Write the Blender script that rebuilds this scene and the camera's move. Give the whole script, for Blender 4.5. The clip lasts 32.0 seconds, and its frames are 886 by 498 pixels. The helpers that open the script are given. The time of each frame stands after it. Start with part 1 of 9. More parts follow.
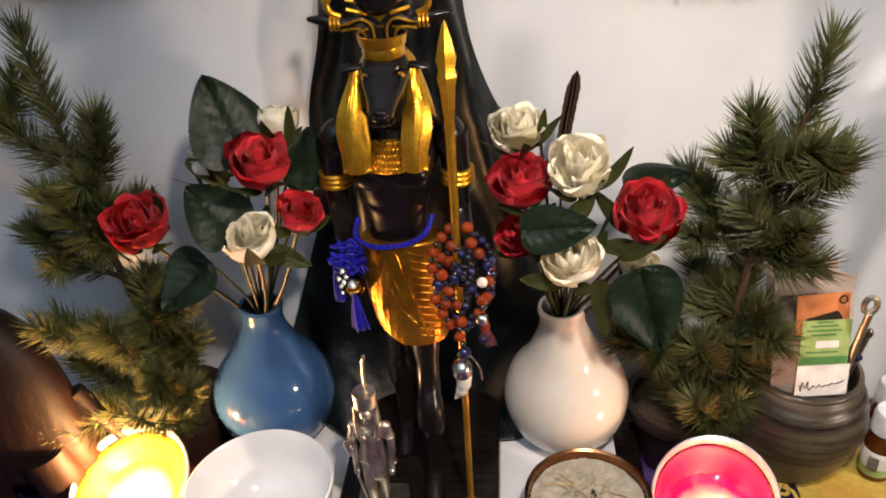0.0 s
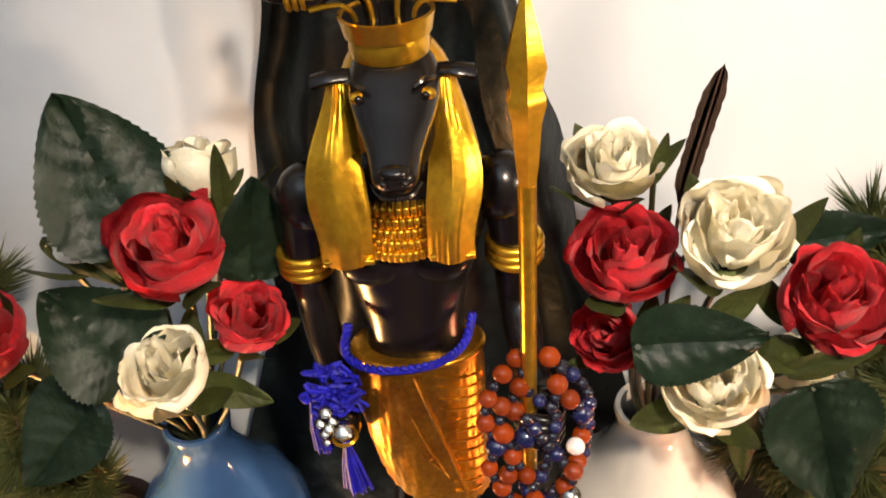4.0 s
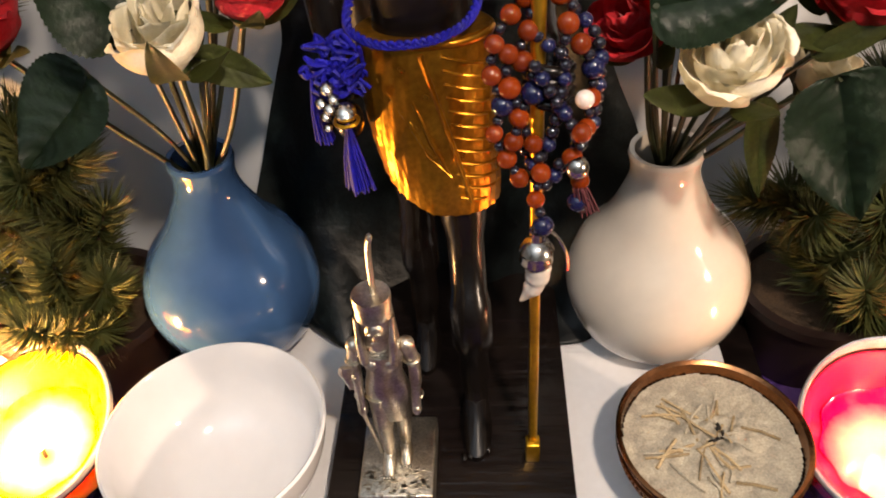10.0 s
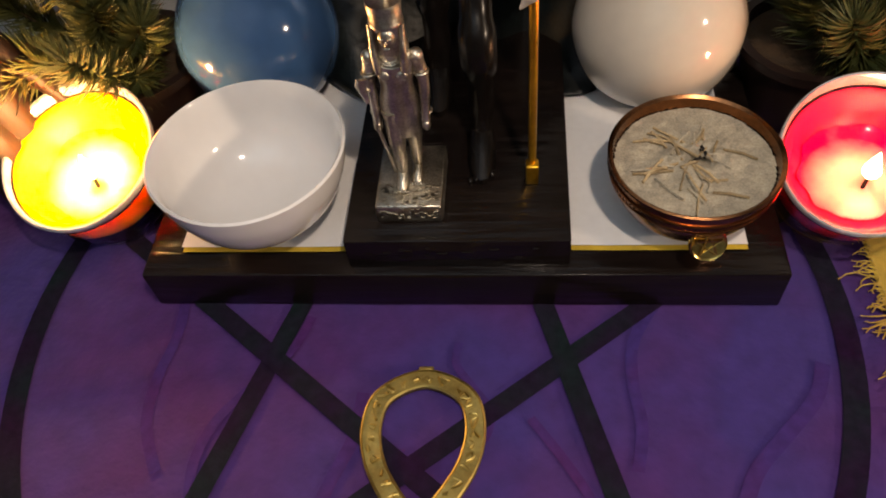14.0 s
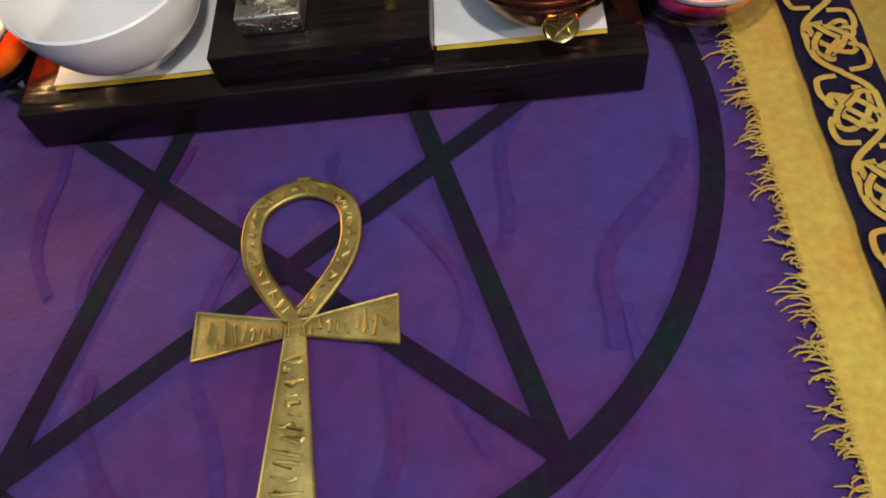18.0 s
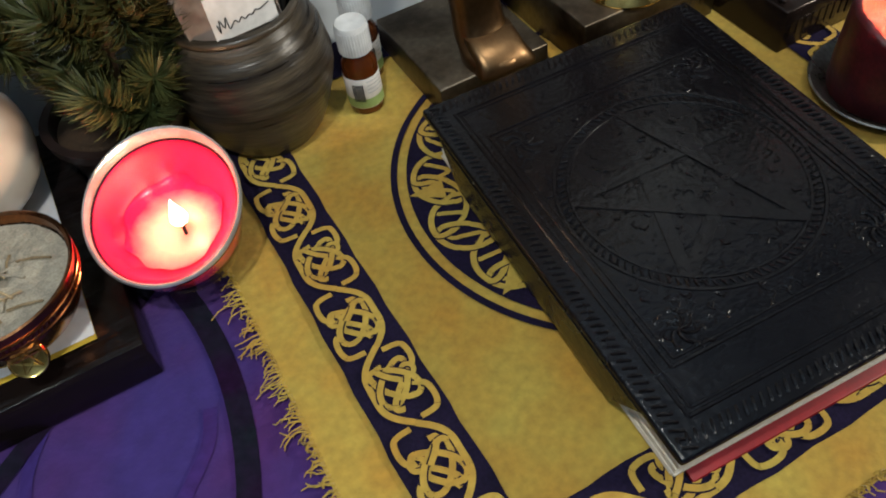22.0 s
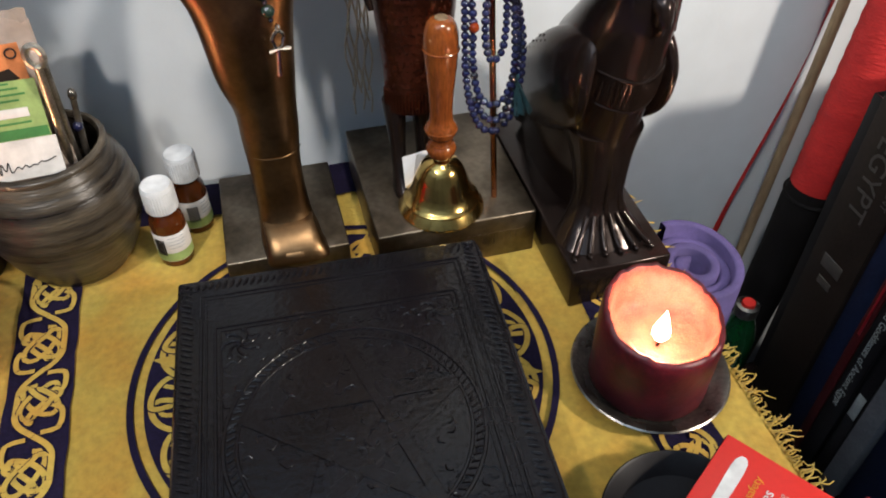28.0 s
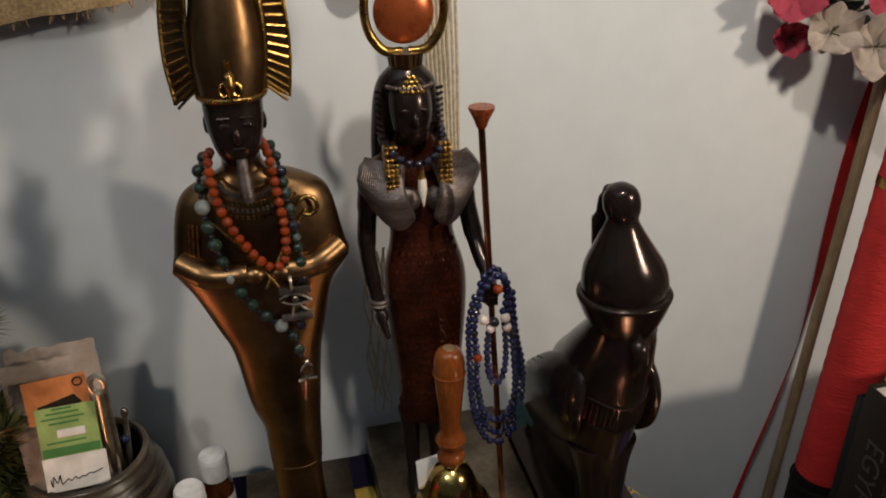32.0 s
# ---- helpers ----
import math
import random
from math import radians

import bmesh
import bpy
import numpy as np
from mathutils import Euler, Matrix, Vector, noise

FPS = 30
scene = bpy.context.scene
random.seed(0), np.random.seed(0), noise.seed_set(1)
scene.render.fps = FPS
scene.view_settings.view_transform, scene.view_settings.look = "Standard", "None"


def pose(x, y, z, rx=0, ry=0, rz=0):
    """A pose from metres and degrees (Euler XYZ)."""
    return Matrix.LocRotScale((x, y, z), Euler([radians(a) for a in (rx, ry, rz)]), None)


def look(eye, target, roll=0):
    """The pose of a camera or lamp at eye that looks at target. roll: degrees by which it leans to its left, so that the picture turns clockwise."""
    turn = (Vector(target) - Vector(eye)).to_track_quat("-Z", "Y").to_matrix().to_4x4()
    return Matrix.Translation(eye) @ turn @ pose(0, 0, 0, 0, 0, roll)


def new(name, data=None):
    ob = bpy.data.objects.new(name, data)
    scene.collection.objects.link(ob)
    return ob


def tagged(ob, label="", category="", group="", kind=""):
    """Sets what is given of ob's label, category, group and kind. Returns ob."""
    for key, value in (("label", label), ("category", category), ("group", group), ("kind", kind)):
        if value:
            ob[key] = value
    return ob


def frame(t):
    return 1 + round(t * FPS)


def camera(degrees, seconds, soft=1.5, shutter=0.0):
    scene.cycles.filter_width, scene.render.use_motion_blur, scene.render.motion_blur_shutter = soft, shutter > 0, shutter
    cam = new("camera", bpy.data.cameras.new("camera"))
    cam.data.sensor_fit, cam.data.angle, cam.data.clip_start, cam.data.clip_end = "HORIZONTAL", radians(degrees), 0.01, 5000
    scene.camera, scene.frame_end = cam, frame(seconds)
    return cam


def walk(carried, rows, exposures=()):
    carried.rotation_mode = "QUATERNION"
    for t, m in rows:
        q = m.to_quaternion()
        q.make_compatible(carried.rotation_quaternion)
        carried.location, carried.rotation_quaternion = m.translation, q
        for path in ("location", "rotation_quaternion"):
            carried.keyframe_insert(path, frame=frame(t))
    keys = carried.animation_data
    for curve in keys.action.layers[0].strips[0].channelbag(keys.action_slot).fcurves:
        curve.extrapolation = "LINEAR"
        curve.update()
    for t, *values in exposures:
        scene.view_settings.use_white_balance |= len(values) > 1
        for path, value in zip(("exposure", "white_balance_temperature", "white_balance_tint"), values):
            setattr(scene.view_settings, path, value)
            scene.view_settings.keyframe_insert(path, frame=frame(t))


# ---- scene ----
cam = camera(59.7, 32.0, soft=1.9)
PATH = [
    (0, (0.0715, -0.3215, 0.5093), (-0.0204, 0.5230, -0.0184), -4.58),
    (0.5, (0.0514, -0.2909, 0.5118), (-0.0143, 0.5504, -0.0247), -4.01),
    (1, (0.0398, -0.2573, 0.5111), (-0.0108, 0.5650, -0.0557), -4.05),
    (1.5, (0.0319, -0.2268, 0.5044), (-0.0128, 0.5857, -0.0768), -3.68),
    (2, (0.0220, -0.2002, 0.4937), (-0.0153, 0.6085, -0.0934), -2.76),
    (2.5, (0.0203, -0.1726, 0.4765), (-0.0180, 0.6207, -0.1312), -3.60),
    (3, (0.0203, -0.1425, 0.4652), (-0.0162, 0.6386, -0.1581), -4.12),
    (3.5, (0.0195, -0.1241, 0.4629), (-0.0156, 0.6564, -0.1613), -4.43),
    (4, (0.0214, -0.1163, 0.4613), (-0.0177, 0.6911, -0.1273), -5.07),
    (4.5, (0.0249, -0.1105, 0.4586), (-0.0224, 0.7044, -0.1191), -5.53),
    (6.5, (0.0294, -0.1443, 0.4650), (-0.0326, 0.7372, -0.0031), -5.68),
    (7, (0.0227, -0.1415, 0.4516), (-0.0410, 0.7132, -0.0636), -6.06),
    (7.5, (0.0256, -0.1384, 0.4390), (-0.0344, 0.6905, -0.1171), -6.11),
    (8, (0.0264, -0.1484, 0.4189), (-0.0291, 0.6774, -0.1424), -5.53),
    (8.5, (0.0252, -0.1527, 0.4118), (-0.0330, 0.6540, -0.1764), -5.54),
    (9, (0.0218, -0.1584, 0.4020), (-0.0413, 0.6287, -0.2116), -5.43),
    (9.5, (0.0200, -0.1609, 0.3900), (-0.0535, 0.5978, -0.2573), -5.69),
    (10, (0.0219, -0.1631, 0.3839), (-0.0466, 0.5772, -0.2849), -5.28),
    (10.5, (0.0233, -0.1670, 0.3789), (-0.0477, 0.5541, -0.3103), -5.66),
    (11, (0.0210, -0.1781, 0.3783), (-0.0482, 0.5295, -0.3250), -5.28),
    (11.5, (0.0176, -0.1934, 0.3764), (-0.0524, 0.5032, -0.3377), -5.90),
    (12, (0.0226, -0.2077, 0.3754), (-0.0498, 0.4806, -0.3464), -6.50),
    (12.5, (0.0265, -0.2187, 0.3697), (-0.0540, 0.4490, -0.3704), -6.80),
    (13, (0.0309, -0.2253, 0.3668), (-0.0630, 0.4161, -0.3946), -7.53),
    (13.5, (0.0325, -0.2284, 0.3673), (-0.0685, 0.3926, -0.4100), -7.79),
    (14, (0.0326, -0.2338, 0.3661), (-0.0730, 0.3665, -0.4266), -8.22),
    (14.5, (0.0330, -0.2393, 0.3677), (-0.0791, 0.3351, -0.4432), -8.73),
    (16.5, (0.0444, -0.2780, 0.3429), (-0.0990, 0.2371, -0.5021), -12.16),
    (17, (0.0550, -0.2862, 0.3371), (-0.0777, 0.2075, -0.5224), -12.28),
    (17.5, (0.0708, -0.2877, 0.3364), (-0.0456, 0.2048, -0.5261), -12.65),
    (18, (0.0887, -0.2868, 0.3352), (0.0014, 0.2218, -0.5213), -12.99),
    (18.5, (0.1092, -0.2802, 0.3314), (0.0625, 0.2339, -0.5251), -12.56),
    (19, (0.1361, -0.2728, 0.3335), (0.1290, 0.2491, -0.5194), -12.82),
    (19.5, (0.1590, -0.2724, 0.3349), (0.1859, 0.2707, -0.5044), -13.25),
    (20, (0.1772, -0.2703, 0.3357), (0.2574, 0.2803, -0.4952), -11.83),
    (20.5, (0.1912, -0.2705, 0.3386), (0.3092, 0.2924, -0.4794), -11.28),
    (21, (0.2074, -0.2700, 0.3421), (0.3599, 0.2971, -0.4673), -10.75),
    (21.5, (0.2201, -0.2698, 0.3463), (0.4233, 0.3010, -0.4493), -9.03),
    (22, (0.2302, -0.2702, 0.3540), (0.4669, 0.3106, -0.4249), -8.95),
    (22.5, (0.2353, -0.2735, 0.3609), (0.5000, 0.3227, -0.3971), -8.83),
    (23, (0.2383, -0.2775, 0.3726), (0.5303, 0.3367, -0.3604), -7.58),
    (23.5, (0.2470, -0.2880, 0.3815), (0.6028, 0.3346, -0.3155), -4.63),
    (24, (0.2668, -0.3070, 0.3821), (0.6328, 0.3216, -0.3040), -3.69),
    (24.5, (0.2961, -0.3251, 0.3803), (0.6444, 0.3184, -0.3013), -1.10),
    (26.5, (0.3337, -0.2968, 0.3819), (0.6520, 0.3357, -0.3242), -0.48),
    (27, (0.3773, -0.2905, 0.3841), (0.6525, 0.3427, -0.3393), 0.44),
    (27.5, (0.4145, -0.2970, 0.3897), (0.6455, 0.3619, -0.3262), 1.10),
    (28, (0.4371, -0.3042, 0.3965), (0.6252, 0.3915, -0.2967), 0.09),
    (28.5, (0.4454, -0.3131, 0.4055), (0.6211, 0.4189, -0.2528), -0.08),
    (29, (0.4493, -0.3131, 0.4187), (0.6297, 0.4491, -0.2030), -0.41),
    (29.5, (0.4505, -0.3128, 0.4306), (0.6358, 0.4732, -0.1592), -0.71),
    (30, (0.4523, -0.3132, 0.4407), (0.6399, 0.4925, -0.1212), -0.89),
    (30.5, (0.4523, -0.3173, 0.4489), (0.6389, 0.5084, -0.0834), -1.24),
    (31, (0.4475, -0.3176, 0.4603), (0.6332, 0.5227, -0.0490), -1.45),
    (31.5, (0.4474, -0.3207, 0.4689), (0.6389, 0.5344, -0.0128), -1.28),
    (32, (0.4483, -0.3199, 0.4760), (0.6431, 0.5489, 0.0208), -1.35),
]
walk(cam, [(t, look(eye, target, roll)) for t, eye, target, roll in PATH],
     [(0, 0.5, 6700, 16), (2, 1.05, 7000, 15), (4, 1.05, 7200, 14), (7, 1.05, 7300, 13), (9, 0.8, 7500, 18), (11, 0.4, 7300, 18), (13, -0.1, 7300, 17), (14.5, -0.15, 7600, 17), (17, -0.1, 7000, 12),
      (18, 0.2, 6300, 8), (19, 0.4, 5500, 6), (20, -0.05, 5700, 1), (21, -0.1, 6000, 2), (23, 0.0, 5600, 4), (24, 0.1, 5600, 7), (27, 0.4, 5700, 9), (29, 0.5, 6100, 9), (30, 0.4, 6200, 9), (32, -0.65, 6600, 10)])

# ---- light ----
world = bpy.data.worlds.new("room_air")
scene.world = world
world.use_nodes = True
world.node_tree.nodes["Background"].inputs[0].default_value = (0.55, 0.7, 1.0, 1)
world.node_tree.nodes["Background"].inputs[1].default_value = 0.09


def lamp(name, kind, power, color, m, size=0.1, size_y=None, cone=90):
    data = bpy.data.lights.new(name, kind)
    data.energy, data.color = power, color
    if kind == "SPOT":
        data.spot_size, data.spot_blend = radians(cone), 0.8
    if kind == "AREA":
        data.size = size
        if size_y:
            data.shape, data.size_y = "RECTANGLE", size_y
    else:
        data.shadow_soft_size = size
    ob = new(name, data)
    ob.matrix_world = m
    return ob


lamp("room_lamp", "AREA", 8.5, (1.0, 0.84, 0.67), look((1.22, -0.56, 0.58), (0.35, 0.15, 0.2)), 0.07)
# two added spots, unseen: light from by the camera, and the wall's bright patch
lamp("altar_bulb", "SPOT", 11.0, (1.0, 0.88, 0.74), look((0.15, -0.26, 0.68), (0.11, 0.01, 0.10)), 0.016, cone=98)
lamp("altar_bulb", "SPOT", 16.0, (1.0, 0.88, 0.74), look((0.59, -0.18, 0.80), (0.66, 0.19, 0.40)), 0.016, cone=78)
# added cool fill, unseen behind the camera, washing the ceiling to lighten shade
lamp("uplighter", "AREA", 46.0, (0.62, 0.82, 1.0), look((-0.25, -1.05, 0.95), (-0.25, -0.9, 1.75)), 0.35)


# ---- materials ----
def mat(name, color, rough=0.5, metal=0.0, vary=0.15, scale=60.0, bump=0.0, bscale=250.0, second=None, mix=0.5,
        coat=0.0, sheen=0.0, trans=0.0, ior=1.45, stretch=(1, 1, 1), spec=0.5, sub=0.0, per_object=0.0, rvary=0.12):
    """A surface with variation at two scales: broad patches towards `second`, fine grain, fine relief."""
    m = bpy.data.materials.new(name)
    m.use_nodes = True
    nt, b = m.node_tree, m.node_tree.nodes["Principled BSDF"]
    tc = nt.nodes.new("ShaderNodeTexCoord")
    mp = nt.nodes.new("ShaderNodeMapping")
    mp.inputs["Scale"].default_value = stretch
    nt.links.new(tc.outputs["Object"], mp.inputs[0])

    def noise_node(s, detail):
        n = nt.nodes.new("ShaderNodeTexNoise")
        n.inputs["Scale"].default_value, n.inputs["Detail"].default_value = s, detail
        nt.links.new(mp.outputs[0], n.inputs["Vector"])
        return n
    broad, fine = noise_node(scale, 3), noise_node(scale * 9, 2)
    c2 = second or tuple(c * 0.6 for c in color)
    ramp = nt.nodes.new("ShaderNodeValToRGB")
    ramp.color_ramp.elements[0].position, ramp.color_ramp.elements[1].position = 0.5 - 0.3 * (1.2 - mix), 0.5 + 0.3 * (0.2 + mix)
    ramp.color_ramp.elements[0].color, ramp.color_ramp.elements[1].color = (*c2, 1), (*color, 1)
    nt.links.new(broad.outputs["Fac"], ramp.inputs[0])
    hsv = nt.nodes.new("ShaderNodeHueSaturation")
    nt.links.new(ramp.outputs[0], hsv.inputs["Color"])
    rng = nt.nodes.new("ShaderNodeMapRange")
    rng.inputs[1].default_value, rng.inputs[2].default_value = 0.25, 0.75
    rng.inputs[3].default_value, rng.inputs[4].default_value = 1 - vary, 1 + vary
    nt.links.new(fine.outputs["Fac"], rng.inputs[0])
    if per_object:
        info = nt.nodes.new("ShaderNodeObjectInfo")
        r2 = nt.nodes.new("ShaderNodeMapRange")
        r2.inputs[3].default_value, r2.inputs[4].default_value = 1 - per_object, 1 + per_object
        nt.links.new(info.outputs["Random"], r2.inputs[0])
        mul = nt.nodes.new("ShaderNodeMath")
        mul.operation = "MULTIPLY"
        nt.links.new(rng.outputs[0], mul.inputs[0])
        nt.links.new(r2.outputs[0], mul.inputs[1])
        nt.links.new(mul.outputs[0], hsv.inputs["Value"])
    else:
        nt.links.new(rng.outputs[0], hsv.inputs["Value"])
    nt.links.new(hsv.outputs[0], b.inputs["Base Color"])
    rr = nt.nodes.new("ShaderNodeMapRange")
    rr.inputs[3].default_value, rr.inputs[4].default_value = max(0.02, rough - rvary * rough * 2), min(1, rough + rvary * rough * 2)
    nt.links.new(broad.outputs["Fac"], rr.inputs[0])
    nt.links.new(rr.outputs[0], b.inputs["Roughness"])
    b.inputs["Metallic"].default_value = metal
    b.inputs["Coat Weight"].default_value = coat
    b.inputs["Coat Roughness"].default_value = 0.08
    b.inputs["Sheen Weight"].default_value = sheen
    b.inputs["Transmission Weight"].default_value = trans
    b.inputs["IOR"].default_value = ior
    b.inputs["Specular IOR Level"].default_value = spec
    if sub:
        b.inputs["Subsurface Weight"].default_value = sub
        b.inputs["Subsurface Radius"].default_value = (0.02, 0.007, 0.004)
        b.inputs["Subsurface Scale"].default_value = 0.5
    if bump:
        bn = noise_node(bscale, 4)
        bu = nt.nodes.new("ShaderNodeBump")
        bu.inputs["Strength"].default_value, bu.inputs["Distance"].default_value = bump, 0.001
        nt.links.new(bn.outputs["Fac"], bu.inputs["Height"])
        nt.links.new(bu.outputs[0], b.inputs["Normal"])
    return m


def cloth_petal(m, tint):
    """Thin cloth: lets a third of the light through."""
    nt = m.node_tree
    b = nt.nodes["Principled BSDF"]
    out = nt.nodes["Material Output"]
    tr = nt.nodes.new("ShaderNodeBsdfTranslucent")
    tr.inputs["Color"].default_value = (*tint, 1)
    mx = nt.nodes.new("ShaderNodeMixShader")
    mx.inputs[0].default_value = 0.30
    nt.links.new(b.outputs[0], mx.inputs[1])
    nt.links.new(tr.outputs[0], mx.inputs[2])
    nt.links.new(mx.outputs[0], out.inputs["Surface"])
    return m


def glow(name, color, strength):
    m = bpy.data.materials.new(name)
    m.use_nodes = True
    b = m.node_tree.nodes["Principled BSDF"]
    b.inputs["Base Color"].default_value = (*color, 1)
    b.inputs["Emission Color"].default_value = (*color, 1)
    b.inputs["Emission Strength"].default_value = strength
    return m


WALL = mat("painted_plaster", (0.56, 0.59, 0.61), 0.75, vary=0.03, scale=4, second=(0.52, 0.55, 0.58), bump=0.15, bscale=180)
# darker grey for the unseen walls, to hold down their bounce and reflections
DIMWALL = mat("dimmed_room_plaster", (0.42, 0.42, 0.42), 0.8, vary=0.05, scale=4, bump=0.15, bscale=180)
PURPLE = mat("purple_cotton", (0.045, 0.027, 0.155), 0.85, vary=0.16, scale=9, second=(0.078, 0.013, 0.085), mix=0.25, spec=0.12, bump=0.7, bscale=260, sheen=0.2)
BAND = mat("dark_green_dye", (0.006, 0.015, 0.015), 0.85, spec=0.08, vary=0.3, scale=24, second=(0.014, 0.004, 0.022), mix=0.6, bump=0.3, bscale=700)
YELLOW = mat("yellow_batik_cotton", (0.42, 0.31, 0.050), 0.9, vary=0.16, scale=24, second=(0.40, 0.215, 0.022), bump=0.7, bscale=280, sheen=0.2)
INDIGO = mat("indigo_batik_dye", (0.014, 0.010, 0.030), 0.9, spec=0.1, vary=0.3, scale=60, bump=0.3, bscale=650)
BLACKWOOD = mat("black_stained_wood", (0.008, 0.0055, 0.0045), 0.19, vary=0.5, scale=14, second=(0.006, 0.004, 0.004), bump=0.9, bscale=75, stretch=(0.22, 2.8, 2.8), spec=0.34)
BLACK = mat("black_lacquered_resin", (0.006, 0.0045, 0.004), 0.24, vary=0.3, scale=30, bump=0.05, bscale=200, spec=0.3)
GOLD = mat("gold_paint", (0.76, 0.41, 0.036), 0.30, metal=0.92, vary=0.15, scale=40, second=(0.55, 0.28, 0.02), bump=0.15, bscale=300)
# the same gold paint, darkened and browned for the kilt's dimmer reflections
SHADEDGOLD = mat("shaded_gold_paint", (0.52, 0.24, 0.022), 0.30, metal=0.92, vary=0.25, scale=45, second=(0.34, 0.13, 0.012), bump=0.2, bscale=300)
BRASS = mat("aged_brass", (0.46, 0.37, 0.13), 0.50, metal=1.0, vary=0.15, scale=50, second=(0.25, 0.17, 0.05), bump=0.25, bscale=260)
BRIGHT_BRASS = mat("polished_brass", (0.65, 0.45, 0.14), 0.16, metal=1.0, vary=0.08, scale=40, second=(0.5, 0.33, 0.1))
PEWTER = mat("pewter", (0.66, 0.61, 0.52), 0.34, metal=1.0, vary=0.25, scale=90, second=(0.34, 0.30, 0.24), bump=0.3, bscale=500)
BRONZE = mat("cold_cast_bronze", (0.19, 0.115, 0.055), 0.34, metal=1.0, vary=0.15, scale=25, second=(0.085, 0.045, 0.02), bump=0.15, bscale=200)
BRONZE_GREY = mat("dull_bronze_plinth", (0.24, 0.20, 0.15), 0.42, metal=1.0, vary=0.2, scale=25, second=(0.06, 0.045, 0.03), bump=0.2, bscale=300)
DARKBRONZE = mat("dark_bronze_resin", (0.025, 0.017, 0.014), 0.20, metal=0.6, vary=0.3, scale=30, second=(0.022, 0.014, 0.012), bump=0.08, bscale=250)
BLUEGLAZE = mat("blue_glazed_ceramic", (0.036, 0.092, 0.205), 0.1, vary=0.06, scale=12, second=(0.028, 0.072, 0.17), coat=0.6)
CREAMGLAZE = mat("cream_glazed_ceramic", (0.58, 0.53, 0.46), 0.1, vary=0.03, scale=14, second=(0.55, 0.50, 0.43), coat=0.6)
WHITEGLAZE = mat("white_glazed_china", (0.74, 0.72, 0.71), 0.09, vary=0.02, scale=10, second=(0.72, 0.70, 0.69), coat=0.5)
PAPER = mat("white_paper", (0.70, 0.70, 0.71), 0.85, vary=0.03, scale=20, second=(0.66, 0.66, 0.68), bump=0.25, bscale=90)
LEATHER = mat("black_tooled_leather", (0.0045, 0.004, 0.0055), 0.24, vary=0.3, scale=40, second=(0.004, 0.0035, 0.0045), bump=0.6, bscale=240, spec=0.36, rvary=0.3)
VELVET = mat("black_crushed_velvet", (0.004, 0.0075, 0.008), 0.42, vary=0.7, scale=55, second=(0.0012, 0.0016, 0.0018), bump=1.0, bscale=85, spec=0.30)
PINE = mat("pine_needle", (0.090, 0.092, 0.026), 0.5, vary=0.3, scale=60, second=(0.026, 0.042, 0.014))
vb = VELVET.node_tree.nodes["Principled BSDF"]
vb.inputs["Sheen Roughness"].default_value = 0.30
vb.inputs["Sheen Tint"].default_value = (0.35, 0.55, 0.55, 1)
crush = VELVET.node_tree.nodes.new("ShaderNodeTexNoise")
crush.inputs["Scale"].default_value, crush.inputs["Detail"].default_value, crush.inputs["Distortion"].default_value = 38, 4, 1.2
crange = VELVET.node_tree.nodes.new("ShaderNodeMapRange")
crange.inputs[1].default_value, crange.inputs[2].default_value, crange.inputs[3].default_value, crange.inputs[4].default_value = 0.50, 0.72, 0.0, 0.40
VELVET.node_tree.links.new(crush.outputs["Fac"], crange.inputs[0])
VELVET.node_tree.links.new(crange.outputs[0], vb.inputs["Sheen Weight"])
BARK = mat("pine_bark", (0.06, 0.035, 0.018), 0.85, vary=0.4, scale=120, bump=0.6)
REDPETAL = cloth_petal(mat("red_silk_petal", (0.72, 0.028, 0.045), 0.65, vary=0.18, scale=2.2, second=(0.50, 0.010, 0.020), bump=0.6, bscale=14, sheen=0.15), (0.62, 0.02, 0.03))
WHITEPETAL = cloth_petal(mat("ivory_silk_petal", (0.92, 0.90, 0.80), 0.7, vary=0.04, scale=1.6, second=(0.88, 0.82, 0.66), bump=0.5, bscale=14), (0.95, 0.90, 0.72))
LEAFM = mat("dark_green_silk_leaf", (0.018, 0.036, 0.018), 0.42, vary=0.25, scale=40, second=(0.009, 0.020, 0.011), bump=0.3, bscale=420, spec=0.35)
CALYX = mat("light_green_calyx", (0.065, 0.090, 0.014), 0.6, vary=0.25, scale=70, second=(0.040, 0.048, 0.012), mix=0.7)
STEM = mat("olive_plastic_stem", (0.020, 0.026, 0.008), 0.5, vary=0.2, scale=150)
POTTERY = mat("grey_brown_stoneware", (0.090, 0.072, 0.050), 0.30, vary=0.5, scale=24, second=(0.007, 0.005, 0.004), bump=0.4, bscale=120, stretch=(0.5, 0.5, 7))
POTPLASTIC = mat("dark_brown_plastic_pot", (0.022, 0.012, 0.010), 0.4, vary=0.15, scale=50)
COPPER = mat("antique_copper", (0.33, 0.14, 0.06), 0.24, metal=1.0, vary=0.2, scale=40, second=(0.16, 0.07, 0.03), bump=0.15, bscale=240)
ASH = mat("pale_incense_ash", (0.42, 0.37, 0.28), 0.95, vary=0.25, scale=110, second=(0.26, 0.23, 0.18), bump=1.0, bscale=320)
WAX_RED = mat("translucent_red_wax", (0.82, 0.004, 0.060), 0.4, vary=0.06, scale=30, second=(0.64, 0.004, 0.05), sub=0.8, spec=0.2)
WAX_YELLOW = mat("translucent_yellow_wax", (0.90, 0.32, 0.015), 0.4, vary=0.06, scale=30, second=(0.8, 0.26, 0.01), sub=0.8, spec=0.2)
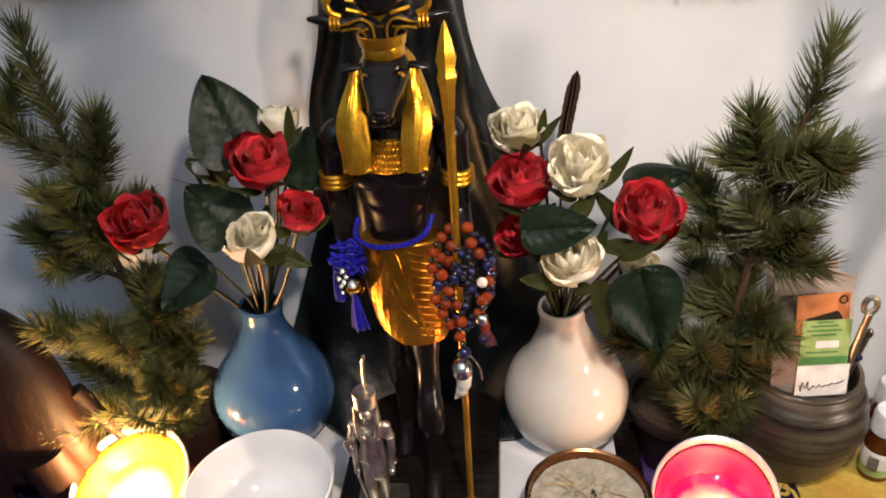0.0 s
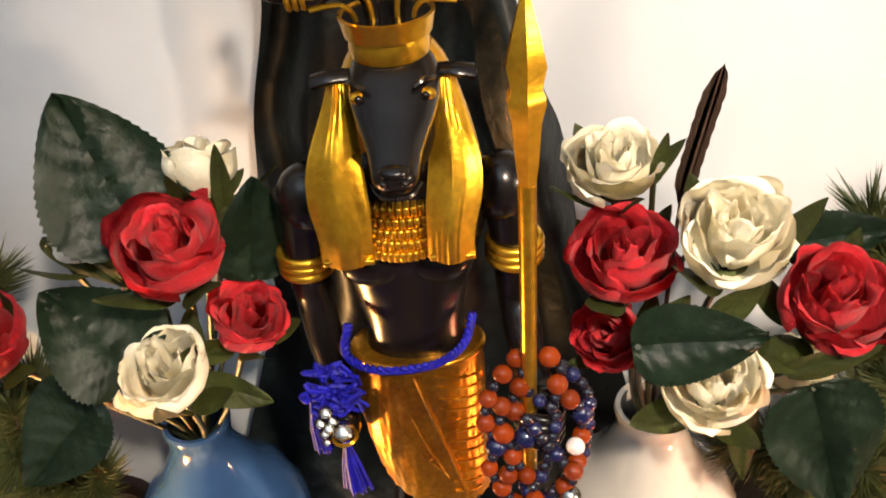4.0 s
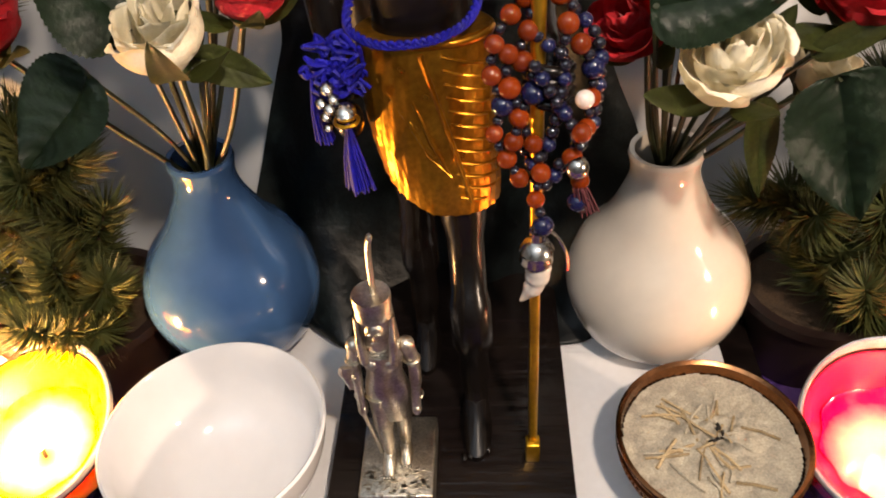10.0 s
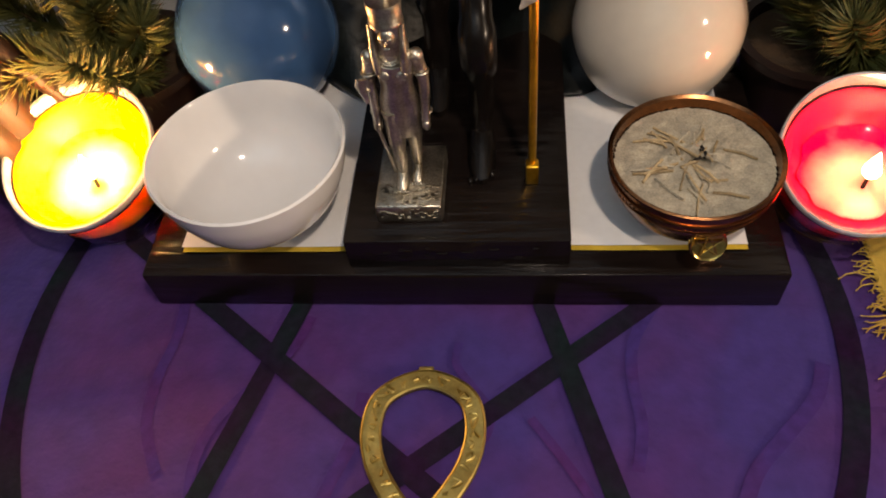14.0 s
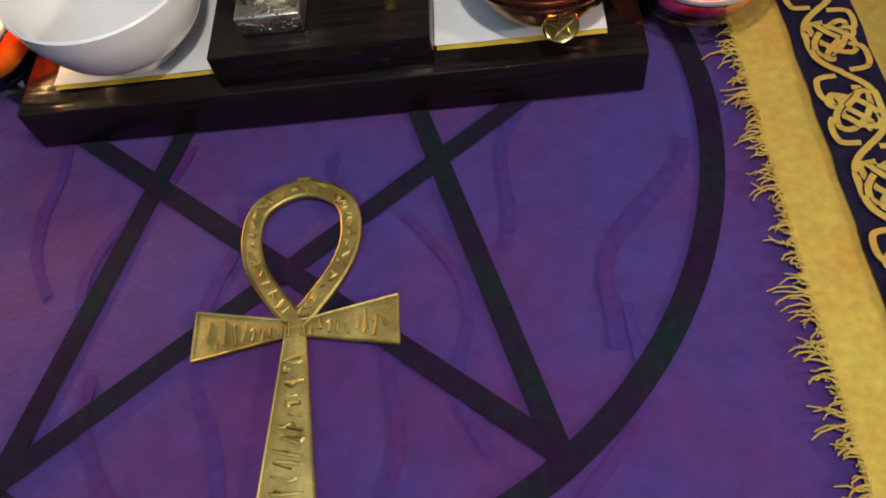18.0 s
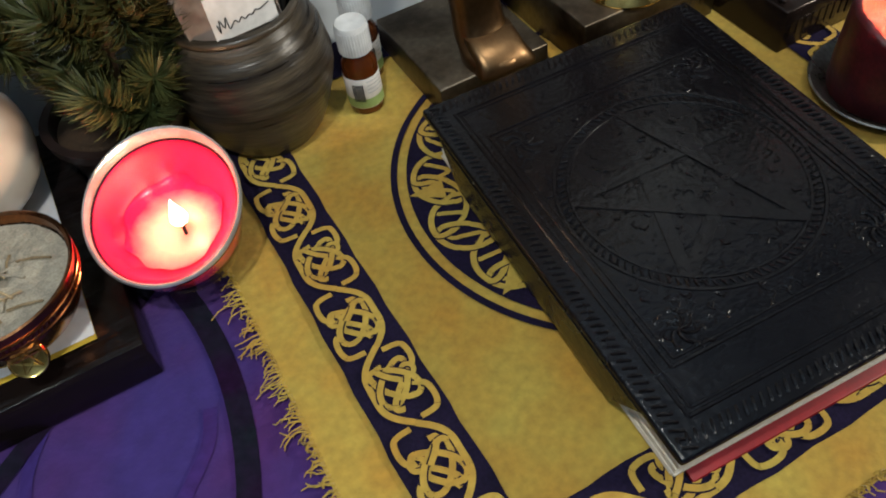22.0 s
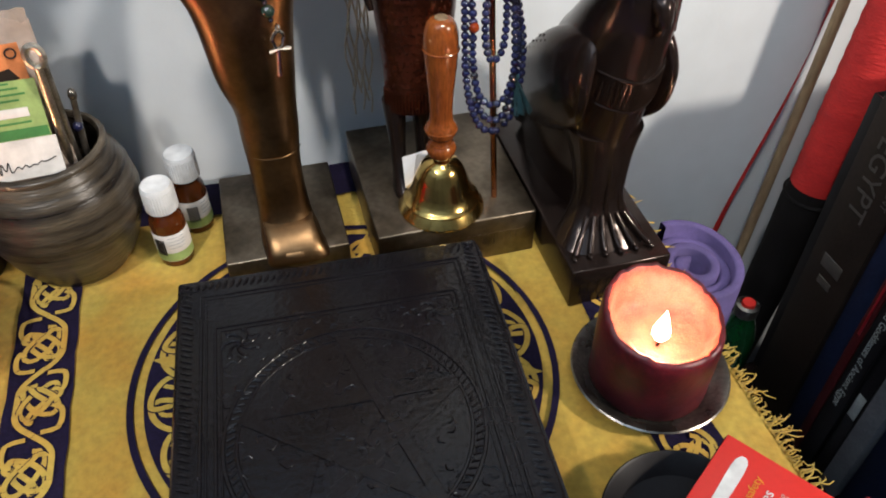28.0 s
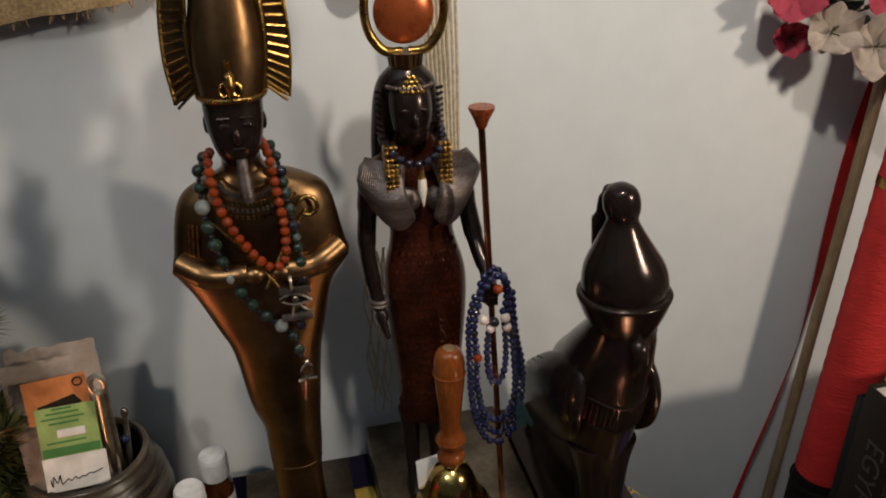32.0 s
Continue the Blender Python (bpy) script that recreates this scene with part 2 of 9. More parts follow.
# paler copy of the maroon wax: the flame's light in the hollow, as colour
WAX_FLAMELIT = mat("flamelit_maroon_wax", (0.48, 0.090, 0.055), 0.5, vary=0.4, scale=110, second=(0.26, 0.035, 0.025), bump=1.0, bscale=170, sub=0.3)
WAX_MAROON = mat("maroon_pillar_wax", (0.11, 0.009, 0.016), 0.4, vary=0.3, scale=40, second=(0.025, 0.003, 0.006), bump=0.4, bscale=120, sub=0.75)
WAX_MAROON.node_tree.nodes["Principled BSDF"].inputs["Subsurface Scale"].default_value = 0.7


def pool_wax(name, solid, molten, centre, radius):
    """Molten wax, its colour paled round the wick for the flame's glow, running into the solid wax's colour with an
    uneven edge.
    """
    m = mat(name, molten, 0.12, vary=0.05, scale=60, sub=0.5)
    nt, b = m.node_tree, m.node_tree.nodes["Principled BSDF"]
    tc, mp = nt.nodes.new("ShaderNodeTexCoord"), nt.nodes.new("ShaderNodeMapping")
    mp.inputs["Location"].default_value = (-centre[0] / radius, -centre[1] / radius, 0)
    mp.inputs["Scale"].default_value = (1 / radius, 1 / radius, 0)
    gr, ns = nt.nodes.new("ShaderNodeTexGradient"), nt.nodes.new("ShaderNodeTexNoise")
    gr.gradient_type = "SPHERICAL"
    ns.inputs["Scale"].default_value = 90
    add, rp = nt.nodes.new("ShaderNodeMath"), nt.nodes.new("ShaderNodeValToRGB")
    add.operation, add.inputs[2].default_value = "MULTIPLY_ADD", -0.15
    add.inputs[1].default_value = 0.3
    sm = nt.nodes.new("ShaderNodeMath")
    nt.links.new(tc.outputs["Object"], mp.inputs[0])
    nt.links.new(tc.outputs["Object"], ns.inputs["Vector"])
    nt.links.new(mp.outputs[0], gr.inputs[0])
    nt.links.new(ns.outputs["Fac"], add.inputs[0])
    nt.links.new(add.outputs[0], sm.inputs[0])
    nt.links.new(gr.outputs["Fac"], sm.inputs[1])
    nt.links.new(sm.outputs[0], rp.inputs[0])
    rp.color_ramp.elements[0].position, rp.color_ramp.elements[1].position = 0.02, 0.55
    rp.color_ramp.elements[0].color, rp.color_ramp.elements[1].color = (*solid, 1), (*molten, 1)
    nt.links.new(rp.outputs[0], b.inputs["Base Color"])
    return m


WICK = mat("charred_wick", (0.01, 0.008, 0.007), 0.9)
REDCARD = mat("red_printed_card", (0.60, 0.022, 0.015), 0.45, vary=0.04, scale=40, second=(0.55, 0.02, 0.012), coat=0.15)
GREYCARD = mat("grey_card", (0.48, 0.50, 0.53), 0.8, vary=0.05, scale=80)
WHITEINK = mat("white_ink", (0.75, 0.74, 0.72), 0.6, vary=0.03)
BLACKINK = mat("black_ink", (0.012, 0.012, 0.014), 0.6)
WOODHANDLE = mat("varnished_red_wood", (0.20, 0.058, 0.012), 0.16, vary=0.3, scale=30, second=(0.11, 0.026, 0.006), stretch=(3, 3, 0.5), spec=0.4)
AMBER = mat("amber_bottle_glass", (0.09, 0.022, 0.004), 0.08, vary=0.1, scale=30, coat=0.4)
CAPWHITE = mat("white_plastic_cap", (0.72, 0.72, 0.72), 0.45, vary=0.02)
PAGES = mat("cream_book_pages", (0.62, 0.58, 0.50), 0.9, vary=0.15, scale=60, second=(0.5, 0.46, 0.38), stretch=(1, 1, 30))
REDCOVER = mat("red_endpaper", (0.30, 0.008, 0.012), 0.5, vary=0.1)
PEWTERDARK = mat("grey_metal_dish", (0.27, 0.25, 0.22), 0.28, metal=0.9, vary=0.25, scale=40, second=(0.08, 0.07, 0.06), bump=0.2)
FLAME = glow("candle_flame", (1.0, 0.72, 0.34), 26.0)


# ---- shaping helpers ----
def finish(bm, smooth=True):
    bmesh.ops.recalc_face_normals(bm, faces=bm.faces)
    for f in bm.faces:
        f.smooth = smooth
    return bm


def part(name, bm, material, parent=None, label="", m=None, smooth=True, category="", group="", kind="", angle=40):
    me = bpy.data.meshes.new(name)
    finish(bm, smooth)
    bm.to_mesh(me)
    bm.free()
    mats = material if isinstance(material, (list, tuple)) else [material]
    for x in mats:
        me.materials.append(x)
    if smooth:
        me.set_sharp_from_angle(angle=radians(angle))
    ob = new(name, me)
    if parent:
        ob.parent = parent
    if m is not None:
        ob.matrix_basis = m
    return tagged(ob, label, category, group, kind)


def thing(name, label, category, m, group="", kind=""):
    ob = new(name)
    ob.empty_display_size = 0.02
    ob.matrix_basis = m
    return tagged(ob, label, category, group, kind)


def at(x, y, z=0.0, rz=0.0):
    return pose(x, y, z, 0, 0, rz)


def lathe(profile, seg=48, bm=None, mi=0, centre=(0, 0, 0), squash=1.0):
    """A body turned round z from (radius, height) pairs; radius 0 closes it."""
    bm = bm or bmesh.new()
    rings = []
    cx, cy, cz = centre
    for r, z in profile:
        if r < 1e-6:
            rings.append([bm.verts.new((cx, cy, cz + z))])
        else:
            rings.append([bm.verts.new((cx + r * math.cos(a), cy + squash * r * math.sin(a), cz + z)) for a in (2 * math.pi * i / seg for i in range(seg))])
    for a, b in zip(rings, rings[1:]):
        for i in range(seg):
            j = (i + 1) % seg
            if len(a) == 1 and len(b) == 1:
                continue
            q = [a[0], b[i], b[j]] if len(a) == 1 else [a[i], b[0], a[j]] if len(b) == 1 else [a[i], b[i], b[j], a[j]]
            f = bm.faces.new(q)
            f.material_index = mi
    return bm


def curve_profile(points, n=6):
    """Points of a smooth line through the given (radius, height) pairs."""
    p = [points[0]] + list(points) + [points[-1]]
    out = []
    for i in range(1, len(p) - 2):
        for k in range(n):
            t = k / n
            out.append(tuple(0.5 * (2 * p[i][c] + (p[i + 1][c] - p[i - 1][c]) * t + (2 * p[i - 1][c] - 5 * p[i][c] + 4 * p[i + 1][c] - p[i + 2][c]) * t * t
                             + (3 * p[i][c] - p[i - 1][c] - 3 * p[i + 1][c] + p[i + 2][c]) * t ** 3) for c in range(len(p[0]))))
    return out + [tuple(points[-1])]


def absorb(bm, src, mi):
    """Copies a small body into a larger one."""
    vs = [bm.verts.new(v.co) for v in src.verts]
    src.verts.index_update()
    for f in src.faces:
        bm.faces.new([vs[v.index] for v in f.verts]).material_index = mi
    src.free()
    return bm


def block(x0, x1, y0, y1, z0, z1, bevel=0.001, bm=None, mi=0, m=None, segments=2):
    tmp = bmesh.new()
    vs = [tmp.verts.new((x, y, z)) for x in (x0, x1) for y in (y0, y1) for z in (z0, z1)]
    for q in ((0, 1, 3, 2), (4, 6, 7, 5), (0, 4, 5, 1), (2, 3, 7, 6), (0, 2, 6, 4), (1, 5, 7, 3)):
        tmp.faces.new([vs[i] for i in q])
    if m is not None:
        bmesh.ops.transform(tmp, matrix=m, verts=tmp.verts)
    if bevel:
        bmesh.ops.bevel(tmp, geom=list(tmp.edges), offset=bevel, segments=segments, affect="EDGES", profile=0.5)
    return absorb(bm or bmesh.new(), tmp, mi)


def tube(points, radii, seg=8, bm=None, mi=0, caps=True, flat=1.0, up=(0, 0, 1)):
    """A round bar along points; radii is one number or one a point; flat squashes it along the second normal."""
    bm = bm or bmesh.new()
    pts = [Vector(p) for p in points]
    if not isinstance(radii, (list, tuple)):
        radii = [radii] * len(pts)
    rings, n1 = [], None
    for i, p in enumerate(pts):
        d = (pts[min(i + 1, len(pts) - 1)] - pts[max(i - 1, 0)])
        d = d.normalized() if d.length > 1e-9 else Vector((0, 0, 1))
        if n1 is None:
            ref = Vector(up) if abs(d.dot(Vector(up))) < 0.9 else Vector((1, 0, 0))
            n1 = (ref - d * ref.dot(d)).normalized()
        else:
            n1 = (n1 - d * n1.dot(d)).normalized()
        n2 = d.cross(n1)
        rings.append([bm.verts.new(p + radii[i] * (n2 * math.cos(a) + n1 * flat * math.sin(a))) for a in (2 * math.pi * k / seg for k in range(seg))])
    for a, b in zip(rings, rings[1:]):
        for k in range(seg):
            f = bm.faces.new((a[k], a[(k + 1) % seg], b[(k + 1) % seg], b[k]))
            f.material_index = mi
    if caps:
        for r in (rings[0], rings[-1]):
            f = bm.faces.new(r)
            f.material_index = mi
    return bm


def ball(c, r, bm=None, mi=0, seg=12, rings=8, scale=(1, 1, 1)):
    bm = bm or bmesh.new()
    rows = [[bm.verts.new((c[0], c[1], c[2] - r * scale[2]))]]
    for j in range(1, rings):
        p = math.pi * j / rings
        rows.append([bm.verts.new((c[0] + r * scale[0] * math.sin(p) * math.cos(math.tau * k / seg), c[1] + r * scale[1] * math.sin(p) * math.sin(math.tau * k / seg), c[2] - r * scale[2] * math.cos(p))) for k in range(seg)])
    rows.append([bm.verts.new((c[0], c[1], c[2] + r * scale[2]))])
    for a, b in zip(rows, rows[1:]):
        for i in range(seg):
            j = (i + 1) % seg
            q = [a[0], b[j], b[i]] if len(a) == 1 else [a[i], a[j], b[0]] if len(b) == 1 else [a[i], a[j], b[j], b[i]]
            bm.faces.new(q).material_index = mi
    return bm


def ribbon(points, width, z, bm=None, mi=0, thick=0.0004, closed=False, normal=None):
    """A flat raised strip of that width along (x, y) points."""
    bm = bm or bmesh.new()
    p = [Vector((*q[:2], 0)) for q in points]
    n = len(p)
    rows = []
    for i in range(n):
        a, b = (p[(i - 1) % n], p[(i + 1) % n]) if closed else (p[max(i - 1, 0)], p[min(i + 1, n - 1)])
        d = (b - a).normalized()
        s = Vector((-d.y, d.x, 0)) * width / 2
        rows.append([bm.verts.new(p[i] + s + Vector((0, 0, z + thick))), bm.verts.new(p[i] - s + Vector((0, 0, z + thick)))])
    for i in range(n if closed else n - 1):
        a, b = rows[i], rows[(i + 1) % n]
        f = bm.faces.new((a[0], a[1], b[1], b[0]))
        f.material_index = mi
    return bm


def smooth_line(pts, n=8, closed=False):
    pts = [tuple(p) for p in pts]
    if closed:
        pts = [pts[-1]] + pts + pts[:2]
        out = []
        for i in range(1, len(pts) - 2):
            for k in range(n):
                out.append(cr(pts[i - 1], pts[i], pts[i + 1], pts[i + 2], k / n))
        return out
    p = [pts[0]] + pts + [pts[-1]]
    out = [cr(p[i - 1], p[i], p[i + 1], p[i + 2], k / n) for i in range(1, len(p) - 2) for k in range(n)]
    return out + [pts[-1]]


def cr(a, b, c, d, t):
    return tuple(0.5 * (2 * q + (r - p) * t + (2 * p - 5 * q + 4 * r - s) * t * t + (3 * q - p - 3 * r + s) * t ** 3) for p, q, r, s in zip(a, b, c, d))


def plate(outline, z0, z1, bm=None, mi=0):
    """A flat plate from an (x, y) outline."""
    bm = bm or bmesh.new()
    lo = [bm.verts.new((x, y, z0)) for x, y in outline]
    hi = [bm.verts.new((x, y, z1)) for x, y in outline]
    n = len(lo)
    fs = [bm.faces.new(hi), bm.faces.new(lo[::-1])]
    for i in range(n):
        fs.append(bm.faces.new((lo[i], lo[(i + 1) % n], hi[(i + 1) % n], hi[i])))
    for f in fs:
        f.material_index = mi
    return bm


def text_mesh(body, size, bm_parent, material, m, name="lettering", label="", align="CENTER"):
    cu = bpy.data.curves.new(name, "FONT")
    cu.body, cu.size, cu.extrude, cu.align_x, cu.align_y = body, size, 0.0001, align, "CENTER"
    tmp = bpy.data.objects.new(name, cu)
    scene.collection.objects.link(tmp)
    bpy.context.view_layer.update()
    me = bpy.data.meshes.new_from_object(tmp)
    bpy.data.objects.remove(tmp)
    bpy.data.curves.remove(cu)
    me.materials.clear()
    me.materials.append(material)
    ob = new(name, me)
    ob.parent = bm_parent
    ob.matrix_basis = m
    return tagged(ob, label)


# ---- the room ----
WALL_Y = 0.225
part("wall_north", block(-1.6, 1.75, WALL_Y, WALL_Y + 0.1, -0.75, 1.75, 0), WALL, None, "pale grey-white painted plaster wall behind the altar", category="wall", kind="structure")
# unseen walls and ceiling, added to close the room
part("wall_south", block(-1.6, 1.75, -2.2, -2.1, -0.75, 1.75, 0), DIMWALL, None, "unseen plaster wall, greyed to dim its bounce", category="wall", kind="structure")
part("wall_west", block(-1.7, -1.6, -2.1, WALL_Y, -0.75, 1.75, 0), DIMWALL, None, "unseen plaster wall, greyed to dim its bounce", category="wall", kind="structure")
part("wall_east", block(1.75, 1.85, -2.1, WALL_Y, -0.75, 1.75, 0), DIMWALL, None, "unseen plaster wall, greyed to dim its bounce", category="wall", kind="structure")
part("ceiling", block(-1.7, 1.85, -2.2, WALL_Y + 0.1, 1.75, 1.85, 0), DIMWALL, None, "unseen plaster ceiling, greyed to dim its bounce", category="ceiling", kind="structure")
part("floor", block(-1.7, 1.85, -2.2, WALL_Y + 0.1, -0.85, -0.75, 0), BLACKWOOD, None, "dark wooden floor", category="floor", kind="structure")
SILVERY = mat("bright_silver_metal", (0.62, 0.58, 0.52), 0.18, metal=1.0, vary=0.1, scale=120, second=(0.3, 0.27, 0.24))
BLUECORD = mat("royal_blue_cord", (0.006, 0.006, 0.30), 0.55, vary=0.35, scale=300, second=(0.003, 0.003, 0.13), bump=0.6, bscale=900, spec=0.3)
CARNELIAN = mat("polished_carnelian", (0.17, 0.027, 0.004), 0.08, vary=0.2, scale=120, second=(0.12, 0.014, 0.002), spec=0.35, per_object=0.25)
LAPIS = mat("polished_lapis_bead", (0.007, 0.010, 0.050), 0.13, vary=0.35, scale=200, second=(0.004, 0.005, 0.026), coat=0.4, per_object=0.25)
ONYX = mat("black_onyx_bead", (0.010, 0.009, 0.016), 0.07, vary=0.2, scale=100, coat=0.6)
JADE = mat("moss_agate_bead", (0.006, 0.014, 0.010), 0.12, vary=0.4, scale=150, second=(0.012, 0.022, 0.016), coat=0.3, per_object=0.4)
PALEBEAD = mat("pale_agate_bead", (0.11, 0.12, 0.12), 0.14, vary=0.3, scale=150, second=(0.14, 0.16, 0.16), coat=0.5)
PEARL = mat("pearl_bead", (0.72, 0.60, 0.55), 0.18, vary=0.05, coat=0.5)
BONE = mat("polished_bone", (0.72, 0.66, 0.58), 0.25, vary=0.05, scale=60, coat=0.3)
CREAMTHREAD = mat("cream_macrame_thread", (0.50, 0.43, 0.32), 0.85, vary=0.2, scale=300, bump=0.6, bscale=700)
TEALTHREAD = mat("teal_thread", (0.02, 0.07, 0.085), 0.7, vary=0.2)
MAROONTHREAD = mat("maroon_thread", (0.11, 0.022, 0.028), 0.7, vary=0.25)
FADED = mat("faded_violet_print", (0.043, 0.0245, 0.143), 0.85, spec=0.1, vary=0.2, scale=17, second=(0.074, 0.012, 0.081), mix=0.25, bump=0.3, bscale=700)
YELLOWEDGE = mat("yellow_paper_edge", (0.62, 0.42, 0.04), 0.8, vary=0.05)
GLASS = mat("clear_glass", (0.95, 0.95, 0.95), 0.03, trans=1.0, vary=0.0, ior=1.45)
CLEARBAG = mat("clear_plastic_bag", (0.62, 0.55, 0.50), 0.10, vary=0.1, scale=30, second=(0.42, 0.30, 0.22), bump=0.9, bscale=34, trans=0.55, ior=1.15)
INCENSEBAG = mat("brown_herbs", (0.16, 0.055, 0.022), 0.7, vary=0.4, scale=90)
LABELGREEN = mat("light_green_label", (0.30, 0.40, 0.13), 0.6, vary=0.08, scale=60)
LABELDEEP = mat("deep_green_label", (0.06, 0.20, 0.05), 0.6, vary=0.08)
LABELORANGE = mat("orange_label", (0.60, 0.20, 0.06), 0.6, vary=0.08)
LABELWHITE = mat("white_label_paper", (0.72, 0.68, 0.64), 0.7, vary=0.03)
ORANGEINK = mat("orange_ink", (0.75, 0.30, 0.02), 0.5)
GREENINK = mat("dark_green_ink", (0.03, 0.12, 0.07), 0.5)
GREYINK = mat("grey_ink", (0.38, 0.40, 0.38), 0.5)
PALEINK = mat("pale_pink_ink", (0.72, 0.36, 0.32), 0.5)
REDCLOTHM = mat("red_wrapped_cord", (0.50, 0.022, 0.018), 0.75, vary=0.15, scale=30, second=(0.38, 0.012, 0.012), bump=0.9, bscale=160, stretch=(1, 1, 3))
BROWNFELT = mat("black_handle_leather", (0.008, 0.007, 0.007), 0.6, spec=0.15, vary=0.2, scale=50)
CANEWOOD = mat("pale_cane_wood", (0.22, 0.16, 0.09), 0.6, vary=0.25, scale=40, second=(0.14, 0.09, 0.05), stretch=(1, 1, 0.2))
PURPLEFELT = mat("mauve_foam_mat", (0.10, 0.075, 0.21), 0.85, vary=0.08, scale=40, bump=0.4, bscale=500)
BOOKBLACK = mat("black_paper_cover", (0.012, 0.011, 0.012), 0.4, vary=0.15, scale=30, spec=0.2)
BOOKBROWN = mat("dark_brown_cover", (0.022, 0.015, 0.011), 0.5, vary=0.2, scale=30, spec=0.2)
BOOKBLUE = mat("navy_cover", (0.012, 0.018, 0.045), 0.42, vary=0.2, scale=30, spec=0.2)
BOOKMAROON = mat("maroon_cover", (0.075, 0.012, 0.012), 0.42, vary=0.2, scale=30, spec=0.2)
BOOKGREY = mat("grey_cover", (0.16, 0.16, 0.17), 0.45, vary=0.15, scale=30, spec=0.2)
DIMGOLDINK = mat("dull_gold_ink", (0.075, 0.065, 0.055), 0.5)
DRIFT = mat("dark_carved_wood", (0.011, 0.005, 0.003), 0.5, vary=0.35, scale=18, second=(0.008, 0.004, 0.003), bump=1.0, bscale=120, stretch=(1, 1, 0.3), spec=0.2)
SWAG = mat("gold_flecked_gauze", (0.42, 0.28, 0.13), 0.7, vary=0.45, scale=60, second=(0.28, 0.17, 0.07), bump=0.8, bscale=220)
PINKPETAL = mat("pink_silk_petal", (0.58, 0.10, 0.16), 0.7, vary=0.1, scale=90, second=(0.45, 0.06, 0.1))
BLUSHPETAL = mat("blush_white_petal", (0.70, 0.60, 0.52), 0.75, vary=0.06, scale=70)
FEATHERM = mat("brown_feather", (0.075, 0.045, 0.032), 0.9, vary=0.4, scale=60, bump=0.6, bscale=400, stretch=(6, 6, 0.6), spec=0.1)
DARKRED = mat("copper_red_resin", (0.085, 0.020, 0.009), 0.24, metal=0.6, vary=0.3, scale=40, second=(0.03, 0.009, 0.005), bump=0.3, bscale=420)
GREYWING = mat("pewter_feathers", (0.17, 0.15, 0.15), 0.35, metal=0.8, vary=0.3, scale=50, second=(0.10, 0.07, 0.055), bump=0.6, bscale=300, stretch=(1, 1, 4))
SUNDISC = mat("copper_sun_disc", (0.36, 0.085, 0.025), 0.28, metal=0.6, vary=0.1, scale=60)
GLINTGOLD = mat("antique_gold_trim", (0.42, 0.26, 0.07), 0.28, metal=1.0, vary=0.3, scale=90, second=(0.16, 0.09, 0.03), bump=0.3, bscale=400)
GREENGLASS = mat("green_glass_bottle", (0.006, 0.05, 0.014), 0.12, vary=0.1, coat=0.5)


# ---- cloths on the table ----
def sheet(x0, x1, y0, y1, z, amp, nx, ny, freq=14.0, seed=0.0):
    bm = bmesh.new()
    g = [[bm.verts.new((x0 + (x1 - x0) * i / nx, y0 + (y1 - y0) * j / ny,
                        z + amp * noise.noise(Vector(((x0 + (x1 - x0) * i / nx) * freq, (y0 + (y1 - y0) * j / ny) * freq, seed)))))
          for j in range(ny + 1)] for i in range(nx + 1)]
    for i in range(nx):
        for j in range(ny):
            bm.faces.new((g[i][j], g[i + 1][j], g[i + 1][j + 1], g[i][j + 1]))
    return bm


table = thing("altar_table", "dark stained wooden table under the cloths", "table", at(0, 0, 0))
part("tabletop", block(-0.62, 0.690, -0.46, 0.215, -0.04, -0.004, 0.003), BLACKWOOD, table)
for x, y in ((-0.58, -0.42), (0.66, -0.42), (-0.58, 0.17), (0.66, 0.17)):
    part("leg", block(x - 0.025, x + 0.025, y - 0.025, y + 0.025, -0.75, -0.04, 0.003), BLACKWOOD, table)

purple = thing("purple_altar_cloth", "purple tie-dyed cotton cloth printed with a dark pentagram", "cloth", at(0, 0, 0))
part("cloth", sheet(-0.63, 0.64, -0.465, 0.215, -0.0005, 0.0012, 90, 50, 11), PURPLE, purple)
PX, PY, RX, RY = -0.026, -0.0045, 0.2185, 0.2345
part("printed_ring", ribbon([(PX + (RX + 0.007) * math.cos(a), PY + (RY + 0.005) * math.sin(a)) for a in (i * math.tau / 120 for i in range(120))], 0.0125, 0.0007, closed=True), BAND, purple, "dark green printed ring")
star = [(PX + RX * math.cos(radians(90 + 144 * k)), PY + RY * math.sin(radians(90 + 144 * k))) for k in range(6)]
for k, (a, b) in enumerate(zip(star, star[1:])):
    part("printed_star_line", ribbon([(a[0] + (b[0] - a[0]) * t / 10, a[1] + (b[1] - a[1]) * t / 10) for t in range(11)], 0.0112, 0.0010 + 0.0002 * k), BAND, purple)
rng = random.Random(4)
for cx, cy, ln, w in ((0.100, -0.020, 0.11, 0.010), (0.150, -0.090, 0.09, 0.012), (0.060, -0.130, 0.10, 0.008), (-0.060, -0.130, 0.12, 0.011), (-0.120, -0.070, 0.10, 0.009), (-0.170, -0.020, 0.12, 0.010), (0.020, -0.200, 0.10, 0.009), (-0.100, -0.215, 0.11, 0.010), (0.125, -0.190, 0.10, 0.009), (0.005, -0.060, 0.06, 0.007)):
    ph, bow = rng.uniform(0, 6), rng.uniform(-0.03, 0.03)
    pts = [(cx + bow * (k / 6 - 0.5) * 2 + 0.010 * math.sin(ph + 1.1 * k), cy - 1.3 * ln * (k / 6 - 0.5)) for k in range(7)]
    part("faded_print", ribbon(smooth_line(pts, 10), w * 0.62, 0.0004 + 0.00004 * rng.random()), FADED, purple, "faded darker drip in the dye")

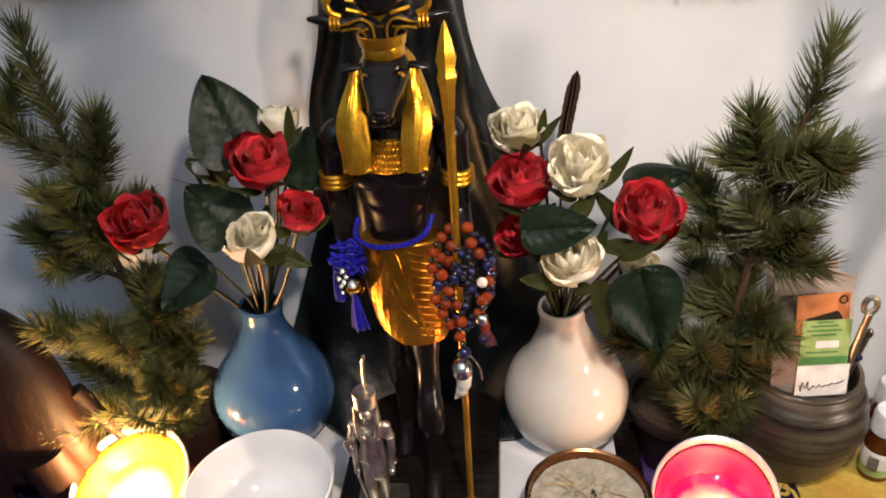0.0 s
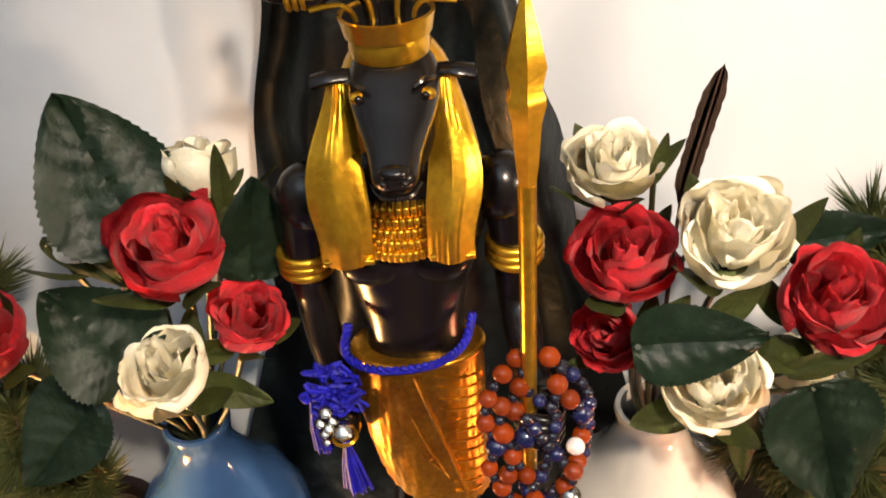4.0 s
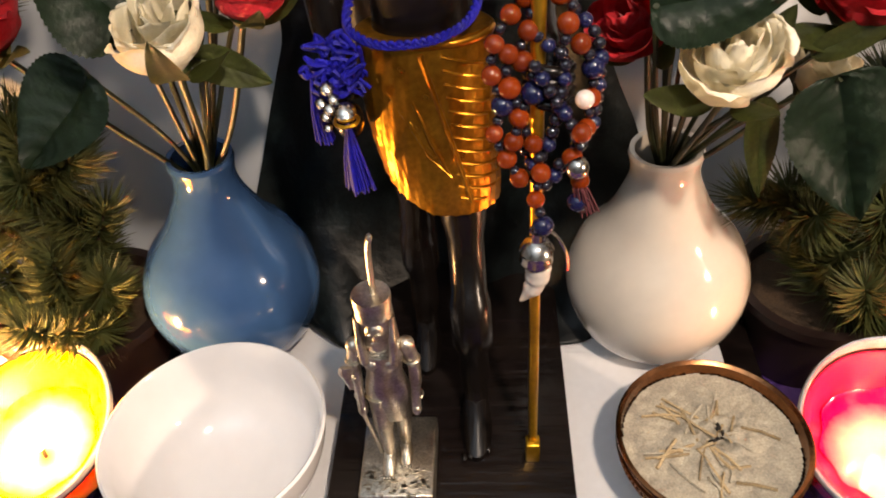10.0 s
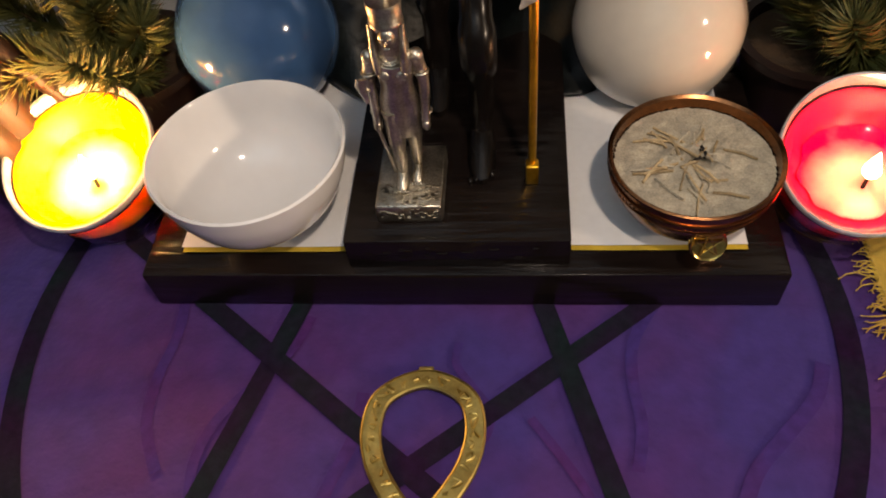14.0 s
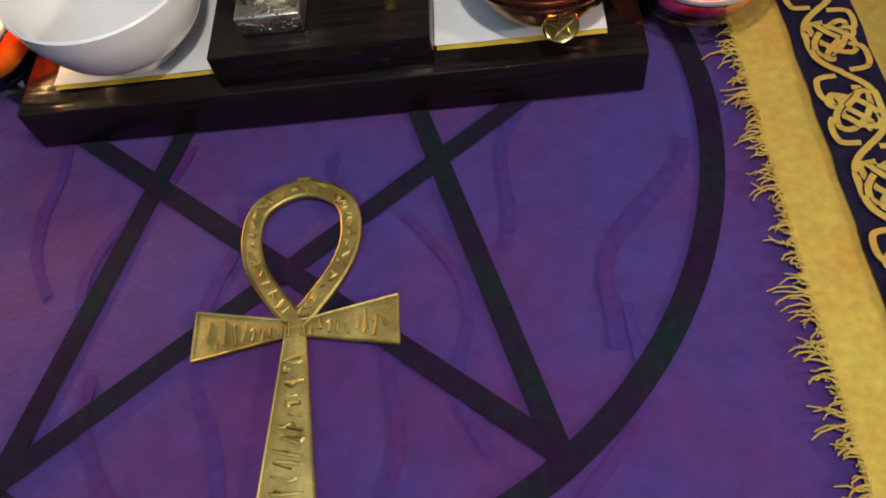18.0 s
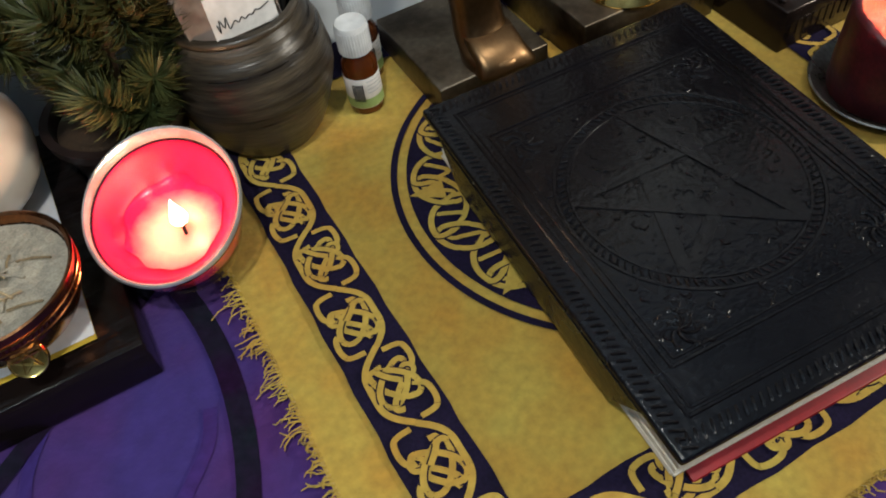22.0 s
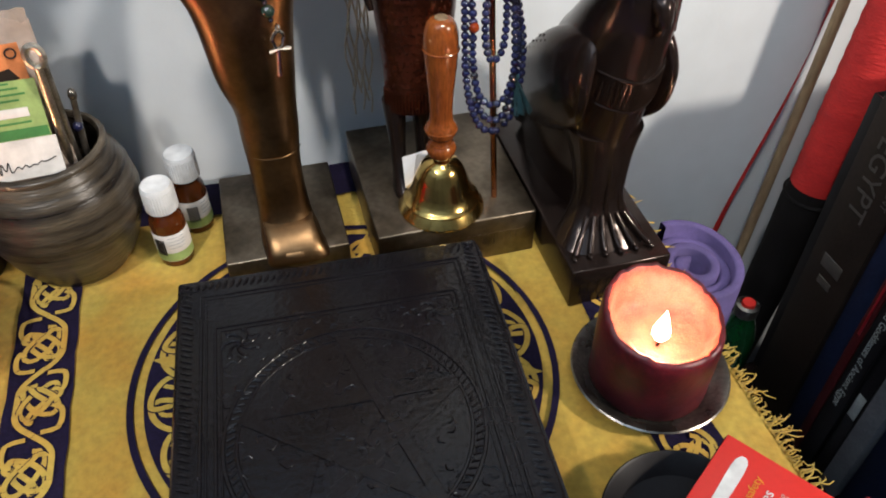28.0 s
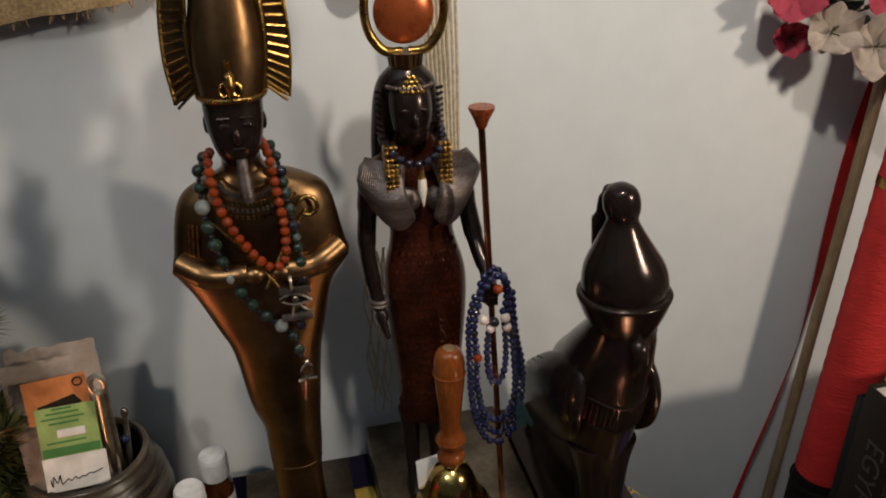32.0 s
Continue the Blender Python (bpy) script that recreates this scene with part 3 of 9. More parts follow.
# yellow batik square: border band, ring and knotwork laid on as raised print
yellow = thing("yellow_batik_cloth", "yellow fringed batik cloth with indigo knotwork border", "cloth", at(0, 0, 0))
YX0, YX1, YY0, YY1 = 0.222, 0.692, -0.232, 0.212
part("cloth", sheet(YX0, YX1, YY0, YY1, 0.0032, 0.0012, 70, 66, 17, 3.0), YELLOW, yellow)
ZB = 0.0046
bx0, bx1, by0, by1 = 0.2715, 0.640, -0.187, 0.190
HW = 0.0195
for nm, pts in (("left", [(bx0, by1 + HW), (bx0, by0 - HW)]), ("front", [(bx0 + HW, by0), (bx1 - HW, by0)]), ("right", [(bx1, by0 - HW), (bx1, by1 + HW)]), ("back", [(bx1 - HW, by1), (bx0 + HW, by1)])):
    (xa, ya), (xb, yb) = pts
    part("border_band", ribbon([(xa + (xb - xa) * t / 30 + 0.0006 * math.sin(t * 2.1), ya + (yb - ya) * t / 30 + 0.0006 * math.sin(t * 1.7)) for t in range(31)], HW * 2, ZB), INDIGO, yellow, "indigo printed band")


def strand(bm_y, bm_d, pts, w, lvl, off):
    """A yellow strand over a wider indigo one, woven over and under by alternating levels along its length; off keeps strands apart."""
    n = len(pts)
    step = max(3, n // max(1, lvl))
    for k, i in enumerate(range(0, n - 1, step)):
        seg = pts[max(0, i - 1):min(n, i + step + 1)]
        if len(seg) < 2:
            continue
        h = ZB + 0.0005 + 0.0006 * (k % 2) + 0.00007 * off
        ribbon(seg, w + 0.0015, h, bm_d)
        ribbon(seg, w, h + 0.0003, bm_y)


def knot_band(xa, ya, xb, yb, count, hw):
    bm_y, bm_d = bmesh.new(), bmesh.new()
    L = math.hypot(xb - xa, yb - ya)
    ux, uy = (xb - xa) / L, (yb - ya) / L
    place = lambda s, v: (xa + ux * s * L - uy * v * hw, ya + uy * s * L + ux * v * hw)
    cell = L / count
    put = lambda i, u, v: place(min(1.0, max(0.0, (i + 0.5 + u / cell) / count)), v / hw)
    # one strand swings from edge to edge between the knots
    wave = [place(k / (count * 24), 0.80 * math.sin(math.pi * k / 24) + 0.10 * math.sin(3 * math.pi * k / 24)) for k in range(count * 24 + 1)]
    strand(bm_y, bm_d, wave, 0.0035, count * 3, 0)
    for i in range(count):
        f = 1 if i % 2 == 0 else -1
        # two crossed loops, a curl and two hooks make each knot
        for q, turn in enumerate((42, -38)):
            c, sn = math.cos(radians(turn)), math.sin(radians(turn))
            loop = []
            for k in range(33):
                t = math.tau * k / 32
                a, b = 0.0142 * math.cos(t), (0.0066 + 0.0014 * math.cos(t)) * math.sin(t)
                loop.append(put(i, a * c - b * sn + 0.0015 * f, a * sn + b * c - 0.0012 * f))
            strand(bm_y, bm_d, loop, 0.0033, 6, 1 + q)
        strand(bm_y, bm_d, [put(i, -0.0045 + 0.0036 * math.cos(t), f * (-0.0098 + 0.0036 * math.sin(t))) for t in (math.tau * k / 20 for k in range(21))], 0.0028, 2, 3)
        for q, (d, reach) in enumerate(((1, 0.0150), (-1, 0.0130))):
            hook = [(-d * 0.0225, -0.0040), (-d * 0.0205, -0.0142), (-d * 0.0085, -0.0150), (-d * 0.0020, -0.0075), (d * 0.0060, 0.0010), (d * 0.0125, 0.0050), (d * reach, 0.0010)]
            strand(bm_y, bm_d, smooth_line([put(i, u, v * f) for u, v in hook], 6), 0.0032, 5, 4 + q)
    part("knot_outline", bm_d, INDIGO, yellow, kind="stuff")
    part("knotwork", bm_y, YELLOW, yellow, "interlaced yellow knotwork", kind="stuff")


knot_band(bx0, by1, bx0, by0 - 0.008, 8, 0.0170)
knot_band(bx0 + HW, by0, bx1, by0, 7, 0.0170)
knot_band(bx1, by0, bx1, by1, 8, 0.0170)
CX, CY, CR = 0.4567, 0.0007, 0.1315
circle = lambda r: [(CX + r * math.cos(a), CY + r * math.sin(a)) for a in (i * math.tau / 120 for i in range(120))]
part("printed_ring", ribbon(circle(CR), 0.0042, ZB, closed=True), INDIGO, yellow)
part("printed_disc", ribbon(circle(CR - 0.029), 0.042, ZB, closed=True), INDIGO, yellow, "indigo ring round the medallion")
bm_y, bm_d = bmesh.new(), bmesh.new()
for q, f in enumerate((1, -1)):
    pts = []
    for i in range(16 * 36 + 1):
        t = i / 36 * math.tau + (math.pi if f < 0 else 0)
        a = (i / 36 - 0.27 * math.sin(t)) / 16 * math.tau
        r = CR - 0.0265 + f * 0.0142 * math.cos(t)
        pts.append((CX + r * math.cos(a), CY + r * math.sin(a)))
    strand(bm_y, bm_d, pts, 0.0036, 96, q)
pts = []
for i in range(16 * 24 + 1):
    a = i / 24 / 16 * math.tau
    r = CR - 0.0265 + 0.0085 * math.sin(32 * a)
    pts.append((CX + r * math.cos(a), CY + r * math.sin(a)))
strand(bm_y, bm_d, pts, 0.0030, 64, 2)
part("knot_outline", bm_d, INDIGO, yellow, kind="stuff")
part("knotwork", bm_y, YELLOW, yellow, "circular yellow knotwork", kind="stuff")
for k in range(8):
    a = math.tau * k / 8 + radians(163)
    c, s = math.cos(a), math.sin(a)
    tri = [(CX + (CR - 0.008) * c, CY + (CR - 0.008) * s), (CX + (CR - 0.03) * c - 0.008 * s, CY + (CR - 0.03) * s + 0.008 * c), (CX + (CR - 0.03) * c + 0.008 * s, CY + (CR - 0.03) * s - 0.008 * c)]
    part("printed_point", plate(tri, ZB + 0.0016, ZB + 0.0018), YELLOW, yellow)
bm = bmesh.new()
rng = random.Random(11)
for side in range(4):
    n = 300
    for i in range(n):
        t = (i + rng.random()) / n
        if side == 0:
            x, y, dx, dy = YX0 + 0.002, YY0 + t * (YY1 - YY0), -1, rng.uniform(-0.9, 0.9)
        elif side == 1:
            x, y, dx, dy = YX0 + t * (YX1 - YX0), YY0 + 0.002, rng.uniform(-0.9, 0.9), -1
        elif side == 2:
            x, y, dx, dy = YX1 - 0.002, YY0 + t * (YY1 - YY0), 1, rng.uniform(-0.9, 0.9)
        else:
            continue
        clump = 0.5 + 0.5 * math.sin(t * 90 + side)
        ln = (0.005 + 0.011 * rng.random()) * (0.45 + 0.75 * clump)
        ph, cw = rng.uniform(0, 6), rng.uniform(0.0012, 0.0032)
        path = [(x + dx * ln * q + cw * math.cos(ph + 5.5 * q) * q, y + dy * ln * 0.5 * q + cw * math.sin(ph + 5.5 * q) * q, 0.0036 + 0.003 * math.sin(math.pi * q) * rng.random()) for q in (0, 0.3, 0.55, 0.8, 1.0)]
        tube(path, [0.0006, 0.00055, 0.0005, 0.00045, 0.0003], 4, bm, caps=False)
part("fringe", bm, YELLOW, yellow, "frayed yellow thread fringe", kind="stuff")

# ---- altar board, statue plinth, papers ----
board = part("altar_board", block(-0.181, 0.169, 0.003, 0.205, 0.0005, 0.030, 0.0016), BLACKWOOD, None, "black stained wooden board on the purple cloth", category="board")
plinth = thing("statue_plinth", "black wooden plinth with carved glyphs along its front", "plinth", at(0, 0, 0.0302))
part("block", block(-0.0625, 0.0562, 0.0085, 0.196, 0, 0.0222, 0.001), BLACKWOOD, plinth)
rng = random.Random(3)
x = -0.052
bm = bmesh.new()
while x < 0.046:
    w = rng.uniform(0.002, 0.007)
    z = rng.uniform(0.006, 0.015)
    block(x, x + w, 0.0079, 0.0088, z, z + rng.choice((0.0012, 0.0015, 0.005)), 0.0002, bm)
    if rng.random() < 0.5:
        block(x, x + w * 0.5, 0.0079, 0.0088, z - 0.003, z - 0.0018, 0.0002, bm)
    x += w + rng.uniform(0.003, 0.009)
part("carved_relief", bm, BLACKWOOD, plinth, "shallow carved glyph row", kind="stuff")
for nm, x0, x1, y1 in (("left", -0.160, -0.064, 0.198), ("right", 0.0575, 0.149, 0.192)):
    for k, (mt, off) in enumerate(((YELLOWEDGE, -0.0025), (PAPER, 0.0))):
        bm = sheet(x0 - 0.001 * k, x1, 0.021 + off, y1, 0.0312 + 0.0012 * k, 0.0006, 14, 20, 40, x0)
        part("paper_sheet", bm, mt, None, "white paper sheet lying on the black board" if k else "yellow paper edge showing under a white sheet", category="paper", group="sheets on the board")

# ---- brass ankh ----
ankh = thing("brass_ankh", "engraved brass ankh lying flat on the purple cloth", "ankh", at(-0.0178, -0.1285, 0.0022, 1.2))
loop = smooth_line([(0.0, 0.006), (0.010, 0.016), (0.0225, 0.036), (0.0265, 0.056), (0.021, 0.074), (0.0, 0.0835), (-0.021, 0.074), (-0.0265, 0.056), (-0.0225, 0.036), (-0.010, 0.016)], 10, closed=True)
bm = bmesh.new()
n = len(loop)
rows = []
for i in range(n):
    a, b = Vector(loop[i - 1]), Vector(loop[(i + 1) % n])
    d = (b - a).normalized()
    s = Vector((-d.y, d.x))
    p = Vector(loop[i])
    rows.append([bm.verts.new((p.x + s.x * o, p.y + s.y * o, z)) for o, z in ((0.0053, 0.0), (0.0053, 0.0024), (0.0043, 0.0032), (0.0040, 0.0024), (-0.0040, 0.0024), (-0.0043, 0.0032), (-0.0053, 0.0024), (-0.0053, 0.0))])
for i in range(n):
    for k in range(7):
        bm.faces.new((rows[i][k], rows[(i + 1) % n][k], rows[(i + 1) % n][k + 1], rows[i][k + 1]))
part("loop", bm, BRASS, ankh)
arm = lambda pts: [(x, y) for x, y in pts]
for nm, pts in (("arm", [(0.003, -0.0035), (0.0505, -0.0125), (0.0505, 0.0135), (0.003, 0.0045)]), ("arm", [(-0.003, 0.0045), (-0.0505, 0.0135), (-0.0505, -0.0125), (-0.003, -0.0035)]), ("shaft", [(-0.0045, 0.001), (-0.015, -0.105), (0.015, -0.105), (0.0045, 0.001)])):
    bm = plate(pts, 0, 0.0024)
    c = pts + [pts[0]]
    for a, b in zip(c, c[1:]):
        tube([(a[0], a[1], 0.0026), (b[0], b[1], 0.0026)], 0.0007, 5, bm)
    ob = part(nm, bm, BRASS, ankh)
    rng = random.Random(len(nm) + int(pts[1][0] * 1e4))
    gb = bmesh.new()
    horizontal = nm == "arm"
    for k in range(9 if horizontal else 15):
        t = 0.15 + 0.8 * k / (9 if horizontal else 15)
        if horizontal:
            x = pts[1][0] * t
            h = 0.003 + 0.007 * t
            tube(smooth_line([(x + rng.uniform(-0.001, 0.001), rng.uniform(-h, h) * 0.9, 0.0029) for _ in range(4)], 4), 0.0009, 5, gb)
        else:
            y = -0.105 * t
            h = 0.0035 + 0.0085 * t
            tube(smooth_line([(rng.uniform(-h, h) * 0.9, y + rng.uniform(-0.0022, 0.0022), 0.0029) for _ in range(5)], 4), 0.0009, 5, gb)
    part("raised_relief", gb, BRASS, ob, "cast relief glyphs", kind="stuff")
gb = bmesh.new()
rng = random.Random(8)
for i in range(4, n - 4, 3):
    p = loop[i]
    tube(smooth_line([(p[0] + rng.uniform(-0.0028, 0.0028), p[1] + rng.uniform(-0.0028, 0.0028), 0.0029) for _ in range(4)], 3), 0.0009, 5, gb)
part("raised_relief", gb, BRASS, ankh, kind="stuff")
part("top_nub", block(-0.004, 0.004, 0.0875, 0.0905, 0, 0.0028, 0.0008), BRASS, ankh)

# ---- vases ----
def vase(name, label, material, m, h, rb, rn):
    v = thing(name, label, "vase", m)
    outer = curve_profile([(rb * 0.52, 0.0), (rb * 0.86, h * 0.13), (rb, h * 0.33), (rb * 0.88, h * 0.51), (rb * 0.58, h * 0.67), (rn * 1.16, h * 0.81), (rn * 0.98, h * 0.90), (rn * 1.05, h * 0.985)], 7)
    prof = [(0, 0.001), (rb * 0.5, 0.0005)] + outer + [(rn * 1.0, h), (rn * 0.86, h * 0.995), (rn * 0.80, h * 0.9), (rn * 1.1, h * 0.8), (rb * 0.6, h * 0.55), (rb * 0.7, h * 0.2), (0, h * 0.06)]
    part("body", lathe(prof, 64), material, v)
    return v


vase("blue_vase", "blue glazed ceramic bottle vase standing on white paper", BLUEGLAZE, pose(-0.1325, 0.152, 0.0345, 0, 3, 0), 0.134, 0.0495, 0.0165)
vase("cream_vase", "cream white glazed ceramic bottle vase standing on white paper", CREAMGLAZE, pose(0.1125, 0.150, 0.0345, 0, -3, 0), 0.129, 0.0498, 0.0175)

# ---- silk roses ----
def petal_mesh(name, rad, h, half, curl, seed, mt):
    """A petal wrapped round a cup of that radius: narrow at the foot, full in the middle, its crinkled rim rolled outward by curl."""
    r = random.Random(seed)
    me_bm = bmesh.new()
    nu, nv = 14, 12
    ph = r.uniform(0, 6)
    g = []
    for i in range(nu + 1):
        u = i / nu * 2 - 1
        row = []
        top = 1 + 0.06 * noise.noise(Vector((u * 1.7, seed * 3.1, 0.5))) + 0.020 * math.sin(u * 6 + ph)
        for j in range(nv + 1):
            v = j / nv
            full = 0.26 + 0.74 * math.sin(min(v * 1.5, 1) * math.pi / 2)
            a = u * half * (0.5 + 0.5 * math.sin(min(v * 1.4 + 0.1, 1) * math.pi / 2)) * (1 - 0.30 * max(0, v - 0.75) / 0.25)
            roll = max(0, v - 0.72) / 0.28
            crease = 0.05 * noise.noise(Vector((u * 3.2, v * 2.6, seed * 1.7))) + 0.012 * noise.noise(Vector((u * 8, v * 5, seed)))
            rho = rad * full - 0.16 * rad * max(0, v - 0.45) + curl * roll ** 2 * (0.6 + 0.4 * math.cos(u * 2.5 + ph)) + 0.05 * u + crease * (0.3 + v) - 0.08 * rad * abs(u) ** 3 * v
            z = h * v * top * (1 - 0.16 * u * u * v) - curl * 0.5 * roll ** 3
            row.append(me_bm.verts.new((rho * math.sin(a), -rho * math.cos(a), z)))
        g.append(row)
    for i in range(nu):
        for j in range(nv):
            me_bm.faces.new((g[i][j], g[i + 1][j], g[i + 1][j + 1], g[i][j + 1]))
    bmesh.ops.solidify(me_bm, geom=list(me_bm.faces), thickness=0.014)
    finish(me_bm)
    me = bpy.data.meshes.new(name)
    me_bm.to_mesh(me)
    me_bm.free()
    me.materials.append(mt)
    return me


PETALS = {}
WHORLS = ((2, 0.12, 1.34, 1.9, 0.02), (3, 0.25, 1.38, 1.6, 0.05), (3, 0.43, 1.36, 1.45, 0.10), (3, 0.63, 1.30, 1.40, 0.14), (4, 0.80, 1.20, 1.15, 0.20))


def rose(name, label, mt, centre, aim, r, foot, group, openness=1.0, sepals=4):
    """A silk rose: crinkled petals in whorls round a tight heart, green sepals, and a stem down to foot. aim: where the bloom faces."""
    key = mt.name
    if key not in PETALS:
        PETALS[key] = [[petal_mesh("petal", rad, h, half, c, 10 * k + v, mt) for v in range(3)] for k, (_, rad, h, half, c) in enumerate(WHORLS)]
    d = (Vector(aim).normalized() * 0.58 + Vector((0, 0, 0.70))).normalized()
    q = d.to_track_quat("Z", "Y").to_matrix().to_4x4()
    base = Vector(centre) - d * r * 0.72
    ob = thing(name, label, "rose", Matrix.Translation(base) @ q, group)
    rr = random.Random(int(centre[0] * 1e4) + int(centre[2] * 1e4))
    spin = rr.uniform(0, 360)
    for k, (cnt, *_) in enumerate(WHORLS):
        for i in range(cnt):
            a = spin + k * 43 + 360 * i / cnt + rr.uniform(-16, 16)
            p = new("petal", PETALS[key][k][rr.randrange(3)])
            p.parent = ob
            w = r * 1.04 * rr.uniform(0.94, 1.06)
            p.matrix_basis = pose(rr.uniform(-0.04, 0.04) * r, rr.uniform(-0.04, 0.04) * r, 0, rr.uniform(-7, 7), rr.uniform(-7, 7), a) @ Matrix.Diagonal((w, w, r * rr.uniform(0.95, 1.08) * (0.9 + 0.1 * openness), 1))
    for i in range(sepals):
        a = spin + 360 * i / sepals + rr.uniform(-20, 20)
        sb = leaf_bm(r * rr.uniform(0.48, 0.70), r * rr.uniform(1.1, 1.6), rr.uniform(-0.9, -0.2), 0.3, False, i)
        part("sepal", sb, CALYX, ob, m=pose(0, 0, 0, 0, 0, a) @ pose(0, -r * 0.26, -0.08 * r, 46 + rr.uniform(0, 32), rr.uniform(-15, 15), 0))
    part("calyx", lathe([(0, -0.28 * r), (0.2 * r, -0.2 * r), (0.34 * r, 0.02 * r), (0.25 * r, 0.12 * r)], 12), CALYX, ob)
    inv = (Matrix.Translation(base) @ q).inverted()
    f = inv @ Vector(foot)
    mid = inv @ ((Vector(foot) + base) / 2 + Vector((0, 0.006, -0.01)))
    part("stem", tube(smooth_line([(0, 0, -0.2 * r), tuple(mid), tuple(f)], 7), 0.0014, 8), STEM, ob)
    return ob


def leaf_bm(w, h, bend, cup, teeth=True, seed=0):
    """A leaf standing along +z from the origin, its face to -y; finely serrated edge, blade quilted between the veins."""
    bm = bmesh.new()
    n, m = (44, 14) if teeth else (14, 6)
    g = []
    for j in range(n + 1):
        v = j / n
        half = w / 2 * (math.sin(math.pi * min(1, v ** 0.72)) ** 0.68 if 0 < v < 1 else 0.0) + 0.0002
        if teeth:
            half *= 1 + (0.030 if j % 2 else -0.012)
        row = []
        for i in range(m + 1):
            u = i / m * 2 - 1
            fold = abs(u) * cup * half * 0.9
            wave = 0.10 * w * noise.noise(Vector((u * 1.3, v * 2.2, seed * 2.3 + 0.4)))
            if teeth:
                rib = (v - 0.34 * abs(u)) * 6.5
                fold += 0.030 * w * (abs(math.sin(rib * math.pi)) - 0.5) * min(1, abs(u) * 5) * (1 - abs(u) ** 4) - 0.022 * w * math.exp(-(u / 0.09) ** 2)
            row.append(bm.verts.new((u * half, -fold - wave - bend * h * v * v * 0.5, h * v - (abs(u) * half * 0.25))))
        g.append(row)
    for j in range(n):
        for i in range(m):
            bm.faces.new((g[j][i], g[j][i + 1], g[j + 1][i + 1], g[j + 1][i]))
    bmesh.ops.solidify(bm, geom=list(bm.faces), thickness=0.0003)
    return bm


def leaf(label, centre, face, up, w, h, foot, seed, mt=None, group=""):
    """A rose leaf on its own wired stem: centre of the blade, the way it faces and the way its tip points."""
    zc = Vector(up).normalized()
    yc = -(Vector(face) - zc * Vector(face).dot(zc)).normalized()
    xc = yc.cross(zc)
    m = Matrix((xc, yc, zc)).transposed().to_4x4()
    base = Vector(centre) - zc * h / 2
    m = Matrix.Translation(base) @ m
    ob = thing("rose_leaf", label, "leaf", m, group)
    blade = part("blade", leaf_bm(w, h, 0.12, 0.18, True, seed), mt or LEAFM, ob)
    inv = m.inverted()
    f = inv @ Vector(foot)
    part("stem", tube(smooth_line([(0, 0.0005, 0.002), tuple(f * 0.5 + Vector((0, 0.008, 0))), tuple(f)], 6), 0.0012, 6), STEM, ob)
    return ob


BF, WF = (-0.126, 0.152, 0.148), (0.106, 0.150, 0.145)
EYE = Vector((0.02, -0.14, 0.44))


def face_cam(c, tilt=(0, 0, 0)):
    return (EYE - Vector(c)).normalized() + Vector(tilt)


RW, RR_ = "ivory white silk rose in the blue vase", "crimson silk rose in the blue vase"
G1, G2 = "roses in the blue vase", "roses in the cream vase"
rose("silk_rose", RR_ + ", facing forward at the top", REDPETAL, (-0.0807, 0.097, 0.3135), face_cam((-0.08, 0.095, 0.31), (-0.1, 0, 0.5)), 0.0225, BF, G1, 0.9)
rose("silk_rose", RR_ + ", turned aside", REDPETAL, (-0.066, 0.105, 0.2726), face_cam((-0.065, 0.1, 0.27), (0.6, 0, 0.3)), 0.0185, BF, G1, 0.8)
rose("silk_rose", RW + ", fully open", WHITEPETAL, (-0.0925, 0.085, 0.2665), face_cam((-0.09, 0.085, 0.266), (-0.2, 0, 0.7)), 0.0215, BF, G1, 0.85)
rose("silk_rose", RR_ + ", drooping", REDPETAL, (-0.179, 0.11, 0.265), face_cam((-0.18, 0.1, 0.26), (-0.6, -0.2, 0.2)), 0.025, BF, G1, 0.9)
rose("silk_rose", RW + ", turned to the wall", WHITEPETAL, (-0.075, 0.128, 0.327), (0.3, 0.8, 0.6), 0.0165, BF, G1, 0.8)
rose("silk_rose", RW + ", half hidden", WHITEPETAL, (-0.124, 0.126, 0.303), (-0.7, 0.5, 0.5), 0.019, BF, G1, 0.8)
DL = "dark green silk rose leaf with serrated edge"
leaf(DL + ", large", (-0.107, 0.118, 0.3335), face_cam((-0.1, 0.12, 0.33), (0, -0.2, 0.2)), (-0.35, 0.3, 0.8), 0.050, 0.058, BF, 1, group=G1)
leaf(DL, (-0.0595, 0.118, 0.305), (0.5, -1, 0.3), (0.15, 0.2, 0.9), 0.029, 0.042, BF, 2, group=G1)
leaf(DL, (-0.118, 0.092, 0.2826), face_cam((-0.11, 0.09, 0.28)), (-0.5, 0.1, 0.6), 0.042, 0.044, BF, 3, group=G1)
leaf(DL + ", hanging low", (-0.146, 0.088, 0.230), (-0.4, -1, 0.5), (-0.5, -0.3, -0.55), 0.040, 0.046, BF, 4, group=G1)
leaf("small light green sepal leaf", (-0.074, 0.094, 0.2455), (0.2, -1, 0.4), (0.8, 0, -0.35), 0.014, 0.030, BF, 5, CALYX, G1)
leaf("thin brown-green bud leaf", (-0.0655, 0.117, 0.327), (0.2, -1, 0.2), (0.1, 0, 1), 0.007, 0.03, BF, 6, CALYX, G1)
leaf("olive sepal curling round a rose", (-0.122, 0.112, 0.2985), (-0.4, -1, 0.2), (0.6, 0, -0.5), 0.012, 0.034, BF, 7, CALYX, G1)

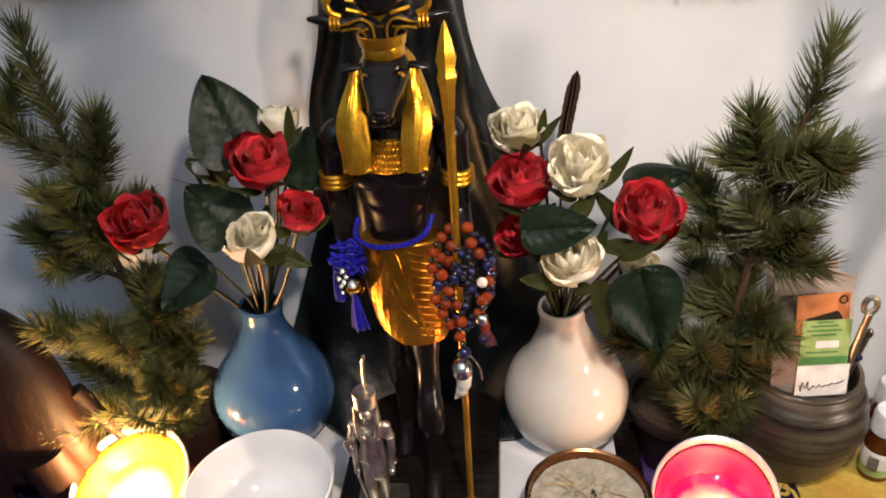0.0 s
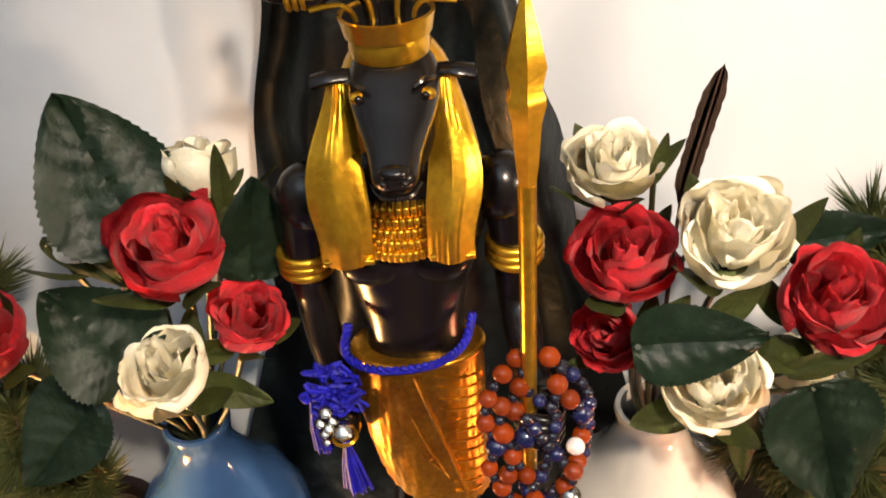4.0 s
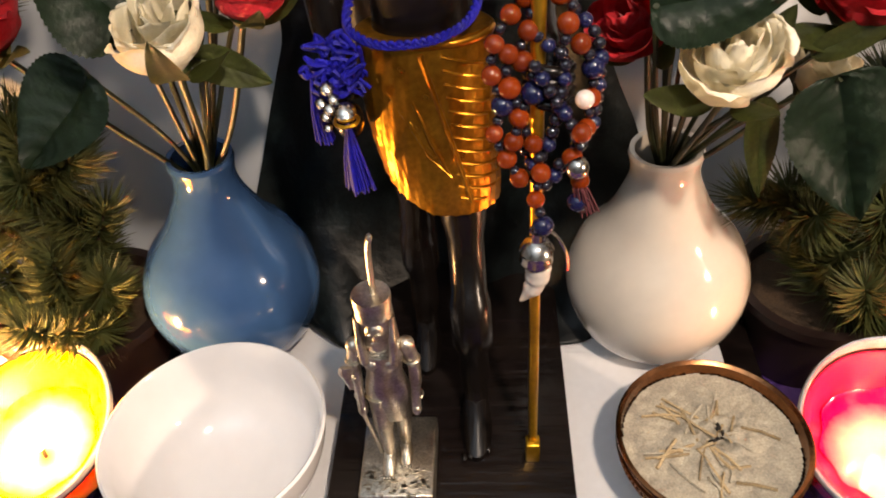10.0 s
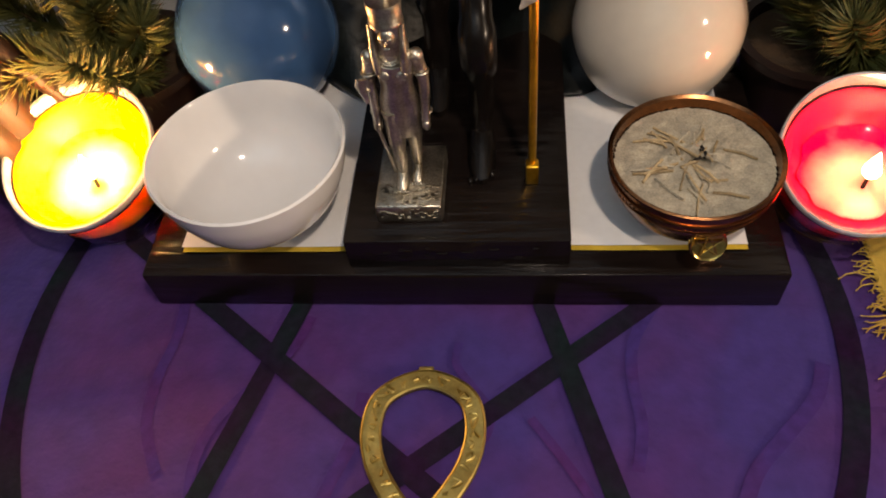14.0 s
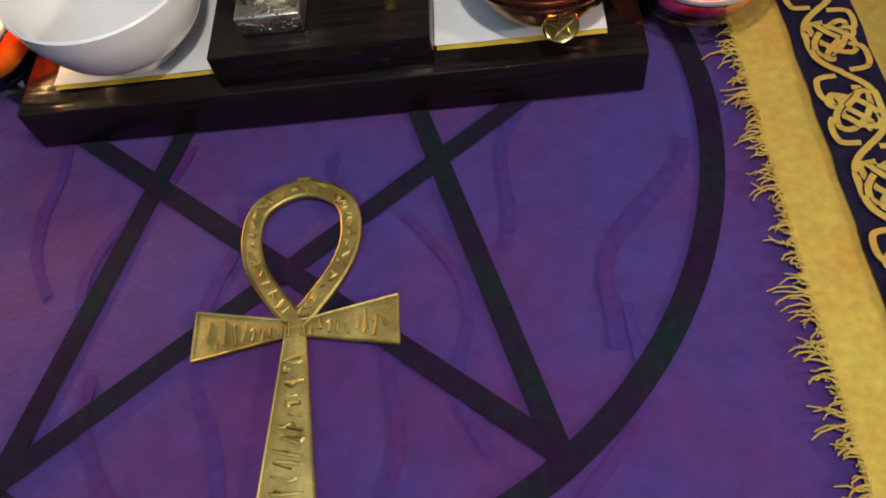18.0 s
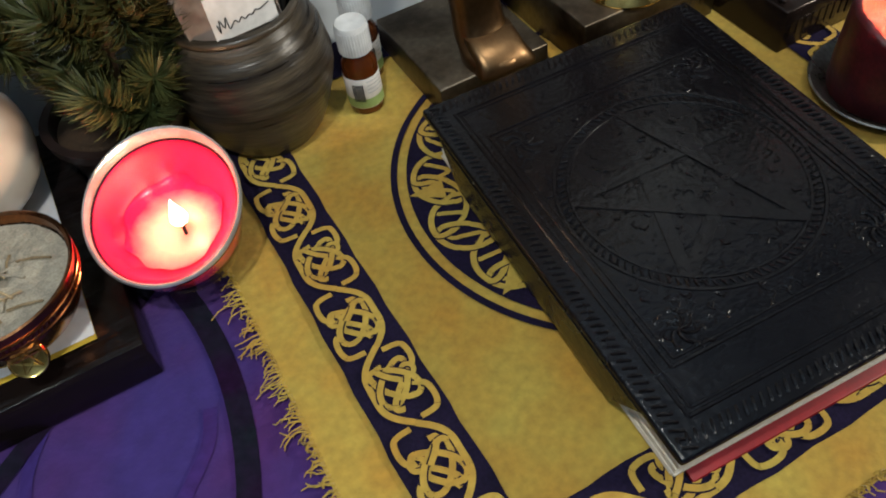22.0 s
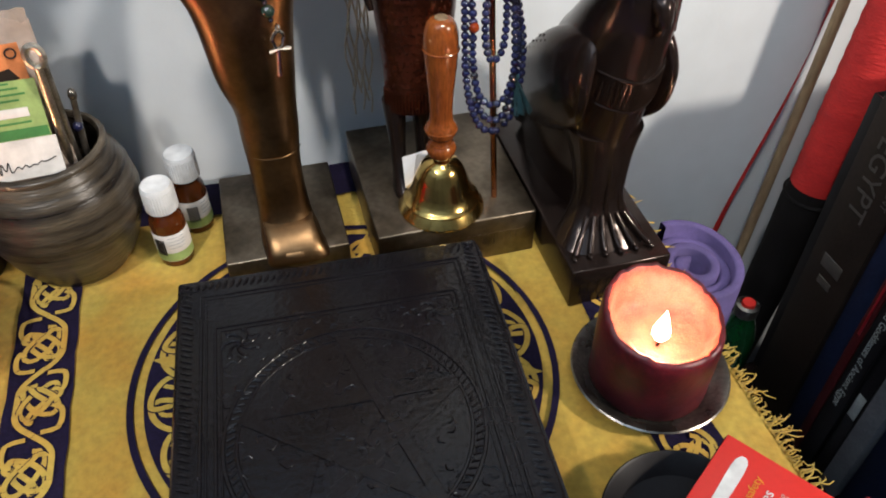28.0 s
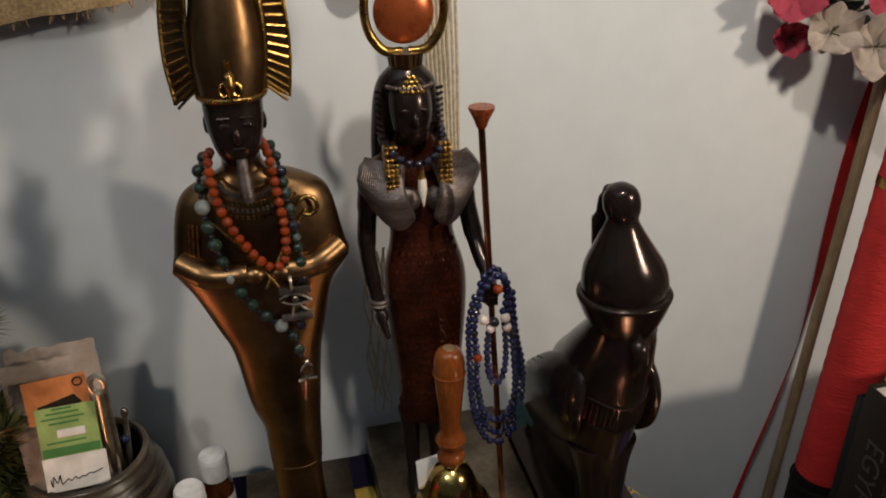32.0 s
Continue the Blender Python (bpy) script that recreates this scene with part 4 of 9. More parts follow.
RW2, RR2 = "ivory white silk rose in the cream vase", "crimson silk rose in the cream vase"
rose("silk_rose", RW2 + ", large and open", WHITEPETAL, (0.1112, 0.102, 0.3005), face_cam((0.11, 0.1, 0.3), (0, 0, 0.25)), 0.0245, WF, G2, 0.85)
rose("silk_rose", RR2 + ", facing forward", REDPETAL, (0.0765, 0.11, 0.2875), face_cam((0.07, 0.1, 0.28), (-0.1, 0, 0.5)), 0.022, WF, G2, 0.85)
rose("silk_rose", RR2 + ", half hidden", REDPETAL, (0.0745, 0.112, 0.2465), (-0.8, -0.6, -0.2), 0.0185, WF, G2, 0.7)
rose("silk_rose", RR2 + ", leaning outward", REDPETAL, (0.1535, 0.102, 0.2665), face_cam((0.15, 0.1, 0.26), (0.35, 0, 0.25)), 0.026, WF, G2, 0.85)
rose("silk_rose", RW2 + ", cream at heart", WHITEPETAL, (0.107, 0.084, 0.2455), face_cam((0.1, 0.08, 0.24)), 0.0215, WF, G2, 0.95)
rose("silk_rose", RW2 + ", near the wall", WHITEPETAL, (0.0755, 0.135, 0.3125), face_cam((0.07, 0.13, 0.31), (-0.2, 0, 0.9)), 0.0195, WF, G2, 0.9)
rose("silk_rose", RW2 + ", small, beside a leaf", WHITEPETAL, (0.153, 0.112, 0.2235), (0.8, -0.5, 0.3), 0.0155, WF, G2, 0.8)
leaf(DL + ", lying level between roses", (0.0985, 0.083, 0.2695), (0, -1, 0.45), (0.95, -0.05, 0.12), 0.030, 0.046, WF, 8, group=G2)
leaf(DL + ", large, hanging low", (0.158, 0.088, 0.2035), face_cam((0.15, 0.09, 0.2), (0.2, 0, 0)), (0.25, -0.2, -0.9), 0.046, 0.060, WF, 9, group=G2)
leaf(DL + ", behind the roses", (0.164, 0.130, 0.2765), (0.1, -1, 0.6), (1, 0.05, 0.1), 0.022, 0.044, WF, 10, group=G2)
leaf("brown-tipped narrow hanging leaf", (0.1285, 0.098, 0.198), (0.2, -1, 0.2), (0.1, -0.1, -1), 0.014, 0.045, WF, 11, CALYX, G2)
leaf("small light green sepal leaf", (0.092, 0.096, 0.272), (0, -1, 0.3), (0.5, 0, 0.8), 0.011, 0.020, WF, 12, CALYX, G2)
leaf("olive sepal at a rose", (0.150, 0.088, 0.2525), (0.1, -1, 0.3), (0.65, -0.2, 0.55), 0.012, 0.036, WF, 13, CALYX, G2)
leaf("small brown silk bud leaf", (0.1135, 0.092, 0.2785), (0, -1, 0.3), (0.5, 0, 0.6), 0.012, 0.022, WF, 14, CALYX, G2)
leaf("dark pointed bud leaf", (0.0905, 0.128, 0.318), (0, -1, 0), (0.15, 0, 1), 0.006, 0.022, WF, 15, CALYX, G2)

feather = thing("brown_feather", "dark brown feather standing in the cream vase", "feather", at(0, 0, 0))
bm = bmesh.new()
g = []
for j in range(25):
    v = j / 24
    w = 0.0044 * (min(1, v * 5) * (1 - max(0, v - 0.82) / 0.2) ** 0.6 if v < 1 else 0.02)
    c = Vector((0.1025 + 0.0075 * v + 0.002 * v * v, 0.136, 0.292 + 0.058 * v))
    g.append([bm.verts.new(c + Vector((s * w * (1 + 0.06 * math.sin(j * 2.3 + s)), 0.0012 * abs(s), -0.002 * abs(s)))) for s in (-1, -0.4, 0.4, 1)])
for a, b in zip(g, g[1:]):
    for k in range(3):
        bm.faces.new((a[k], a[k + 1], b[k + 1], b[k]))
bmesh.ops.solidify(bm, geom=list(bm.faces), thickness=0.0004)
part("vane", bm, FEATHERM, feather)
part("quill", tube([(0.106, 0.150, 0.145), (0.1035, 0.140, 0.24), (0.1025, 0.1358, 0.292), (0.1112, 0.1358, 0.348)], [0.0011, 0.0010, 0.0007, 0.0003], 6), FEATHERM, feather)

# ---- potted pines ----
def needles(tips, seed, count, length):
    """Many tapered needles round the outer part of each twig."""
    r = np.random.RandomState(seed)
    V, Fc = [], []
    for path, dens in tips:
        p = np.array(path)
        seg = np.diff(p, axis=0)
        ln = np.linalg.norm(seg, axis=1)
        cum = np.concatenate([[0], np.cumsum(ln)])
        total = cum[-1]
        for k in range(int(count * dens)):
            s = total * (0.12 + 0.88 * r.rand() ** 0.75)
            i = min(np.searchsorted(cum, s) - 1, len(seg) - 1)
            i = max(i, 0)
            base = p[i] + seg[i] * (s - cum[i]) / ln[i]
            d = seg[i] / ln[i]
            side = r.randn(3)
            side -= d * side.dot(d)
            side /= np.linalg.norm(side)
            tipness = s / total
            w = side * (1.0 - 0.45 * max(0, tipness - 0.85) / 0.15) + d * (0.55 + 0.5 * tipness) + np.array([0, 0, 0.12])
            w /= np.linalg.norm(w)
            L = length * (0.65 + 0.5 * r.rand())
            n1 = np.cross(w, [0.3, 0.5, 0.8])
            n1 /= np.linalg.norm(n1)
            n2 = np.cross(w, n1)
            h = 0.00052
            b = len(V)
            mid = base + w * L * 0.55 + np.array([0, 0, -0.0012])
            tip = base + w * L + np.array([0, 0, -0.0005])
            for q, rad in ((base, h), (mid, h * 0.95)):
                for a in (0, 2.09, 4.19):
                    V.append(q + rad * (n1 * math.cos(a) + n2 * math.sin(a)))
            V.append(tip)
            for a in range(3):
                c = (a + 1) % 3
                Fc.append((b + a, b + c, b + 3 + c, b + 3 + a))
                Fc.append((b + 3 + a, b + 3 + c, b + 6))
    me = bpy.data.meshes.new("needles")
    me.from_pydata([tuple(v) for v in V], [], Fc)
    me.materials.append(PINE)
    return me


def pine(label, base, tips, seed, pot_r, pot_h):
    ob = thing("potted_pine", label, "pine tree", at(*base))
    r = random.Random(seed)
    top = max(tips, key=lambda t: t[2])
    trunk = smooth_line([(0, 0, pot_h * 0.8), (top[0] * 0.3 + 0.004, top[1] * 0.5, top[2] * 0.35), (top[0] * 0.62, top[1] * 0.7, top[2] * 0.65), (top[0] * 0.95, top[1], top[2] * 0.94)], 8)
    part("trunk", tube(trunk, [0.0042 - 0.0028 * i / (len(trunk) - 1) for i in range(len(trunk))], 8), BARK, ob)
    twigs = [([trunk[i] for i in range(len(trunk) // 2, len(trunk))] + [top], 1.3)]
    for t in tips:
        if t is top:
            continue
        zz = max(pot_h, min(t[2] - 0.05, top[2] * 0.8))
        k = min(range(len(trunk)), key=lambda i: abs(trunk[i][2] - zz))
        a = Vector(trunk[k])
        b = Vector(t)
        mid = a * 0.45 + b * 0.55 + Vector((r.uniform(-0.006, 0.006), r.uniform(-0.006, 0.006), -0.010))
        path = smooth_line([tuple(a), tuple(mid), tuple(b)], 6)
        part("branch", tube(path, [0.0024 - 0.0014 * i / (len(path) - 1) for i in range(len(path))], 6), BARK, ob)
        twigs.append((path, 1.0))
        for s in range(2):
            i = r.randint(len(path) // 3, len(path) - 3)
            c = Vector(path[i])
            e = c + Vector((r.uniform(-0.03, 0.03), r.uniform(-0.03, 0.02), r.uniform(0.0, 0.035)))
            twigs.append(([tuple(c), tuple((c + e) / 2 + Vector((0, 0, -0.003))), tuple(e)], 0.55))
    nd = new("needles", needles(twigs, seed, 420, 0.0240))
    nd.parent = ob
    tagged(nd, "dense dark green needles", kind="stuff")
    part("pot", lathe([(0, 0.001), (pot_r * 0.72, 0), (pot_r * 0.95, pot_h * 0.88), (pot_r * 1.04, pot_h * 0.89), (pot_r * 1.06, pot_h), (pot_r * 0.93, pot_h), (pot_r * 0.9, pot_h * 0.85), (0, pot_h * 0.84)], 40), POTPLASTIC, ob, "dark brown plastic pot")
    part("soil", lathe([(pot_r * 0.9, pot_h * 0.85), (pot_r * 0.5, pot_h * 0.89), (0, pot_h * 0.87)], 24), BARK, ob)
    return ob


pine("small green pine in a dark pot behind the yellow candle", (-0.222, 0.155, 0.001),
     [(-0.022, 0, 0.384), (-0.055, -0.01, 0.335), (0.010, 0, 0.322), (-0.064, 0, 0.235), (-0.03, -0.02, 0.275), (-0.062, -0.01, 0.115), (0.012, -0.03, 0.120), (0.040, -0.01, 0.140), (-0.03, -0.045, 0.095),
      (-0.02, -0.03, 0.165), (0.02, -0.02, 0.20), (-0.05, -0.03, 0.175), (0.012, -0.045, 0.085), (0.035, -0.03, 0.105), (-0.01, 0.01, 0.25), (0.03, 0.01, 0.18)], 5, 0.046, 0.062)
pine("small green pine in a dark pot behind the red candle", (0.205, 0.158, 0.001),
     [(0.042, -0.05, 0.369), (0.006, -0.05, 0.326), (-0.006, 0, 0.258), (0.041, -0.062, 0.257), (0.059, -0.058, 0.303), (-0.036, -0.01, 0.135), (-0.010, -0.03, 0.110), (0.048, -0.02, 0.112), (0.018, -0.04, 0.075),
      (0.036, -0.035, 0.175), (0.004, -0.03, 0.145), (0.025, -0.02, 0.20), (0.05, -0.03, 0.15), (0.032, 0, 0.24), (0.0, 0.0, 0.19)], 9, 0.043, 0.060)

# ---- velvet behind the statue ----
def velvet():
    bm = bmesh.new()
    edge = [(0.47, -0.012, 0.014), (0.44, -0.035, 0.026), (0.405, -0.052, 0.0375), (0.36, -0.0585, 0.044), (0.315, -0.073, 0.0565), (0.285, -0.0775, 0.067), (0.215, -0.083, 0.0775), (0.18, -0.094, 0.086), (0.14, -0.108, 0.102), (0.10, -0.122, 0.108), (0.066, -0.131, 0.109), (0.040, -0.12, 0.104), (0.0325, -0.075, 0.06)]
    prof = curve_profile(edge, 5)
    n = 46
    g = []
    for k, (z, xl, xr) in enumerate(prof):
        row = []
        for i in range(n + 1):
            u = i / n
            x = xl + (xr - xl) * u
            fold = 0.009 * math.sin(u * 19 + 2.2 * noise.noise(Vector((u * 3, z * 9, 0)))) * min(1, max(0, (0.46 - z) * 6)) + 0.007 * noise.noise(Vector((x * 34, z * 18, 5)))
            y = 0.196 - 0.006 * math.sin(math.pi * u) + fold - (0.055 * max(0, (0.11 - z) / 0.08) ** 1.5 * (0.6 + 0.4 * math.sin(u * 9)))
            row.append(bm.verts.new((x, min(y, 0.2155), max(z + 0.004 * noise.noise(Vector((x * 40, 1, z * 10))) * (z < 0.1), 0.0325))))
        g.append(row)
    for a, b in zip(g, g[1:]):
        for i in range(n):
            bm.faces.new((a[i], a[i + 1], b[i + 1], b[i]))
    return part("velvet_drape", bm, VELVET, None, "black crushed velvet draped behind the ram-headed statue", category="drape", angle=80)


velvet()


# ---- lofted figures ----
def loft(sections, seg=28, bm=None, mi=0, power=2.0):
    """A body through level rings (z, x centre, y centre, half width, half depth); closed at both ends."""
    bm = bm or bmesh.new()
    rings = []
    for z, cx, cy, a, b in sections:
        ring = []
        for k in range(seg):
            t = math.tau * k / seg
            c, s = math.cos(t), math.sin(t)
            ring.append(bm.verts.new((cx + a * math.copysign(abs(c) ** (2 / power), c), cy + b * math.copysign(abs(s) ** (2 / power), s), z)))
        rings.append(ring)
    for p, q in zip(rings, rings[1:]):
        for k in range(seg):
            f = bm.faces.new((p[k], p[(k + 1) % seg], q[(k + 1) % seg], q[k]))
            f.material_index = mi
    for ring in (rings[0], rings[-1]):
        f = bm.faces.new(ring)
        f.material_index = mi
    return bm


def smooth_sections(rows, n=4):
    return curve_profile(rows, n)


def front_y(sections, x, z):
    """The y of the near side of a lofted body at x and z."""
    for a, b in zip(sections, sections[1:]):
        if min(a[0], b[0]) <= z <= max(a[0], b[0]):
            t = (z - a[0]) / (b[0] - a[0]) if b[0] != a[0] else 0
            s = [p + (q - p) * t for p, q in zip(a, b)]
            u = max(-0.98, min(0.98, (x - s[1]) / s[3]))
            return s[2] - s[4] * math.sqrt(1 - u * u)
    return 0.1


# ram-headed statue in black and gold: one mesh
K, GD, KG = 0, 1, 2
bm = bmesh.new()
T0 = 0.0524
# standing leg and stepping leg
tube(smooth_line([(0.0095, 0.074, T0 + 0.006), (0.0095, 0.082, T0 + 0.03), (0.0095, 0.080, T0 + 0.065), (0.0085, 0.096, T0 + 0.095), (0.007, 0.108, T0 + 0.15)], 6), [0.0062] * 5 + [0.0072] * 5 + [0.0098] * 5 + [0.0085] * 5 + [0.0105] * 4 + [0.012], 14, bm, K)
loft([(T0, 0.0095, 0.066, 0.0075, 0.019), (T0 + 0.004, 0.0095, 0.066, 0.0078, 0.019), (T0 + 0.010, 0.0095, 0.072, 0.0068, 0.012), (T0 + 0.016, 0.0095, 0.078, 0.0055, 0.007)], 16, bm, K)
for k in range(5):
    ball((0.0035 + 0.0029 * k, 0.0485 + 0.0012 * k, T0 + 0.0028), 0.0021, bm, K, 8, 6, (0.8, 1.5, 0.9))
tube(smooth_line([(-0.0175, 0.128, T0 + 0.006), (-0.0175, 0.134, T0 + 0.03), (-0.017, 0.130, T0 + 0.07), (-0.015, 0.124, T0 + 0.10), (-0.012, 0.116, T0 + 0.15)], 6), [0.0062] * 5 + [0.0075] * 5 + [0.0098] * 5 + [0.0088] * 5 + [0.0105] * 4 + [0.012], 14, bm, K)
loft([(T0, -0.0175, 0.120, 0.0072, 0.019), (T0 + 0.004, -0.0175, 0.120, 0.0074, 0.019), (T0 + 0.010, -0.0175, 0.126, 0.0065, 0.012), (T0 + 0.016, -0.0175, 0.132, 0.0055, 0.007)], 16, bm, K)
# kilt: pleated gold, dipping lower on one side, with an overlapping flap
kz = [(0.2515, -0.0030, 0.112, 0.0255, 0.0145), (0.244, -0.0033, 0.112, 0.0262, 0.0165), (0.225, -0.0035, 0.111, 0.0265, 0.0185), (0.205, -0.0025, 0.109, 0.0262, 0.0200), (0.190, -0.001, 0.107, 0.0255, 0.0205), (0.178, 0.000, 0.106, 0.0245, 0.0205)]
ks = smooth_sections(kz, 5)
seg = 80
rings = []
for j, (z, cx, cy, a, b) in enumerate(ks):
    ring = []
    for k in range(seg):
        t = math.tau * k / seg
        c, s = math.cos(t), math.sin(t)
        v = j / (len(ks) - 1)
        ple = 0.00045 * math.sin(30 * t + 16 * v) * (1 if s < 0.2 else 0) * min(1, v * 4)
        drop = (0.016 * max(0, -c * 0.6 + 0.25 + 0.35 * s) - 0.003 * c) * v
        ring.append(bm.verts.new((cx + (a + ple) * c, cy + (b + ple) * s, z + drop)))
    rings.append(ring)
for p, q in zip(rings, rings[1:]):
    for k in range(seg):
        bm.faces.new((p[k], p[(k + 1) % seg], q[(k + 1) % seg], q[k])).material_index = KG
bm.faces.new(rings[-1]).material_index = KG
bm.faces.new(rings[0]).material_index = KG
tube([(-0.012, 0.0965, 0.236), (-0.002, 0.0885, 0.213), (0.0085, 0.0885, 0.185)], 0.0007, 6, bm, KG)
tube([(0.001, 0.0885, 0.207), (-0.010, 0.0905, 0.196)], 0.0005, 6, bm, KG)
tube([(-0.003 + 0.0258 * math.cos(t), 0.112 + 0.0150 * math.sin(t), 0.2495) for t in (math.tau * k / 40 for k in range(41))], 0.0016, 8, bm, KG, caps=False)
for i in range(13):
    za = 0.2455 - 0.0054 * i
    pl = []
    for j in range(7):
        x = 0.0035 + 0.0004 * i + (0.0185 - 0.0002 * i) * j / 6
        z = za - 0.0075 * j / 6
        if z > 0.181:
            pl.append((x, front_y(ks, x, z) - 0.0001, z))
    if len(pl) > 2:
        tube(pl, 0.0006, 6, bm, KG)
tube([(x, front_y(ks, x, z) - 0.0003, z) for x, z in ((-0.004, 0.2465), (0.001, 0.228), (0.006, 0.210), (0.0105, 0.192), (0.0125, 0.183))], 0.0012, 6, bm, KG)
for i in range(5):
    tube([(x, front_y(ks, x, z) - 0.0001, z) for x, z in ((-0.022 + 0.003 * i, 0.236 - 0.004 * i), (-0.012 + 0.002 * i, 0.222 - 0.004 * i), (-0.001 + 0.0015 * i, 0.212 - 0.004 * i))], 0.0004, 5, bm, KG)
# torso, shoulders, neck
TS = smooth_sections([(0.246, -0.0032, 0.113, 0.0205, 0.0125), (0.265, -0.0032, 0.113, 0.0195, 0.0125), (0.285, -0.003, 0.113, 0.0235, 0.0140), (0.302, -0.0025, 0.113, 0.0275, 0.0150), (0.318, -0.002, 0.114, 0.0315, 0.0140), (0.330, -0.0015, 0.115, 0.0290, 0.0115), (0.337, -0.001, 0.116, 0.014, 0.010), (0.352, -0.0005, 0.116, 0.012, 0.0115)], 4)
loft(TS, 32, bm, K)
for s in (-1, 1):
    ball((-0.003 + s * 0.0115, 0.1015, 0.297), 0.0105, bm, K, 16, 10, (1.1, 0.45, 0.8))
    ball((-0.0015 + s * 0.0342, 0.114, 0.3195), 0.0116, bm, K, 20, 12, (0.95, 1, 1.12))
# arms
tube(smooth_line([(-0.037, 0.114, 0.322), (-0.0405, 0.115, 0.295), (-0.0412, 0.116, 0.272), (-0.0385, 0.110, 0.248), (-0.0355, 0.102, 0.226)], 6), [0.0105, 0.0102, 0.0099, 0.0096, 0.0092, 0.0089] + [0.0086, 0.0084, 0.0082, 0.0080, 0.0077, 0.0074] + [0.0072] * 6 + [0.0066] * 6 + [0.0058], 16, bm, K)
ball((-0.035, 0.099, 0.218), 0.0072, bm, K, 14, 10, (0.85, 1, 1.1))
tube(smooth_line([(0.0345, 0.114, 0.322), (0.0365, 0.115, 0.295), (0.0370, 0.114, 0.270), (0.0392, 0.100, 0.258), (0.0412, 0.082, 0.252)], 6), [0.0105, 0.0102, 0.0099, 0.0096, 0.0092, 0.0089] + [0.0086, 0.0084, 0.0082, 0.0080, 0.0077, 0.0074] + [0.0072] * 6 + [0.0066] * 6 + [0.0058], 16, bm, K)
ball((0.0420, 0.073, 0.2505), 0.0078, bm, K, 16, 10, (1.0, 0.95, 1.15))
for k in range(4):
    tube(smooth_line([(0.0340, 0.0695, 0.2565 - 0.0042 * k), (0.0385, 0.0630, 0.2568 - 0.0042 * k), (0.0445, 0.0625, 0.2560 - 0.0042 * k), (0.0485, 0.0690, 0.2545 - 0.0042 * k)], 4), 0.0022, 8, bm, K)
for cx, cy, r0 in ((-0.0408, 0.1155, 0.0090), (0.0366, 0.1148, 0.0090)):
    for dz in (-0.0034, 0.0, 0.0034):
        tube([(cx + (r0 + 0.0003) * math.cos(t), cy + (r0 + 0.0003) * math.sin(t), 0.2925 + dz) for t in (math.tau * k / 24 for k in range(25))], 0.0019, 8, bm, GD, caps=False)
# striped lappets
for x0, x1, zt in ((-0.0285, -0.0112, 0), (0.0070, 0.0222, 0)):
    n = 9
    mid = (x0 + x1) / 2
    sgn = -1 if mid < 0 else 1
    prev = None
    for j in range(15):
        v = j / 14
        z = 0.3655 - 0.057 * v
        w = (x1 - x0) * (0.40 + 0.60 * min(1, v * 1.5)) + 0.0045 * math.sin(math.pi * min(1, v * 1.1)) ** 2
        cx = sgn * 0.0165 * (1 - v) * 0.9 + mid * (v * 0.9 + 0.1) - 0.0005 + sgn * 0.0022 * math.sin(math.pi * min(1, v * 1.1)) ** 2
        yb = 0.1085 - 0.020 * math.sin(min(1, v * 1.05) * math.pi / 2)
        row = []
        for i in range(n * 2 + 1):
            u = i / (n * 2)
            row.append(bm.verts.new((cx + (u - 0.5) * w, yb - 0.0042 * math.sin(math.pi * u) + (0.00035 if i % 2 else 0.0) + 0.0004 * noise.noise(Vector((i * 0.9, z * 60, mid * 90))), z)))
        if prev:
            for i in range(n * 2):
                bm.faces.new((prev[i], prev[i + 1], row[i + 1], row[i])).material_index = GD
        prev = row
    block(x0, x1, 0.0865, 0.1040, 0.3085, 0.3105, 0.0005, bm, GD)
# wig sides behind the face, back and side
loft(smooth_sections([(0.318, -0.0005, 0.122, 0.028, 0.008), (0.335, -0.0005, 0.121, 0.0255, 0.011), (0.352, -0.0003, 0.119, 0.0215, 0.012), (0.366, 0.0, 0.117, 0.0168, 0.0125), (0.373, 0.0, 0.116, 0.0125, 0.0115)], 4), 28, bm, GD)
# collar of small plates
for r in range(5):
    z = 0.3215 - 0.0040 * r
    wv = 0.0104 - 0.0003 * r
    for k in range(9):
        x = -0.0025 + wv * (k - 4 + 0.4 * (r % 2)) / 4.2
        y = 0.0975 - 0.0008 * r + 0.0022 * abs((k - 4) / 4) ** 2
        block(x - 0.00104, x + 0.00104, y - 0.0012, y + 0.006, z - 0.0019, z + 0.0019, 0.0004, bm, GD, segments=1)
# ram's head: wedge from a broad brow to a blunt muzzle, ears, eyes
ax = Vector((0, -0.86, -0.51)).normalized()
nrm = Vector((0, -0.51, 0.86)).normalized()
rings = []
for hy, hz, hw, hu, hd in smooth_sections([(0.1150, 0.3720, 0.0080, 0.006, 0.008), (0.1090, 0.3690, 0.0128, 0.0085, 0.012), (0.1010, 0.3650, 0.0140, 0.0088, 0.0135), (0.0930, 0.3610, 0.0126, 0.0074, 0.0120), (0.0855, 0.3570, 0.0100, 0.0062, 0.0098), (0.0790, 0.3540, 0.0080, 0.0054, 0.0080), (0.0735, 0.3512, 0.0070, 0.0050, 0.0066), (0.0695, 0.3494, 0.0060, 0.0042, 0.0052), (0.0675, 0.3484, 0.0030, 0.0020, 0.0026)], 4):
    ring = []
    for k in range(28):
        t = math.tau * k / 28
        c, q = math.cos(t), math.sin(t)
        p = Vector((0.0006, hy, hz)) + Vector((hw * math.copysign(abs(c) ** 0.85, c), 0, 0)) + nrm * ((hu if q > 0 else hd) * math.copysign(abs(q) ** 0.9, q))
        ring.append(bm.verts.new(p))
    rings.append(ring)
